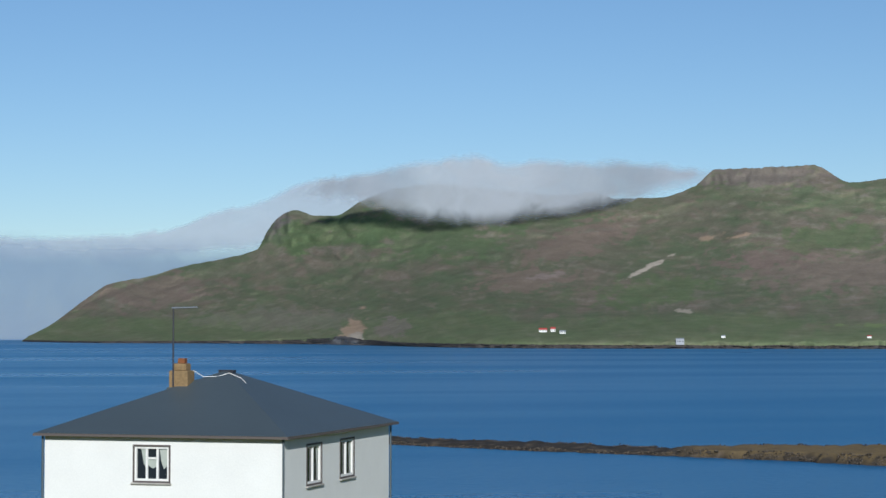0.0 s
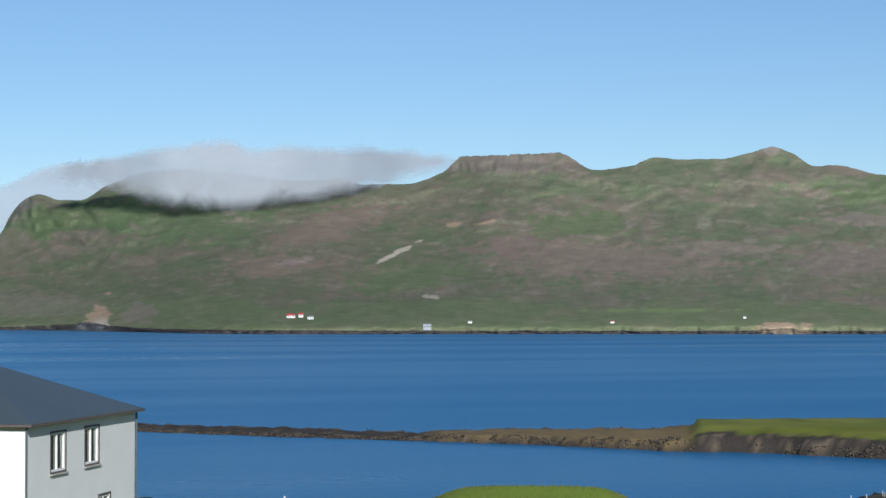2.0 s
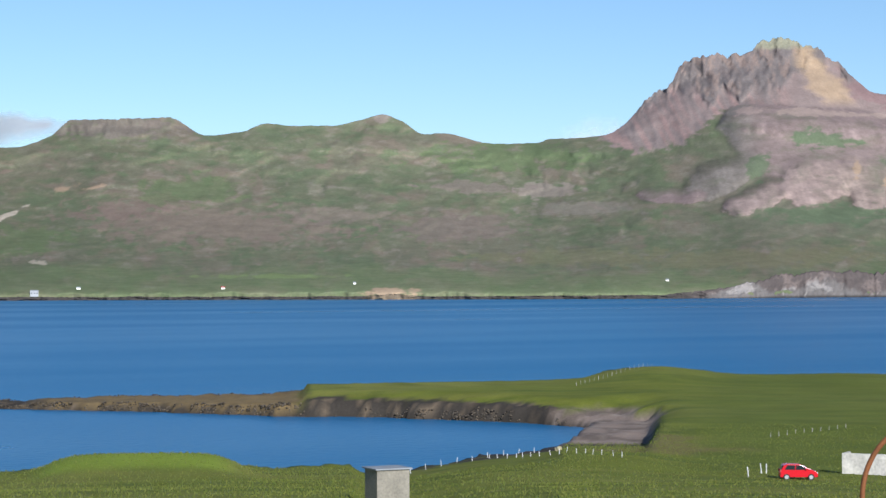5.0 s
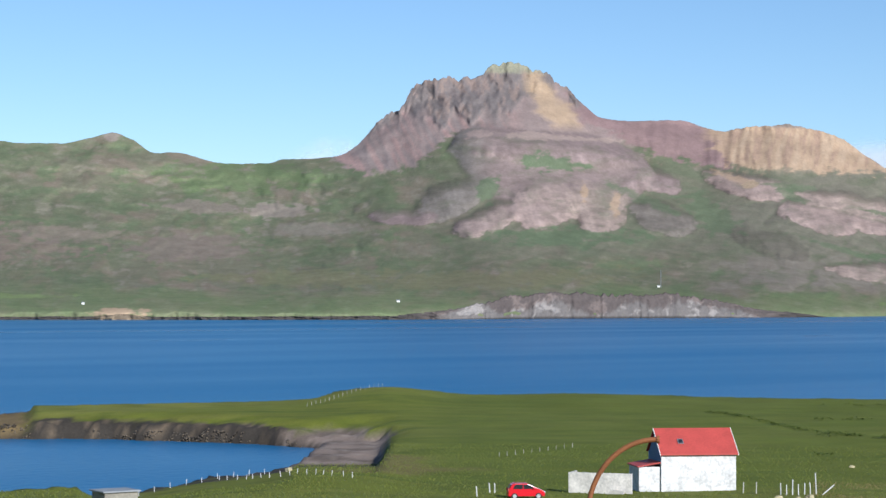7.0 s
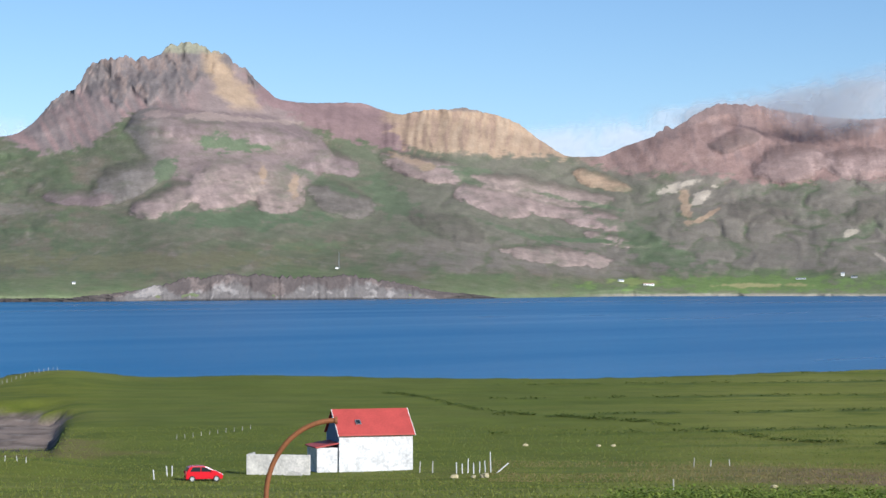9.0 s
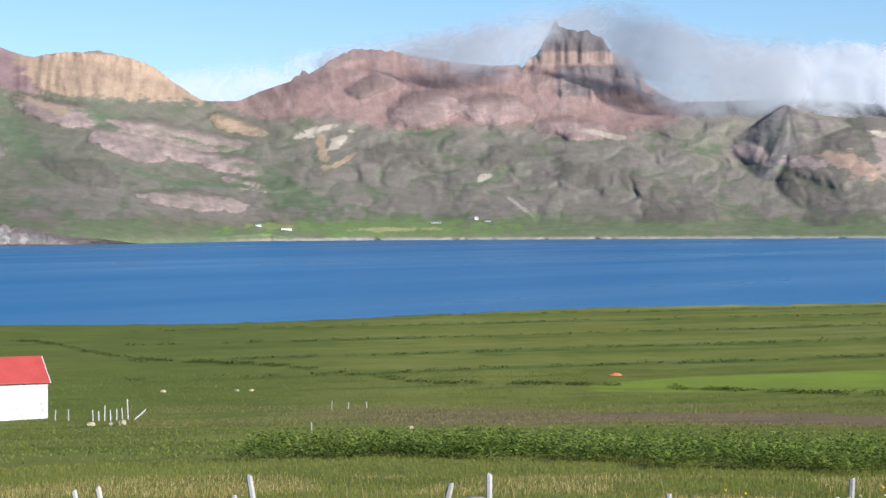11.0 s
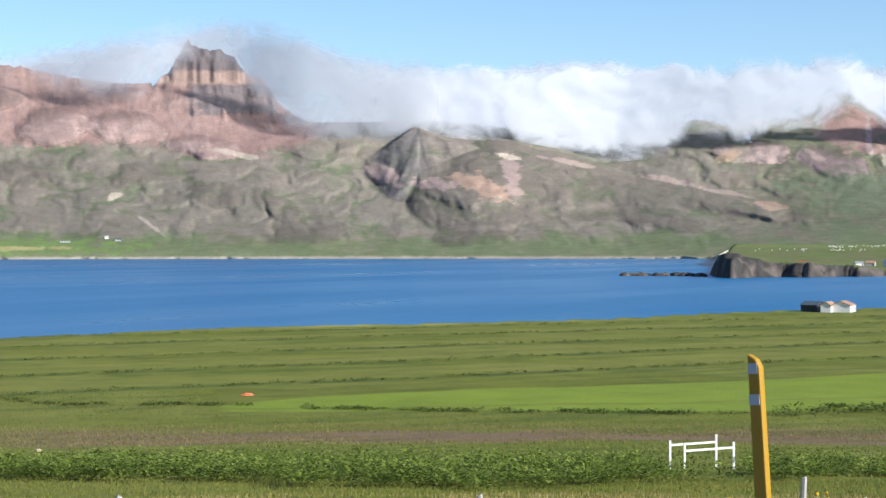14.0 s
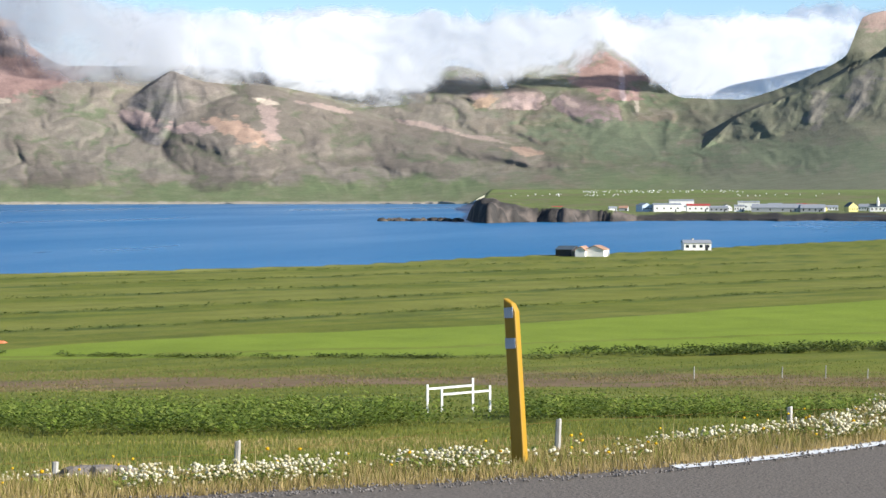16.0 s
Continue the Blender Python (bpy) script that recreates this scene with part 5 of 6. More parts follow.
def bent_pipe():
    p = on_ground(44.0, 45)
    pipe = thing("bent_pipe", pose(p.x, p.y, p.z - 0.3, 0, 0, facing(44.0)), "rusty bent steel pipe standing in the grass", "pipe")
    top = 24 - 45 * math.tan(radians(3.74)) - (p.z - 0.3)
    straight = top - 1.62
    pts = [(-0.03, 0, 0), (-0.03, 0, straight * 0.5), (0, 0, straight)]
    pts += [(1.45 * (1 - math.cos(a)), 0, straight + 1.62 * math.sin(a)) for a in np.linspace(0.1, math.pi / 2, 16)]
    part("tube", tube(pts, 0.055, 12), RUST, pipe)
    x, _, z = pts[-1]
    part("flange", tube([(x, 0, z), (x + 0.06, 0, z)], 0.085, 14), RUST, pipe)


bent_pipe()


# ---- wooden posts ----
def post_mesh(h, r, seed):
    rng = random.Random(seed)
    b = tube([(0, 0, -0.4), (rng.uniform(-0.01, 0.01), 0, h * 0.5), (rng.uniform(-0.015, 0.015), 0, h - 0.02), (0, 0, h)], [r, r * 0.97, r * 0.93, r * 0.8], 7)
    me = bpy.data.meshes.new("post")
    bmesh.ops.recalc_face_normals(b, faces=b.faces)
    b.to_mesh(me)
    b.free()
    me.materials.append(WOOD)
    return me


POSTS = {}


def wooden_post(az, d, h=1.1, r=0.055, lean=0.0, mat=None, group="fence posts", label="weathered grey wooden fence post standing in grass"):
    key = (round(h, 1), r, mat)
    if key not in POSTS:
        POSTS[key] = post_mesh(h, r, len(POSTS))
        if mat:
            POSTS[key].materials[0] = mat
    p = on_ground(az, d)
    o = new("fence_post", POSTS[key])
    o.matrix_world = pose(p.x, p.y, p.z, 0, 0, facing(az)) @ pose(0, 0, 0, 0, lean, 0)
    return tagged(o, label, "post", group)


# fence below the road: bearing, distance, height, lean
for az, d, h, lean in ((48.9, 41, 1.15, -10), (49.6, 40.5, 1.2, -12), (51.7, 40, 0.85, -7), (52.9, 41, 0.95, 0), (53.6, 39, 1.35, -8), (58.4, 38.5, 1.25, 12), (59.8, 38, 1.35, 1), (69.5, 40, 1.24, 1), (78.2, 42, 1.0, 2), (84.45, 43, 1.0, 0), (64.6, 39, 0.9, 3)):
    wooden_post(az, d, h, 0.065, lean)
FENCE = [(47.5, 41), (49.6, 40.5), (53.6, 39), (59.8, 38), (64.6, 39), (69.55, 40), (78.2, 42), (84.45, 43), (90, 45)]
wires = thing("fence_wire", pose(*on_ground(66, 40)), "two thin rusty wires strung between fence posts", "wire", kind="stuff")
for up in (0.55, 0.95):
    pts = [on_ground(a, d) + Vector((0, 0, up)) for a, d in FENCE]
    o = part("wire", tube(pts, 0.0022, 4), RUST, wires)
    o.matrix_parent_inverse = wires.matrix_world.inverted()
# posts on the meadow and along the shore
rng = random.Random(5)
for az, d, h in ((81.9, 216, 1.3), (84.25, 219, 1.3), (85.4, 221, 1.4), (86.5, 223, 1.0), (55.55, 228, 1.0), (56.0, 230, 0.7), (56.5, 232, 0.7), (55.0, 168, 0.85), (48.15, 218, 1.2), (48.5, 218, 1.2)):
    wooden_post(az, d, h, 0.06, rng.uniform(-3, 3))
for i in range(7):
    wooden_post(49.15 + i * 0.155, 214 + rng.uniform(-1, 1), (1.1, 1.0, 1.5, 1.1, 1.2, 1.2, 2.1)[i], 0.06, rng.uniform(-3, 3), WHITE_WORN, "stakes by the barn", "white painted stake in the meadow")
wooden_post(50.25, 214, 1.5, 0.07, 48, WHITE_WORN, "stakes by the barn", "white painted stake leaning in the meadow")
for i in range(9):
    az = 31.9 + i * 0.42
    wooden_post(az, spline(az, NEAR_SHORE).item() - 12, 0.7, 0.04, rng.uniform(-6, 6), WHITE_WORN, "shore fence posts", "small pale fence post above the lagoon")
for i in range(16):
    wooden_post(34.0 + i * 0.24 + rng.uniform(-0.05, 0.05), 262 - i * 2.6, 0.6, 0.04, rng.uniform(-8, 8), WHITE_WORN, "lagoon fence posts", "small pale fence post in the pasture")
for i in range(18):
    wooden_post(36.4 + i * 0.12, 392 + i * 2.2, 0.7, 0.035, rng.uniform(-4, 4), WOOD, "spit fence posts", "small pale fence post on the green spit")
for i in range(10):
    wooden_post(41.6 + i * 0.22, 276 + i * 2, 0.6, 0.035, rng.uniform(-4, 4), WOOD, "pasture fence posts", "small pale fence post in the pasture")
for i in range(6):
    wooden_post(41.0 + i * 0.33 * rng.uniform(0.7, 1.2), 205 + rng.uniform(-4, 6), 1.0, 0.07, rng.uniform(-6, 6), WHITE_WORN, "fence posts by the car", "short pale fence post near the car")

# junk fence below the white house
for i in range(17):
    wooden_post(15.15 + i * 0.075 + rng.uniform(-0.02, 0.02), 120 + rng.uniform(-0.6, 0.6), 1.2 + rng.uniform(-0.35, 0.5), 0.05, rng.uniform(-12, 12), WHITE_WORN, "picket stakes", "white painted stake in a ragged picket row")
for az, h, lean in ((13.9, 1.7, 6), (14.6, 1.5, 0), (14.8, 1.3, -3), (16.55, 1.6, 1), (17.35, 1.5, 4), (17.65, 1.5, 2), (17.98, 2.25, 0)):
    wooden_post(az, 120, h, 0.075, lean, WHITE_WORN, "garden posts", "pale wooden garden post")
gate = thing("pipe_frame", pose(*on_ground(18.7, 121), 0, 0, facing(18.7)), "thin dark metal pipe frame in the grass", "frame")
part("bar", tube([(-0.85, 0, -0.3), (-0.85, 0, 1.75), (0.75, 0, 1.75), (0.75, 0, -0.3)], 0.03, 6), DARK, gate)


def shed():
    az, d = 31.27, 132
    p = on_ground(az, d)
    top = 24 - d * math.tan(radians(5.06)) - p.z
    s = thing("shed", pose(p.x, p.y, p.z, 0, 0, facing(az, 24)), "small flat-roofed concrete shed in the pasture", "shed")
    part("wall", box(-1.1, 1.1, -0.95, -0.75, -0.4, top - 0.1), SHED_WALL, s)
    part("wall", box(-1.1, 1.1, 0.75, 0.95, -0.4, top - 0.1), SHED_WALL, s)
    part("wall", box(-1.1, -0.9, -0.75, 0.75, -0.4, top - 0.1), SHED_WALL, s)
    part("wall", box(0.9, 1.1, -0.75, 0.75, -0.4, top - 0.1), SHED_WALL, s)
    part("roof_slab", box(-1.25, 1.25, -1.1, 1.1, top - 0.1, top, 0.02), ROOF_SLAB, s, "grey concrete roof slab")
    part("vent", box(1.1, 1.13, -0.3, 0.1, top - 0.75, top - 0.4), DARK, s)


SHED_WALL = material("shed_concrete", (0.25, 0.225, 0.18), 0.9, vary=0.3, scale=1.0, fine=7, bump=0.4)
ROOF_SLAB = material("grey_slab", (0.26, 0.27, 0.28), 0.8, vary=0.15, scale=1.5, fine=12)
shed()


def white_rack():
    az, d = 75.5, 110
    p = on_ground(az, d)
    r = thing("rack", pose(p.x, p.y, p.z, 0, 0, facing(az, 12)), "white painted wooden rack frame standing in the meadow", "rack")
    for x, y, h in ((-1.48, 0.6, 1.43), (1.02, 0.9, 1.7), (-1.0, -0.8, 1.42), (1.6, -0.6, 1.44)):
        part("leg", box(x - 0.055, x + 0.055, y - 0.055, y + 0.055, -0.3, h, 0.008), WHITE, r)
    for a, c in (((-1.48, 0.6, 1.19), (1.02, 0.9, 1.31)), ((-1.0, -0.8, 1.02), (1.6, -0.6, 1.16))):
        u = (Vector(c) - Vector(a))
        rail = part("rail", box(0.06, u.length - 0.06, -0.05, 0.05, -0.055, 0.055, 0.008), WHITE, r)
        rail.matrix_local = Matrix.Translation(a) @ Matrix.Rotation(math.atan2(u.y, u.x), 4, "Z") @ Matrix.Rotation(-math.asin(u.z / u.length), 4, "Y")


white_rack()


def marker_post():
    p = ray(77.22) * 13.05
    post = thing("road_marker", pose(p.x, p.y, 22.22, 0, 0, facing(77.1, -36)) @ pose(0, 0, 0, 0, -4.0, 0), "yellow plastic road marker post with grey reflectors at the verge", "marker post")
    b = prism([(-0.05, -0.3), (0.05, -0.3), (0.045, 1.03), (0.02, 1.08), (-0.04, 1.115)], -0.026, 0.026)
    bmesh.ops.bevel(b, geom=b.edges[:], offset=0.008, segments=2, affect="EDGES", profile=0.5)
    body = part("body", b, YELLOW, post)
    part("reflector", box(-0.036, 0.03, -0.0295, -0.0265, 0.99, 1.055), REFLECT, body, "silver grey reflector strip")
    part("reflector", box(-0.041, 0.036, -0.0295, -0.0265, 0.80, 0.865), REFLECT, body, "silver grey reflector strip")


marker_post()


# ---- rocks ----
def rock_mesh(seed, mat):
    b = bmesh.new()
    bmesh.ops.create_icosphere(b, subdivisions=3, radius=1)
    off = Vector((seed * 3.7, seed * 1.3, 0))
    for v in b.verts:
        n = noise.noise(v.co * 0.9 + off) * 0.55 + noise.noise(v.co * 2.3 + off) * 0.22 + noise.noise(v.co * 5 + off) * 0.07
        v.co *= 1 + n
        v.co = Vector([round(c * 2.2) / 2.2 * 0.5 + c * 0.5 for c in v.co])
        v.co.z *= 0.75
    me = bpy.data.meshes.new("rock")
    b.to_mesh(me)
    b.free()
    me.materials.append(mat)
    return me


PALE_ROCK = material("yellow_lichen_rock", (0.40, 0.34, 0.20), 0.95, vary=0.45, scale=3.0, fine=16, bump=0.7, objvary=0.1)
ROCKS = [rock_mesh(k, ROCK) for k in range(5)] + [rock_mesh(9, PALE_ROCK)]


def rock(az, d, size, kind, squash=1.0, lift=0.0, group="rock pile", label="grey-brown lichen-spotted boulder in the grass"):
    p = on_ground(az, d)
    o = new("rock", ROCKS[kind])
    o.matrix_world = pose(p.x, p.y, p.z + lift + 0.25 * size, 0, 0, (az * 77) % 360) @ Matrix.Diagonal((size, size * 0.8, size * squash, 1))
    return tagged(o, label, "rock", group)


for az, d, size, kind, sq in ((52.2, 37, 0.5, 0, 0.7), (54.2, 36, 0.4, 1, 0.8), (55.6, 36.5, 0.35, 2, 0.8), (56.0, 36, 0.42, 3, 0.8), (56.9, 36.8, 0.62, 1, 1.0), (57.6, 36.9, 0.68, 0, 1.0), (58.25, 36.2, 0.4, 4, 1.0), (58.7, 36.6, 0.62, 2, 1.15), (59.3, 36.8, 0.72, 3, 1.2), (58.0, 35.5, 0.4, 2, 0.7), (60.4, 36.5, 0.62, 5, 1.25), (60.95, 36.4, 0.55, 5, 1.1), (61.4, 36.2, 0.4, 5, 0.9)):
    rock(az, d, size * 1.1, kind, sq, 0.06)
for az, d, size, kind, lift in ((63.8, 24, 0.26, 0, 0.25), (64.3, 24, 0.3, 1, 0.3), (64.9, 24.2, 0.32, 2, 0.3), (65.3, 24, 0.36, 3, 0.35), (65.9, 24.1, 0.36, 1, 0.35), (66.5, 24, 0.34, 4, 0.35), (66.2, 23.6, 0.28, 0, 0.2), (65.1, 23.6, 0.25, 2, 0.2), (66.9, 24, 0.3, 3, 0.3), (64.6, 23.5, 0.22, 4, 0.15)):
    rock(az, d + 13, size * 1.3, kind, 0.9, lift * 1.2 + 0.06, "stone heap", "rough grey stone in a heap below the verge")
for az, d, size in ((49.1, 205, 0.45), (49.9, 204, 0.55), (49.6, 204, 0.35), (51.0, 262, 0.35), (53.0, 262, 0.3), (53.4, 262, 0.3), (57.7, 182, 0.3), (35.9, 264, 0.6)):
    rock(az, d, size, 5, 0.8, 0, "white stones", "pale boulder lying in the meadow")
tarp = thing("tarp", pose(*on_ground(63.24, 288), 0, 0, facing(63)), "small orange-red tarp heap lying on the field", "tarp")
b = bmesh.new()
bmesh.ops.create_icosphere(b, subdivisions=3, radius=0.5)
for v in b.verts:
    v.co = Vector((v.co.x * 2.0, v.co.y, max(v.co.z, 0) * (0.7 + 0.5 * noise.noise(v.co * 4)) - 0.05))
part("sheet", b, material("orange_plastic", (0.62, 0.16, 0.06), 0.5), tarp)


# ---- houses near and far ----
GREY_ROOF = material("grey_sheet_roof", (0.28, 0.29, 0.30), 0.5, vary=0.1, scale=0.3, fine=3)
RUST_ROOF = material("rusty_sheet_roof", (0.38, 0.22, 0.14), 0.7, vary=0.25, scale=0.4, fine=3)
PALE_BLUE = material("pale_blue_cladding", (0.45, 0.56, 0.66), 0.6, vary=0.08)
YELLOW_WALL = material("yellow_wall", (0.62, 0.55, 0.20), 0.7, vary=0.08)
GREY_WALL = material("grey_cladding", (0.38, 0.38, 0.38), 0.7, vary=0.1)


def small_house(az, d, w, dep, h, rise, wall, roof, turn, label, gable_front=False, windows=3, group="", base=None, door=True):
    """A gabled building. gable_front: its gable looks at the viewpoint."""
    p = on_ground(az, d)
    ho = thing("house", pose(p.x, p.y, p.z if base is None else base, 0, 0, facing(az, turn) + (90 if gable_front else 0)), label, "house", group)
    if gable_front:
        w, dep = dep, w
    hw, hd = w / 2, dep / 2
    b = prism([(-hd, -1.5), (hd, -1.5), (hd, h), (0, h + rise), (-hd, h)], -hw, hw)
    bmesh.ops.rotate(b, verts=b.verts, cent=(0, 0, 0), matrix=Matrix.Rotation(radians(90), 3, "Z"))
    part("wall", b, wall, ho)
    o = 0.25
    k = rise / hd
    for sy in (-1, 1):
        b = prism([(0, h + rise + 0.03), (sy * (hd + o), h - o * k + 0.03), (sy * (hd + o), h - o * k + 0.18), (0, h + rise + 0.18)], -hw - o, hw + o)
        bmesh.ops.rotate(b, verts=b.verts, cent=(0, 0, 0), matrix=Matrix.Rotation(radians(90), 3, "Z"))
        part("roof", b, roof, ho)
    ww = min(1.4, w / (windows * 2 + 1)) if windows else 0
    for i in range(windows):
        x = -hw + w * (i + 0.5) / windows
        part("window", box(x - ww / 2, x + ww / 2, -hd - 0.03, -hd + 0.05, h * 0.38, h * 0.38 + min(1.3, h * 0.4)), GLASS, ho)
        if gable_front:
            y = -hd + dep * (i + 0.5) / windows
            part("window", box(-hw - 0.03, -hw + 0.05, y - ww / 2, y + ww / 2, h * 0.38, h * 0.38 + min(1.3, h * 0.4)), GLASS, ho)
    if door:
        part("door", box(hw * 0.55, hw * 0.55 + 1.0, -hd - 0.04, -hd + 0.05, 0, min(2.1, h * 0.8)), DARK, ho)
    return ho


# farm sheds by the fjord
small_house(78.5, 636, 5.0, 8, 1.9, 1.0, DARK, ROOF_GREY, -20, "dark low farm shed beside white sheds", False, 0)
small_house(78.9, 630, 3.0, 8, 2.0, 1.0, WHITE, RUST_ROOF, -12, "white gabled shed with a rusty roof", True, 0)
small_house(79.28, 631, 5.8, 8, 2.0, 1.2, WHITE, RUST_ROOF, -12, "white gabled farm shed with a rusty roof", True, 0)
hs = small_house(81.95, 700, 9.0, 7, 2.3, 0.9, WHITE, GREY_ROOF, 8, "low white cottage with a grey roof by the water", False, 4)
part("chimney", box(-1.5, -0.9, -0.3, 0.3, 2.7, 3.9, 0.03), CONCRETE, hs)
# village across the bay: bearing, distance, width, depth, wall, rise, materials, turn, label
for az, d, w, dep, h, rise, wall, roof, turn, label, gf in (
        (80.55, 1850, 9, 16, 5.5, 2.0, PALE_BLUE, GREY_ROOF, 20, "pale blue hall end in the village", True),
        (81.15, 1845, 24, 14, 6.0, 1.2, WHITE, GREY_ROOF, 8, "large white fish hall in the village", False),
        (81.55, 1905, 22, 10, 9.0, 1.2, WHITE, GREY_ROOF, 5, "white building behind the fish hall", False),
        (82.0, 1860, 20, 10, 5.0, 1.5, WHITE, RED, 5, "white house with a low red roof", False),
        (82.55, 1830, 16, 9, 3.5, 1.5, GREY_WALL, GREY_ROOF, 0, "grey shed by the village shore", False),
        (83.1, 1830, 9, 9, 5.0, 1.0, WHITE, GREY_ROOF, 0, "white box-shaped shed in the village", False),
        (83.35, 1960, 20, 12, 7.5, 1.0, WHITE, GREY_ROOF, 0, "tall white hall in the village", False),
        (84.05, 1965, 13, 10, 5.0, 1.5, PALE_BLUE, GREY_ROOF, 0, "pale blue house in the village", False),
        (84.1, 1820, 42, 14, 3.6, 3.2, GREY_WALL, GREY_ROOF, -4, "long low grey hall on the shore", False),
        (85.05, 1815, 20, 14, 3.4, 3.0, GREY_WALL, GREY_ROOF, -4, "grey hall end on the shore", False),
        (85.0, 1930, 10, 8, 3.5, 2.5, WHITE, RUST_ROOF, 0, "small house with an orange roof", False),
        (86.05, 1840, 9, 8, 4.5, 3.5, YELLOW_WALL, ROOF_GREY, 30, "yellow house with a dark roof", True),
        (86.75, 1860, 14, 8, 4.0, 2.5, WHITE, ROOF_GREY, 5, "white church with a small steeple", False),
        (87.3, 1870, 10, 8, 4.0, 2.0, WHITE, RED, 0, "white house with a red roof", False),
        (85.55, 1975, 11, 8, 3.0, 1.5, WHITE, GREY_ROOF, 0, "low white house at the village edge", False),
        (79.7, 1880, 7, 6, 2.6, 1.5, WHITE, GREY_ROOF, 10, "small white cottage beside the fish hall", False),
        (80.0, 1930, 8, 6, 3.0, 2.0, GREY_WALL, RUST_ROOF, -10, "small grey shed with a rusty roof", False),
        (82.75, 1905, 9, 7, 3.5, 2.2, WHITE, ROOF_GREY, 15, "white house with a dark roof among sheds", True),
        (84.75, 1990, 9, 7, 3.5, 2.4, WHITE, RED, -12, "white house with a red roof behind the hall", False),
        (85.3, 1880, 7, 6, 3.0, 2.0, YELLOW_WALL, RUST_ROOF, 20, "small yellow house with a rusty roof", True),
        (86.4, 1950, 10, 7, 3.5, 2.4, WHITE, GREY_ROOF, -8, "white house on the rise behind the church", False),
        (87.0, 1925, 9, 7, 4.0, 2.4, PALE_BLUE, ROOF_GREY, 12, "pale blue house near the church", True),
        (78.2, 1960, 10, 7, 3.0, 1.5, WHITE, RED, 0, "small white house with a red roof on the flat", False)):
    small_house(az, d, w, dep, h, rise, wall, roof, turn, label, gf, 0 if w < 9 else 4, "village houses")
steeple = thing("steeple", pose(*on_ground(86.75, 1858)), "white pointed church steeple", "steeple")
b = tube([(0, 0, 0), (0, 0, 8), (0, 0, 8.01), (0, 0, 13)], [1.3, 1.3, 1.5, 0.1], 8)
part("spire", b, WHITE, steeple)
# farms on the far shore
for az, el, w, dep, h, rise, wall, roof, label in (
        (18.15, -0.09, 15, 9, 4.5, 3.5, WHITE, RED, "white farmhouse with a red roof"), (18.42, -0.08, 9, 8, 5.5, 3.5, WHITE, RED, "white farm building with a red roof"), (18.68, -0.13, 11, 8, 4.0, 2.0, WHITE, GREY_ROOF, "low white farm shed on the slope"),
        (21.84, -0.4, 14, 9, 9.0, 1.0, GREY_WALL, GREY_ROOF, "pale grey building on the far shore"), (23.0, -0.24, 7, 6, 3.0, 1.5, WHITE, GREY_ROOF, "small white cottage on the far shore"), (26.85, -0.24, 7, 6, 3.0, 1.5, WHITE, RED, "small cottage on the far shore"),
        (30.4, -0.12, 5, 5, 3.0, 1.5, WHITE, GREY_ROOF, "small white cottage on the far shore"), (38.86, -0.05, 6, 5, 3.0, 1.5, WHITE, GREY_ROOF, "small white cottage on the far shore"), (45.9, 0.36, 6, 6, 3.5, 1.0, WHITE, GREY_ROOF, "small white hut above the sea cliff"),
        (53.6, 0.02, 14, 8, 4.0, 2.0, WHITE, GREY_ROOF, "long white farm shed on a field"), (54.35, -0.08, 26, 9, 4.0, 2.0, WHITE, RUST_ROOF, "farm buildings with reddish roofs"), (58.4, 0.08, 26, 8, 3.0, 1.0, GREY_WALL, GREY_ROOF, "long grey farm shed on a field"),
        (59.5, 0.18, 10, 8, 6.0, 3.0, WHITE, GREY_ROOF, "white farmhouse on a green field"), (59.8, 0.12, 16, 8, 4.0, 2.0, GREY_WALL, ROOF_GREY, "farm shed with a dark roof")):
    small_house(az, on_slope(az, el), w * 0.7, dep * 0.7, h * 0.62, rise * 0.62, wall, roof, 0, label, False, 3 if w > 8 else 0, "far shore farms", door=False)
mast = thing("radio_mast", pose(*on_ground(45.96, on_slope(45.96, 0.36))), "thin steel radio mast above the sea cliff", "mast")
part("pole", tube([(0, 0, -1), (0, 0, 26)], [0.5, 0.3], 6), STEEL, mast)
pier = thing("pier", pose(*(ray(86.9) * 1690), 0, 0, facing(86.9)), "dark concrete pier on the bay", "pier")
part("deck", box(-24, 60, -5, 5, -2, 3.2, 0.2), ROOF_GREY, pier)
# hay bales on the fields behind the village
b = bmesh.new()
bmesh.ops.create_uvsphere(b, u_segments=8, v_segments=6, radius=1.0)
bale_me = bpy.data.meshes.new("hay_bale")
b.to_mesh(bale_me)
b.free()
bale_me.materials.append(WHITE)
for i in range(110):
    f = rng.random()
    if i < 75:
        az, d = mix(78.9, 83.2, f), rng.choice((2545, 2590, 2640)) + rng.uniform(-3, 3)
    else:
        az, d = rng.choice((rng.uniform(76.8, 80.0), rng.uniform(83, 86.5))), rng.uniform(2420, 2480)
    o = new("hay_bale", bale_me)
    p = on_ground(az, d)
    o.matrix_world = pose(p.x, p.y, p.z + 0.55, 0, 0, 0) @ Matrix.Diagonal((0.75, 0.75, 0.65, 1))
    tagged(o, "white wrapped hay bale on a mown field", "hay bale", "hay bales")


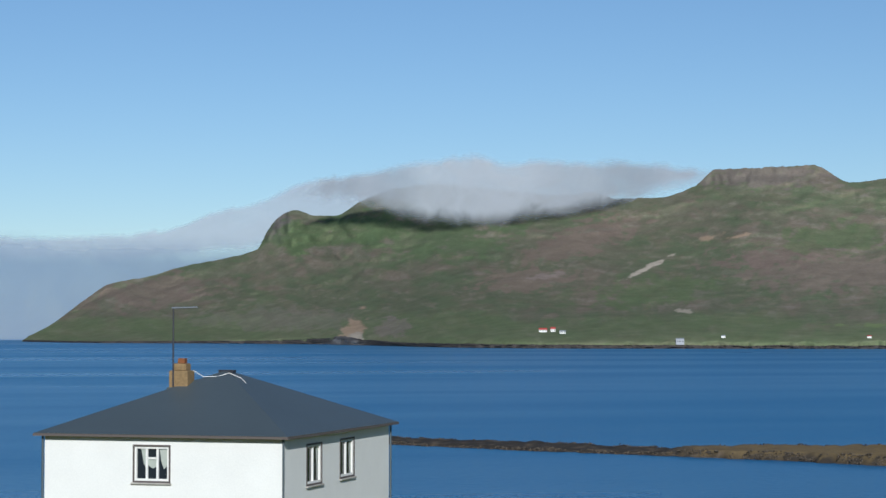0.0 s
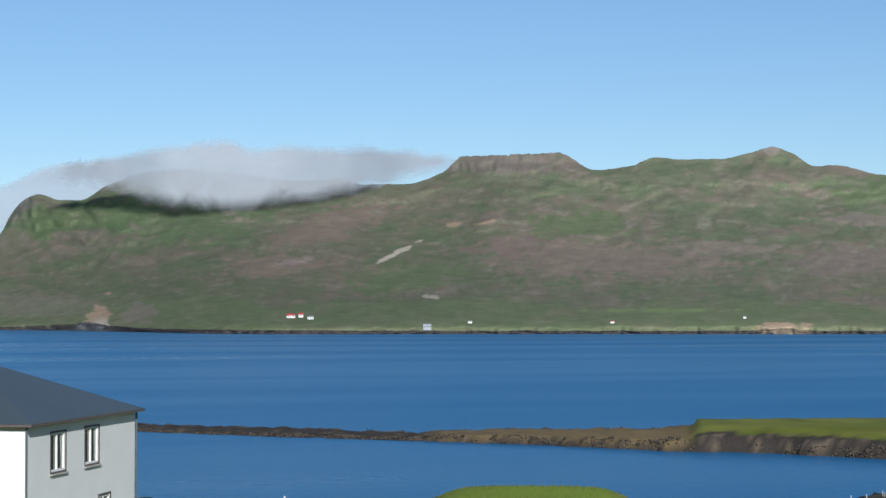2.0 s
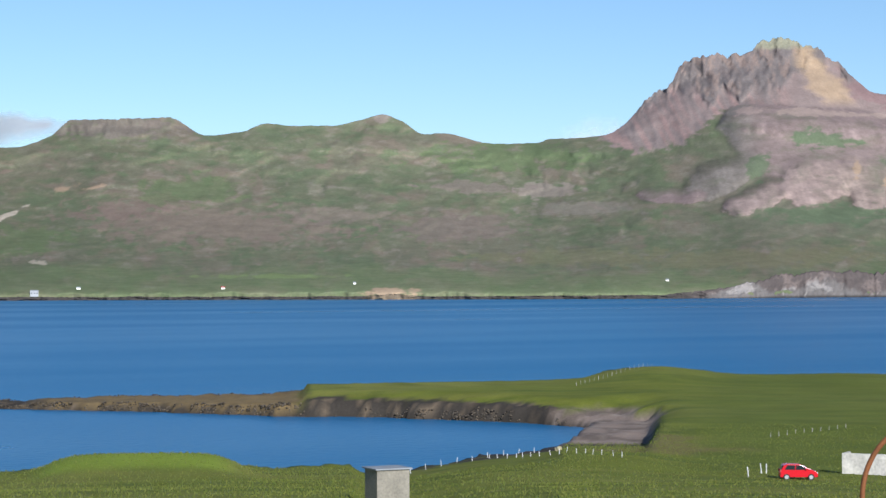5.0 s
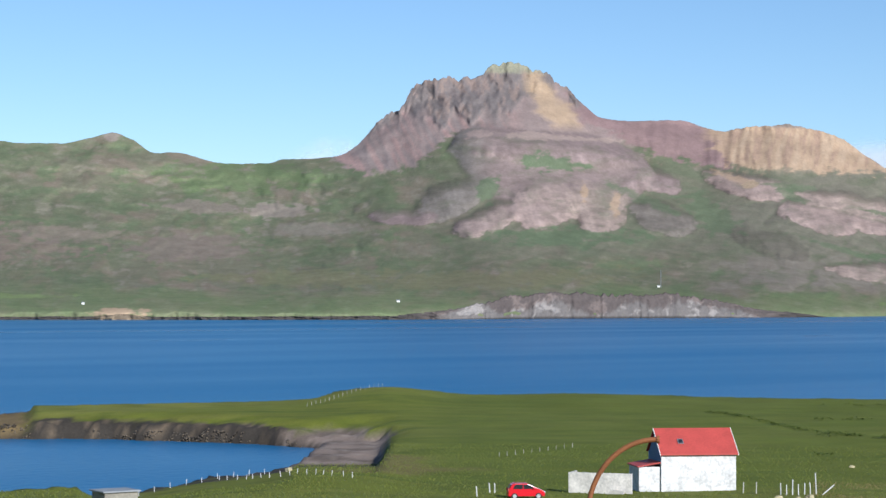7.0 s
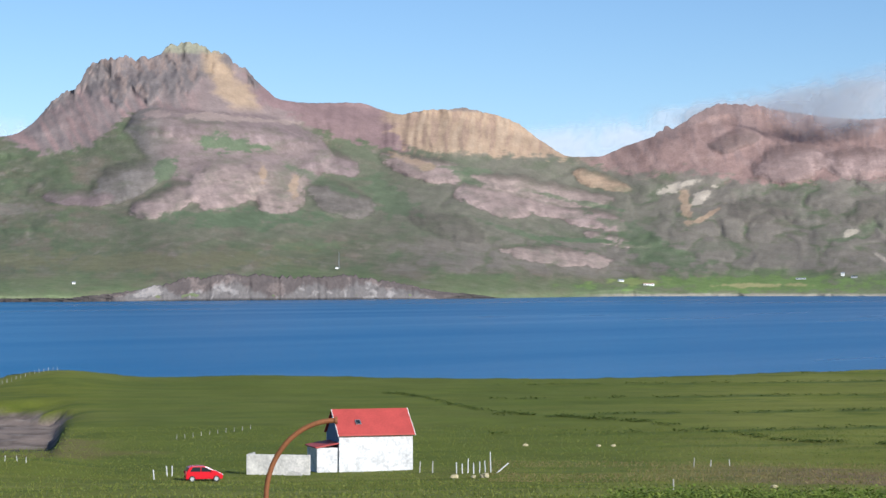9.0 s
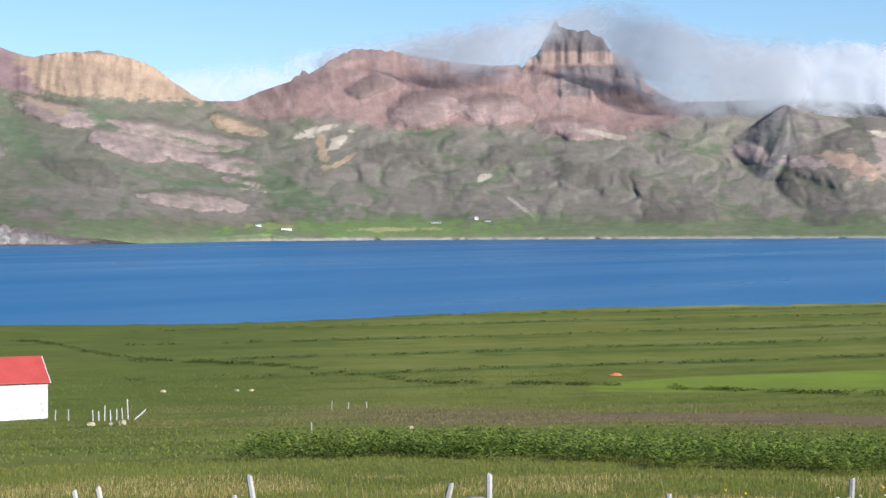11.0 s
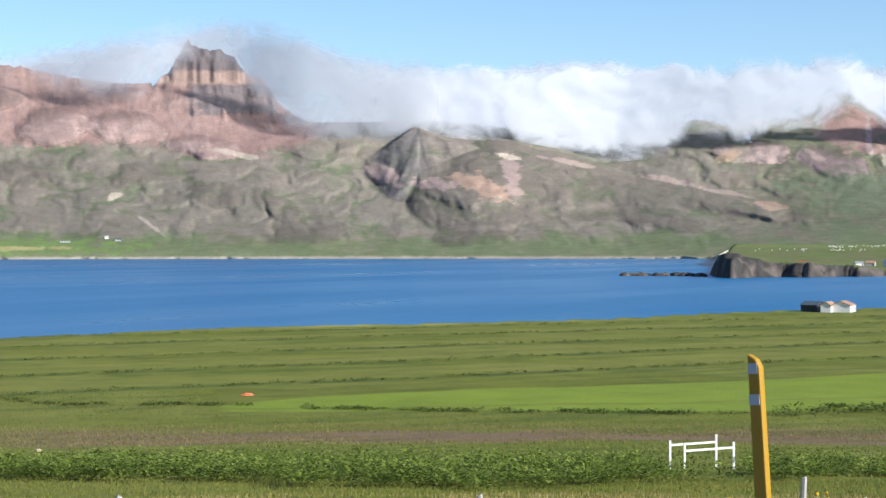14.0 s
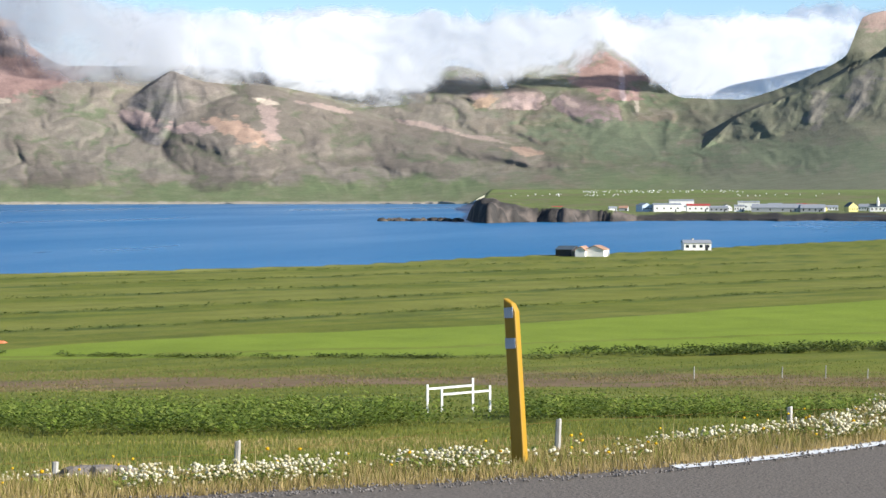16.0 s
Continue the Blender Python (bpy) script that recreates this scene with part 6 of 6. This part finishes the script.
# ---- plants ----
def blades(name, az, d, height, width, mat, label, seed, lift=0.0, spread=0.35, zs=None):
    """Grass as one mesh: each blade a bent, tapered strip."""
    g = np.random.default_rng(seed)
    n = len(az)
    x, y = d * np.sin(np.radians(az)), d * np.cos(np.radians(az))
    z = near_land(az[None, :], d[None, :])[0][0] if zs is None else zs
    a = g.uniform(0, 2 * np.pi, n)
    h = height * g.uniform(0.55, 1.25, n)
    w = width * g.uniform(0.7, 1.3, n) / 2
    lx, ly = np.cos(a) * h * spread * g.uniform(0.2, 1, n), np.sin(a) * h * spread * g.uniform(0.2, 1, n)
    side = np.radians(az) + g.uniform(-0.9, 0.9, n)
    cx, cy = np.cos(side) * w, -np.sin(side) * w
    v = np.zeros((n, 5, 3))
    v[:, 0] = np.stack([x - cx, y - cy, z - 0.04], -1)
    v[:, 1] = np.stack([x + cx, y + cy, z - 0.04], -1)
    v[:, 2] = np.stack([x + cx * 0.7 + lx * 0.4, y + cy * 0.7 + ly * 0.4, z + h * 0.6], -1)
    v[:, 3] = np.stack([x - cx * 0.7 + lx * 0.4, y - cy * 0.7 + ly * 0.4, z + h * 0.6], -1)
    v[:, 4] = np.stack([x + lx, y + ly, z + h], -1)
    base = np.arange(n)[:, None] * 5
    tris = np.concatenate([base + np.array([[0, 1, 2]]), base + np.array([[0, 2, 3]]), base + np.array([[3, 2, 4]])], 0)
    me = bpy.data.meshes.new(name)
    me.vertices.add(n * 5)
    me.vertices.foreach_set("co", v.astype(np.float32).ravel())
    me.loops.add(tris.size)
    me.loops.foreach_set("vertex_index", tris.ravel().astype(np.int32))
    me.polygons.add(len(tris))
    me.polygons.foreach_set("loop_start", np.arange(0, tris.size, 3, dtype=np.int32))
    me.materials.append(mat)
    me.update(calc_edges=True)
    return tagged(new(name, me), label, "grass", kind="stuff")


def polar_scatter(n, a0, a1, d0, d1, seed):
    g = np.random.default_rng(seed)
    return g.uniform(a0, a1, n), np.sqrt(g.uniform(d0 * d0, d1 * d1, n))


def keep(az, d, scale, low, seed):
    x, y = d * np.sin(np.radians(az)), d * np.cos(np.radians(az))
    return fbm(x / scale, y / scale, 4, seed) > low


# long grass of the slope below the road
a, d = polar_scatter(90000, 46, 90, 16, 98, 1)
blades("slope_grass", a, d, 0.13, 0.02, GRASS, "long green grass on the slope", 2)
a, d = polar_scatter(80000, 46, 90, 16, 84, 3)
m = keep(a, d, 9, -0.05, 61)
blades("dry_grass", a[m], d[m], 0.17, 0.014, DRY_GRASS, "straw-coloured seeding grass on the slope", 4)
# reddish heath band and rough meadow further down
a, d = polar_scatter(30000, 50, 92, 192, 238, 5)
m = keep(a, d, 30, -0.45, 63)
blades("heath_grass", a[m], d[m], 0.16, 0.06, HEATH_GRASS, "reddish brown grass band across the meadow", 6)
a, d = polar_scatter(60000, 36, 92, 100, 300, 7)
g = np.random.default_rng(77)
m = ~((a > 52) & (d > 190) & (d < 238) & (g.random(len(a)) < 0.6))
a, d = a[m], d[m]
m = ~((d > 254) & (a > 62.5))
a, d = a[m], d[m]
blades("meadow_grass", a, d, 0.13, 0.10, TUSSOCK, "rough green meadow grass", 8)
a, d = polar_scatter(24000, 10, 37, 90, 222, 17)
blades("meadow_grass", a, d, 0.15, 0.08, TUSSOCK, "rough green meadow grass above the lagoon", 18)


def leaf_clumps(name, az, d, size, height, per, mat, label, seed, leaf=0.34):
    """Leafy growth: leaf blades fanned round many centres."""
    g = np.random.default_rng(seed)
    n = len(az)
    aa = np.repeat(az, per)
    dd = np.repeat(d, per)
    z = np.repeat(near_land(az[None, :], d[None, :])[0][0], per)
    tall = np.repeat(height * g.uniform(0.6, 1.2, n), per)
    k = n * per
    r, th = size * np.sqrt(g.uniform(0, 1, k)), g.uniform(0, 2 * np.pi, k)
    x = dd * np.sin(np.radians(aa)) + r * np.cos(th)
    y = dd * np.cos(np.radians(aa)) + r * np.sin(th)
    zz = z + tall * g.uniform(0.15, 1.0, k) * np.sqrt(np.clip(1 - (r / size) ** 2 * 0.7, 0.1, 1))
    L = leaf * size * g.uniform(0.6, 1.3, k)
    up = g.uniform(-0.2, 0.9, k)
    v = np.zeros((k, 4, 3))
    ox, oy = np.cos(th), np.sin(th)
    sx, sy = -oy * 0.42, ox * 0.42
    v[:, 0] = np.stack([x, y, zz], -1)
    v[:, 1] = np.stack([x + (ox * 0.5 + sx) * L, y + (oy * 0.5 + sy) * L, zz + up * L * 0.6], -1)
    v[:, 2] = np.stack([x + ox * L, y + oy * L, zz + up * L * 0.7], -1)
    v[:, 3] = np.stack([x + (ox * 0.5 - sx) * L, y + (oy * 0.5 - sy) * L, zz + up * L * 0.6], -1)
    f = np.arange(k * 4, dtype=np.int32)
    me = bpy.data.meshes.new(name)
    me.vertices.add(k * 4)
    me.vertices.foreach_set("co", v.astype(np.float32).ravel())
    me.loops.add(k * 4)
    me.loops.foreach_set("vertex_index", f)
    me.polygons.add(k)
    me.polygons.foreach_set("loop_start", np.arange(0, k * 4, 4, dtype=np.int32))
    me.materials.append(mat)
    me.update(calc_edges=True)
    return tagged(new(name, me), label, "plants", kind="stuff")


# leafy belt across the slope
a, d = polar_scatter(5200, 46, 92, 78, 132, 11)
g = np.random.default_rng(12)
edge = 4 * grad_noise(a * 0.7, a * 0 + 2.2, 5)
lower = spline(a, [(46, 97), (60, 94), (68, 89), (72, 90), (74, 95), (78, 98), (80, 104), (92, 100)])
upper = spline(a, [(46, 121), (60, 120), (72, 113), (75, 110), (80, 118), (92, 120)])
m = (a > 53.5 + 2.5 * grad_noise(d * 0.2, d * 0 + 1.1, 6)) & (d > lower + edge) & (d < upper + edge) & keep(a, d, 5, -0.4, 65) & ~((a > 74.3) & (a < 76.8) & (d > 99))
leaf_clumps("leafy_belt", a[m], d[m], 0.85, 1.15, 64, LUPIN, "dense leafy green plants in a belt", 13, 0.22)
# tussocks along the field ditches
aa, dd = [], []
for q, step_m in ((276, 2.0), (312, 2.2), (350, 2.4), (392, 2.6), (430, 3.0)):
    for t in np.arange(-40, 420, step_m):
        if g.random() < 0.25:
            continue
        x, y = 0.6 * q + 0.8 * t + g.uniform(-1, 1), 0.8 * q - 0.6 * t + g.uniform(-1.3, 1.3)
        az, dist = math.degrees(math.atan2(x, y)), math.hypot(x, y)
        if 50 < az < 92 and spline(az, [(62, 265), (63.1, 278), (76.9, 325), (87.1, 393), (97, 465)]).item() < dist < spline(az, SPIT_OUT).item() - 12:
            aa.append(az), dd.append(dist)
leaf_clumps("ditch_tussocks", np.array(aa), np.array(dd), 1.0, 0.5, 26, HEDGE, "rough tussocks along the field ditches", 14)
a = 77 + 16 * g.uniform(0, 1, 420) ** 0.6
d = spline(a, [(76, 257), (79.8, 261), (87, 276), (93, 288)]) + g.uniform(-6, 6, 420)
leaf_clumps("hedge_bushes", a, d, 1.1, 0.85, 36, HEDGE, "row of dark rounded bushes along a field", 16)
# bushy ditch that winds across the meadow
t = np.repeat(np.linspace(0, 1, 330), 2)
a = mix(47.2, 78, t) + g.uniform(-0.1, 0.1, len(t))
d = spline(a, [(47.2, 378), (49, 350), (50.2, 330), (54.3, 309), (58.5, 274), (65, 264), (67.4, 258), (75, 254), (78, 252)]) + g.uniform(-2.2, 2.2, len(t))
m = keep(a, d, 6, -0.1, 67)
leaf_clumps("ditch_bushes", a[m], d[m], 0.8, 0.4, 22, HEDGE, "low dark bushes along a winding ditch", 15)
# road verge: straw, clover and hawkweed
g = np.random.default_rng(21)


def verge(n, s0, s1, o0, o1):
    s, o = g.uniform(s0, s1, n), 11.5 + o0 + (o1 - o0) * g.uniform(0, 1, n) ** 1.4
    o = o + curve(s)
    x, y = ROAD.x * o + ALONG.x * s, ROAD.y * o + ALONG.y * s
    return np.degrees(np.arctan2(x, y)), np.hypot(x, y)


a, d = verge(90000, -1, 11, -0.1, 2.6)
blades("verge_grass", a, d, 0.12, 0.0045, DRY_GRASS, "dry grass along the road edge", 22)
a, d = verge(24000, -1, 11, 0.05, 3.0)
blades("verge_grass", a, d, 0.13, 0.006, GRASS, "green grass along the road edge", 23)
a, d = verge(1500, -9, 12, 0.5, 3.2)
m = keep(a, d, 1.5, 0.0, 71)
blades("seed_stalks", a[m], d[m], 0.27, 0.0045, DRY_GRASS, "tall straw-coloured seed stalks", 24, spread=0.2)


def flower_heads(name, az, d, up, r, mat, label, seed):
    gg = np.random.default_rng(seed)
    b = bmesh.new()
    bmesh.ops.create_icosphere(b, subdivisions=1, radius=1)
    bv = np.array([v.co[:] for v in b.verts])
    bf = np.array([[v.index for v in f.verts] for f in b.faces])
    b.free()
    n = len(az)
    c = np.stack([d * np.sin(np.radians(az)), d * np.cos(np.radians(az)), near_land(az[None, :], d[None, :])[0][0] + up * gg.uniform(0.5, 1.2, n)], -1)
    rad = r * gg.uniform(0.7, 1.25, n)
    v = (c[:, None, :] + bv[None] * rad[:, None, None] * np.array([1, 1, 0.8]) * (1 + 0.2 * gg.uniform(-1, 1, (n, len(bv), 1)))).reshape(-1, 3)
    f = (np.arange(n)[:, None, None] * len(bv) + bf[None]).reshape(-1, 3)
    me = bpy.data.meshes.new(name)
    me.vertices.add(len(v))
    me.vertices.foreach_set("co", v.astype(np.float32).ravel())
    me.loops.add(f.size)
    me.loops.foreach_set("vertex_index", f.ravel().astype(np.int32))
    me.polygons.add(len(f))
    me.polygons.foreach_set("loop_start", np.arange(0, f.size, 3, dtype=np.int32))
    me.materials.append(mat)
    me.update(calc_edges=True)
    return tagged(new(name, me), label, "flowers", kind="stuff")


a, d = verge(11000, -2, 11, 0.15, 2.1)
patch = np.maximum(step(64, 67, a) * step(72.6, 71.0, a), np.maximum(step(73, 74, a) * step(77, 76, a) * 0.6, step(79.5, 82, a)))
m = keep(a, d, 1.1, 0.0, 73) & (a > 63) & (g.random(len(a)) < 0.12 + 0.88 * patch)
flower_heads("clover_flowers", a[m], d[m], 0.15, 0.0125, PETAL, "white clover heads in patches along the verge", 25)
leaf_clumps("clover_leaves", a[m], d[m], 0.1, 0.13, 12, LUPIN, "green clover leaves along the verge", 26)
a, d = verge(170, -6, 12, 0.3, 2.0)
m = keep(a, d, 1.5, -0.15, 75) & (a > 63)
flower_heads("hawkweed_flowers", a[m], d[m], 0.2, 0.012, GOLD, "yellow hawkweed flowers along the verge", 27)
blades("hawkweed_stems", a[m], d[m], 0.22, 0.006, LUPIN, "thin green flower stems", 28, spread=0.05)
a, d = polar_scatter(260, 62, 66, 52, 60, 29)
flower_heads("cotton_grass", a, d, 0.3, 0.035, PETAL, "tufts of white cotton grass", 30)
# boulders along the lagoon bank and the reef
g2 = np.random.default_rng(41)
ra = g2.uniform(13.5, 38.5, 6000)
rd = np.where(g2.random(6000) < 0.72, spline(ra, SPIT_IN) - 1.5 + g2.uniform(0, 1, 6000) * np.where(ra < 29, 3.5, 2.4), spline(ra, SPIT_OUT) - g2.uniform(-1, 3, 6000))
SHORE_ROCK = foliage("dark_shore_rock", (0.05, 0.042, 0.036), (0.11, 0.09, 0.07), (0.21, 0.165, 0.115), 0.95)
m = (ra < 36.6) & keep(ra, rd, 8, -0.25, 81)
o = flower_heads("shore_rocks", ra[m], rd[m], 0.04, 0.17, SHORE_ROCK, "dark weathered rocks along the lagoon shore", 42)
o["category"] = "rocks"
# skerries off the headland
sa = np.concatenate([g2.uniform(73.3, 75.3, 60), g2.uniform(75.3, 75.7, 14)])
sd = 1640 + g2.uniform(-12, 12, 74) - 30 * (sa > 75.3)
b = bmesh.new()
for az, dist in zip(sa, sd):
    size = g2.uniform(1.2, 3.6)
    m4 = Matrix.Translation(ray(az) * dist) @ Matrix.Diagonal((size * 1.6, size, size * 0.8, 1))
    r0 = len(b.verts)
    bmesh.ops.create_icosphere(b, subdivisions=2, radius=1, matrix=m4)
b.verts.ensure_lookup_table()
for v in b.verts:
    v.co.z += 0.7 * noise.noise(v.co * 0.6)
tagged(part("skerries", b, SHORE_ROCK), "dark low skerries off the headland", "rocks", kind="stuff")
# loose gravel at the asphalt edge
a, d = verge(7000, -2, 11, -0.3, 0.35)
GRAVEL = material("gravel", (0.16, 0.145, 0.13), 0.95, vary=0.4, scale=6, fine=60)
o = flower_heads("gravel", a, d, 0.065, 0.008, GRAVEL, "loose grey gravel along the asphalt edge", 31)
o["category"] = "gravel"


# ---- clouds ----
def cloud_bank(a0, a1, at, seed, low, high, dense=1.0, relief=60.0, base_soft=0.7, top_soft=0.25, rag=0.3, mat=None, label="soft white cloud lying on the mountain ridges", layers=1, patchy=1.0):
    """A bank of cloud between two height angles: billows in the round, ragged and thin towards its edges."""
    bank = thing("cloud_bank", pose(*(ray((a0 + a1) / 2) * 4000), 0, 0, 0), label, "cloud", "clouds", "stuff")
    e0, e1 = min(v for _, v in low) - 1.0, max(v for _, v in high) + 0.7
    A, E = np.meshgrid(np.arange(a0, a1, 0.06), np.arange(e0, e1, 0.055))
    ends = step(a0, a0 + 1.2, A) * step(a1, a1 - 1.2, A) * step(e0, e0 + 0.3, E) * step(e1, e1 - 0.3, E)
    for k in range(layers):
        wx, wy = fbm(A * 0.5, E * 0.6, 3, seed + 3 + 11 * k), fbm(A * 0.5 + 9, E * 0.6, 3, seed + 4 + 11 * k)
        heap = np.zeros(A.shape)
        for i, (freq, amp) in enumerate(((0.3, 1.0), (0.75, 0.45), (1.7, 0.14))):
            heap += amp * grad_noise(A * freq + 0.5 * wx, E * freq * 1.3 + 0.5 * wy, seed + 20 + i + 11 * k)
        frayed = fbm(A * 1.1 + wx, E * 1.5 + wy, 5, seed + 40 + k, 0.55)
        under = (E - spline(A, low)) / base_soft + 0.9 * rag * frayed / base_soft
        over = (spline(A, high) - E) / (1.5 * top_soft) + rag * (0.7 * heap + 0.45 * frayed) / top_soft
        den = step(-0.5, 0.6, under) * step(-0.5, 0.6, over) * ends * dense * np.clip(0.96 + patchy * (0.35 * frayed + 0.3 * heap - 0.03), 0.35, 1)
        d = spline(A, at) + 22 * k - 0.11 * relief * heap
        ca = np.cos(np.radians(E))
        o = grid_mesh("layer", d * np.sin(np.radians(A)) * ca, d * np.cos(np.radians(A)) * ca, 24 + d * np.sin(np.radians(E)), mat or CLOUD, [("droplets", den)])
        o.parent = bank
        o.matrix_parent_inverse = bank.matrix_world.inverted()


# on the cape, and the fog bank over the open sea behind it
cloud_bank(11, 25, [(11, 3960), (13.4, 3850), (15, 3790), (17.5, 3800), (19.5, 3890), (21.5, 4080), (25, 4250)], 100, [(11, 3.5), (12.6, 3.6), (13.5, 3.4), (15, 3.05), (16.3, 2.95), (18, 3.1), (19.1, 3.3), (20.6, 3.5), (22, 3.9), (25, 4.5)], [(11, 3.65), (12.2, 4.0), (13.5, 4.25), (15, 4.55), (16.1, 4.68), (17.5, 4.5), (19, 4.52), (20.9, 4.45), (22.2, 4.25), (23, 4.1), (25, 3.9)], 0.97, 20, 0.5, 0.2, 0.12, SHADED_CLOUD, patchy=0.25)
cloud_bank(-6, 14.6, [(-6, 4720), (14.6, 4560)], 140, [(-6, 1.8), (6, 1.8), (10, 2.2), (14.6, 2.8)], [(-6, 2.35), (4, 2.4), (7, 2.5), (8.4, 2.75), (9.6, 3.25), (11, 3.65), (12.2, 4.0), (14.6, 4.1)], 0.8, 20, 0.35, 0.12, 0.1, SHADED_CLOUD, label="grey fog bank over the open sea", patchy=0.2)
cloud_bank(-8, 14, [(-8, 4600), (14, 4440)], 150, [(-8, -1.2), (14, -1.2)], [(-8, 2.2), (14, 2.2)], 0.92, 4, 0.5, 0.6, 0.1, FOG, label="blue-grey haze over the open sea", patchy=0.1)
# round the rock tower
cloud_bank(54, 69, [(54, 4950), (69, 4950)], 180, [(54, 4.3), (58, 4.0), (62, 3.6), (66, 2.6), (69, 2.6)], [(54, 4.6), (57, 4.9), (58.5, 5.1), (60, 5.45), (61.5, 5.7), (62.9, 5.85), (64, 5.75), (65.1, 5.35), (66, 5.05), (67.4, 4.75), (69, 4.7)], 0.9, 24, 0.6, 0.4, 0.16, SHADED_CLOUD)
cloud_bank(56.4, 69, [(56.4, 4620), (60, 4560), (62, 4600), (65, 4540), (69, 4560)], 200, [(56.4, 5.0), (58, 4.35), (59.2, 4.1), (60.3, 4.15), (61.1, 4.75), (62.0, 5.35), (62.9, 4.9), (63.6, 4.0), (64.4, 3.25), (65.3, 2.95), (66.5, 2.95), (69, 3.2)], [(56.4, 4.6), (58, 4.9), (60, 5.3), (61.5, 5.6), (62.9, 5.75), (64, 5.6), (65.1, 5.2), (66, 4.95), (69, 4.6)], 0.72, 14, 0.8, 0.6, 0.2, SHADED_CLOUD, label="thin mist drifting round a rock tower")
# main bank over the head of the fjord
cloud_bank(65.5, 92, [(65.5, 5000), (92, 4960)], 220, [(65.5, 1.6), (92, 1.6)], [(65.5, 4.9), (67.4, 4.7), (69, 4.72), (71.5, 4.82), (74.7, 4.82), (76, 4.7), (76.8, 4.6), (79, 4.8), (81.2, 4.6), (83.8, 4.55), (84.9, 4.75), (86.1, 4.8), (92, 4.8)], 1.0, 60, 0.5, 0.16, 0.16, patchy=0.3)
cloud_bank(66.3, 90, [(66.3, 4580), (70, 4590), (74, 4640), (75.5, 4640), (79, 4670), (80.3, 4700), (82.2, 4740), (84, 4800), (87, 4900), (90, 4940)], 260, [(66.3, 3.2), (68, 3.05), (70, 2.9), (72, 2.6), (73, 2.4), (74.5, 2.55), (75.3, 3.3), (76.0, 3.1), (76.7, 2.95), (77.5, 3.2), (78.4, 3.2), (79.0, 3.5), (79.5, 3.75), (80.2, 3.4), (80.9, 2.9), (81.5, 2.55), (82.3, 2.45), (83.2, 2.5), (84.5, 2.85), (85.5, 3.3), (86.2, 3.9), (90, 4.4)],
           [(66.3, 4.2), (69, 4.6), (74.4, 4.7), (76.6, 4.6), (79, 4.7), (83, 4.5), (85, 4.7), (85.9, 4.6), (86.4, 4.1), (90, 4.1)], 1.0, 46, 0.6, 0.3, 0.28, patchy=0.35)
# far wisps
cloud_bank(48.5, 59, [(48.5, 4900), (59, 4980)], 340, [(48.5, 2.8), (59, 2.8)], [(48.5, 3.6), (50, 3.9), (51.5, 3.95), (53, 4.15), (55, 4.5), (57, 4.7), (59, 4.7)], 0.8, 18, 0.4, 0.4, 0.2)
cloud_bank(35.3, 39.2, [(35.3, 4800), (39.2, 4850)], 360, [(35.3, 3.4), (39.2, 3.4)], [(35.3, 3.6), (37.1, 4.2), (38, 4.0), (39.2, 3.7)], 0.55, 10, 0.4, 0.4, 0.15)
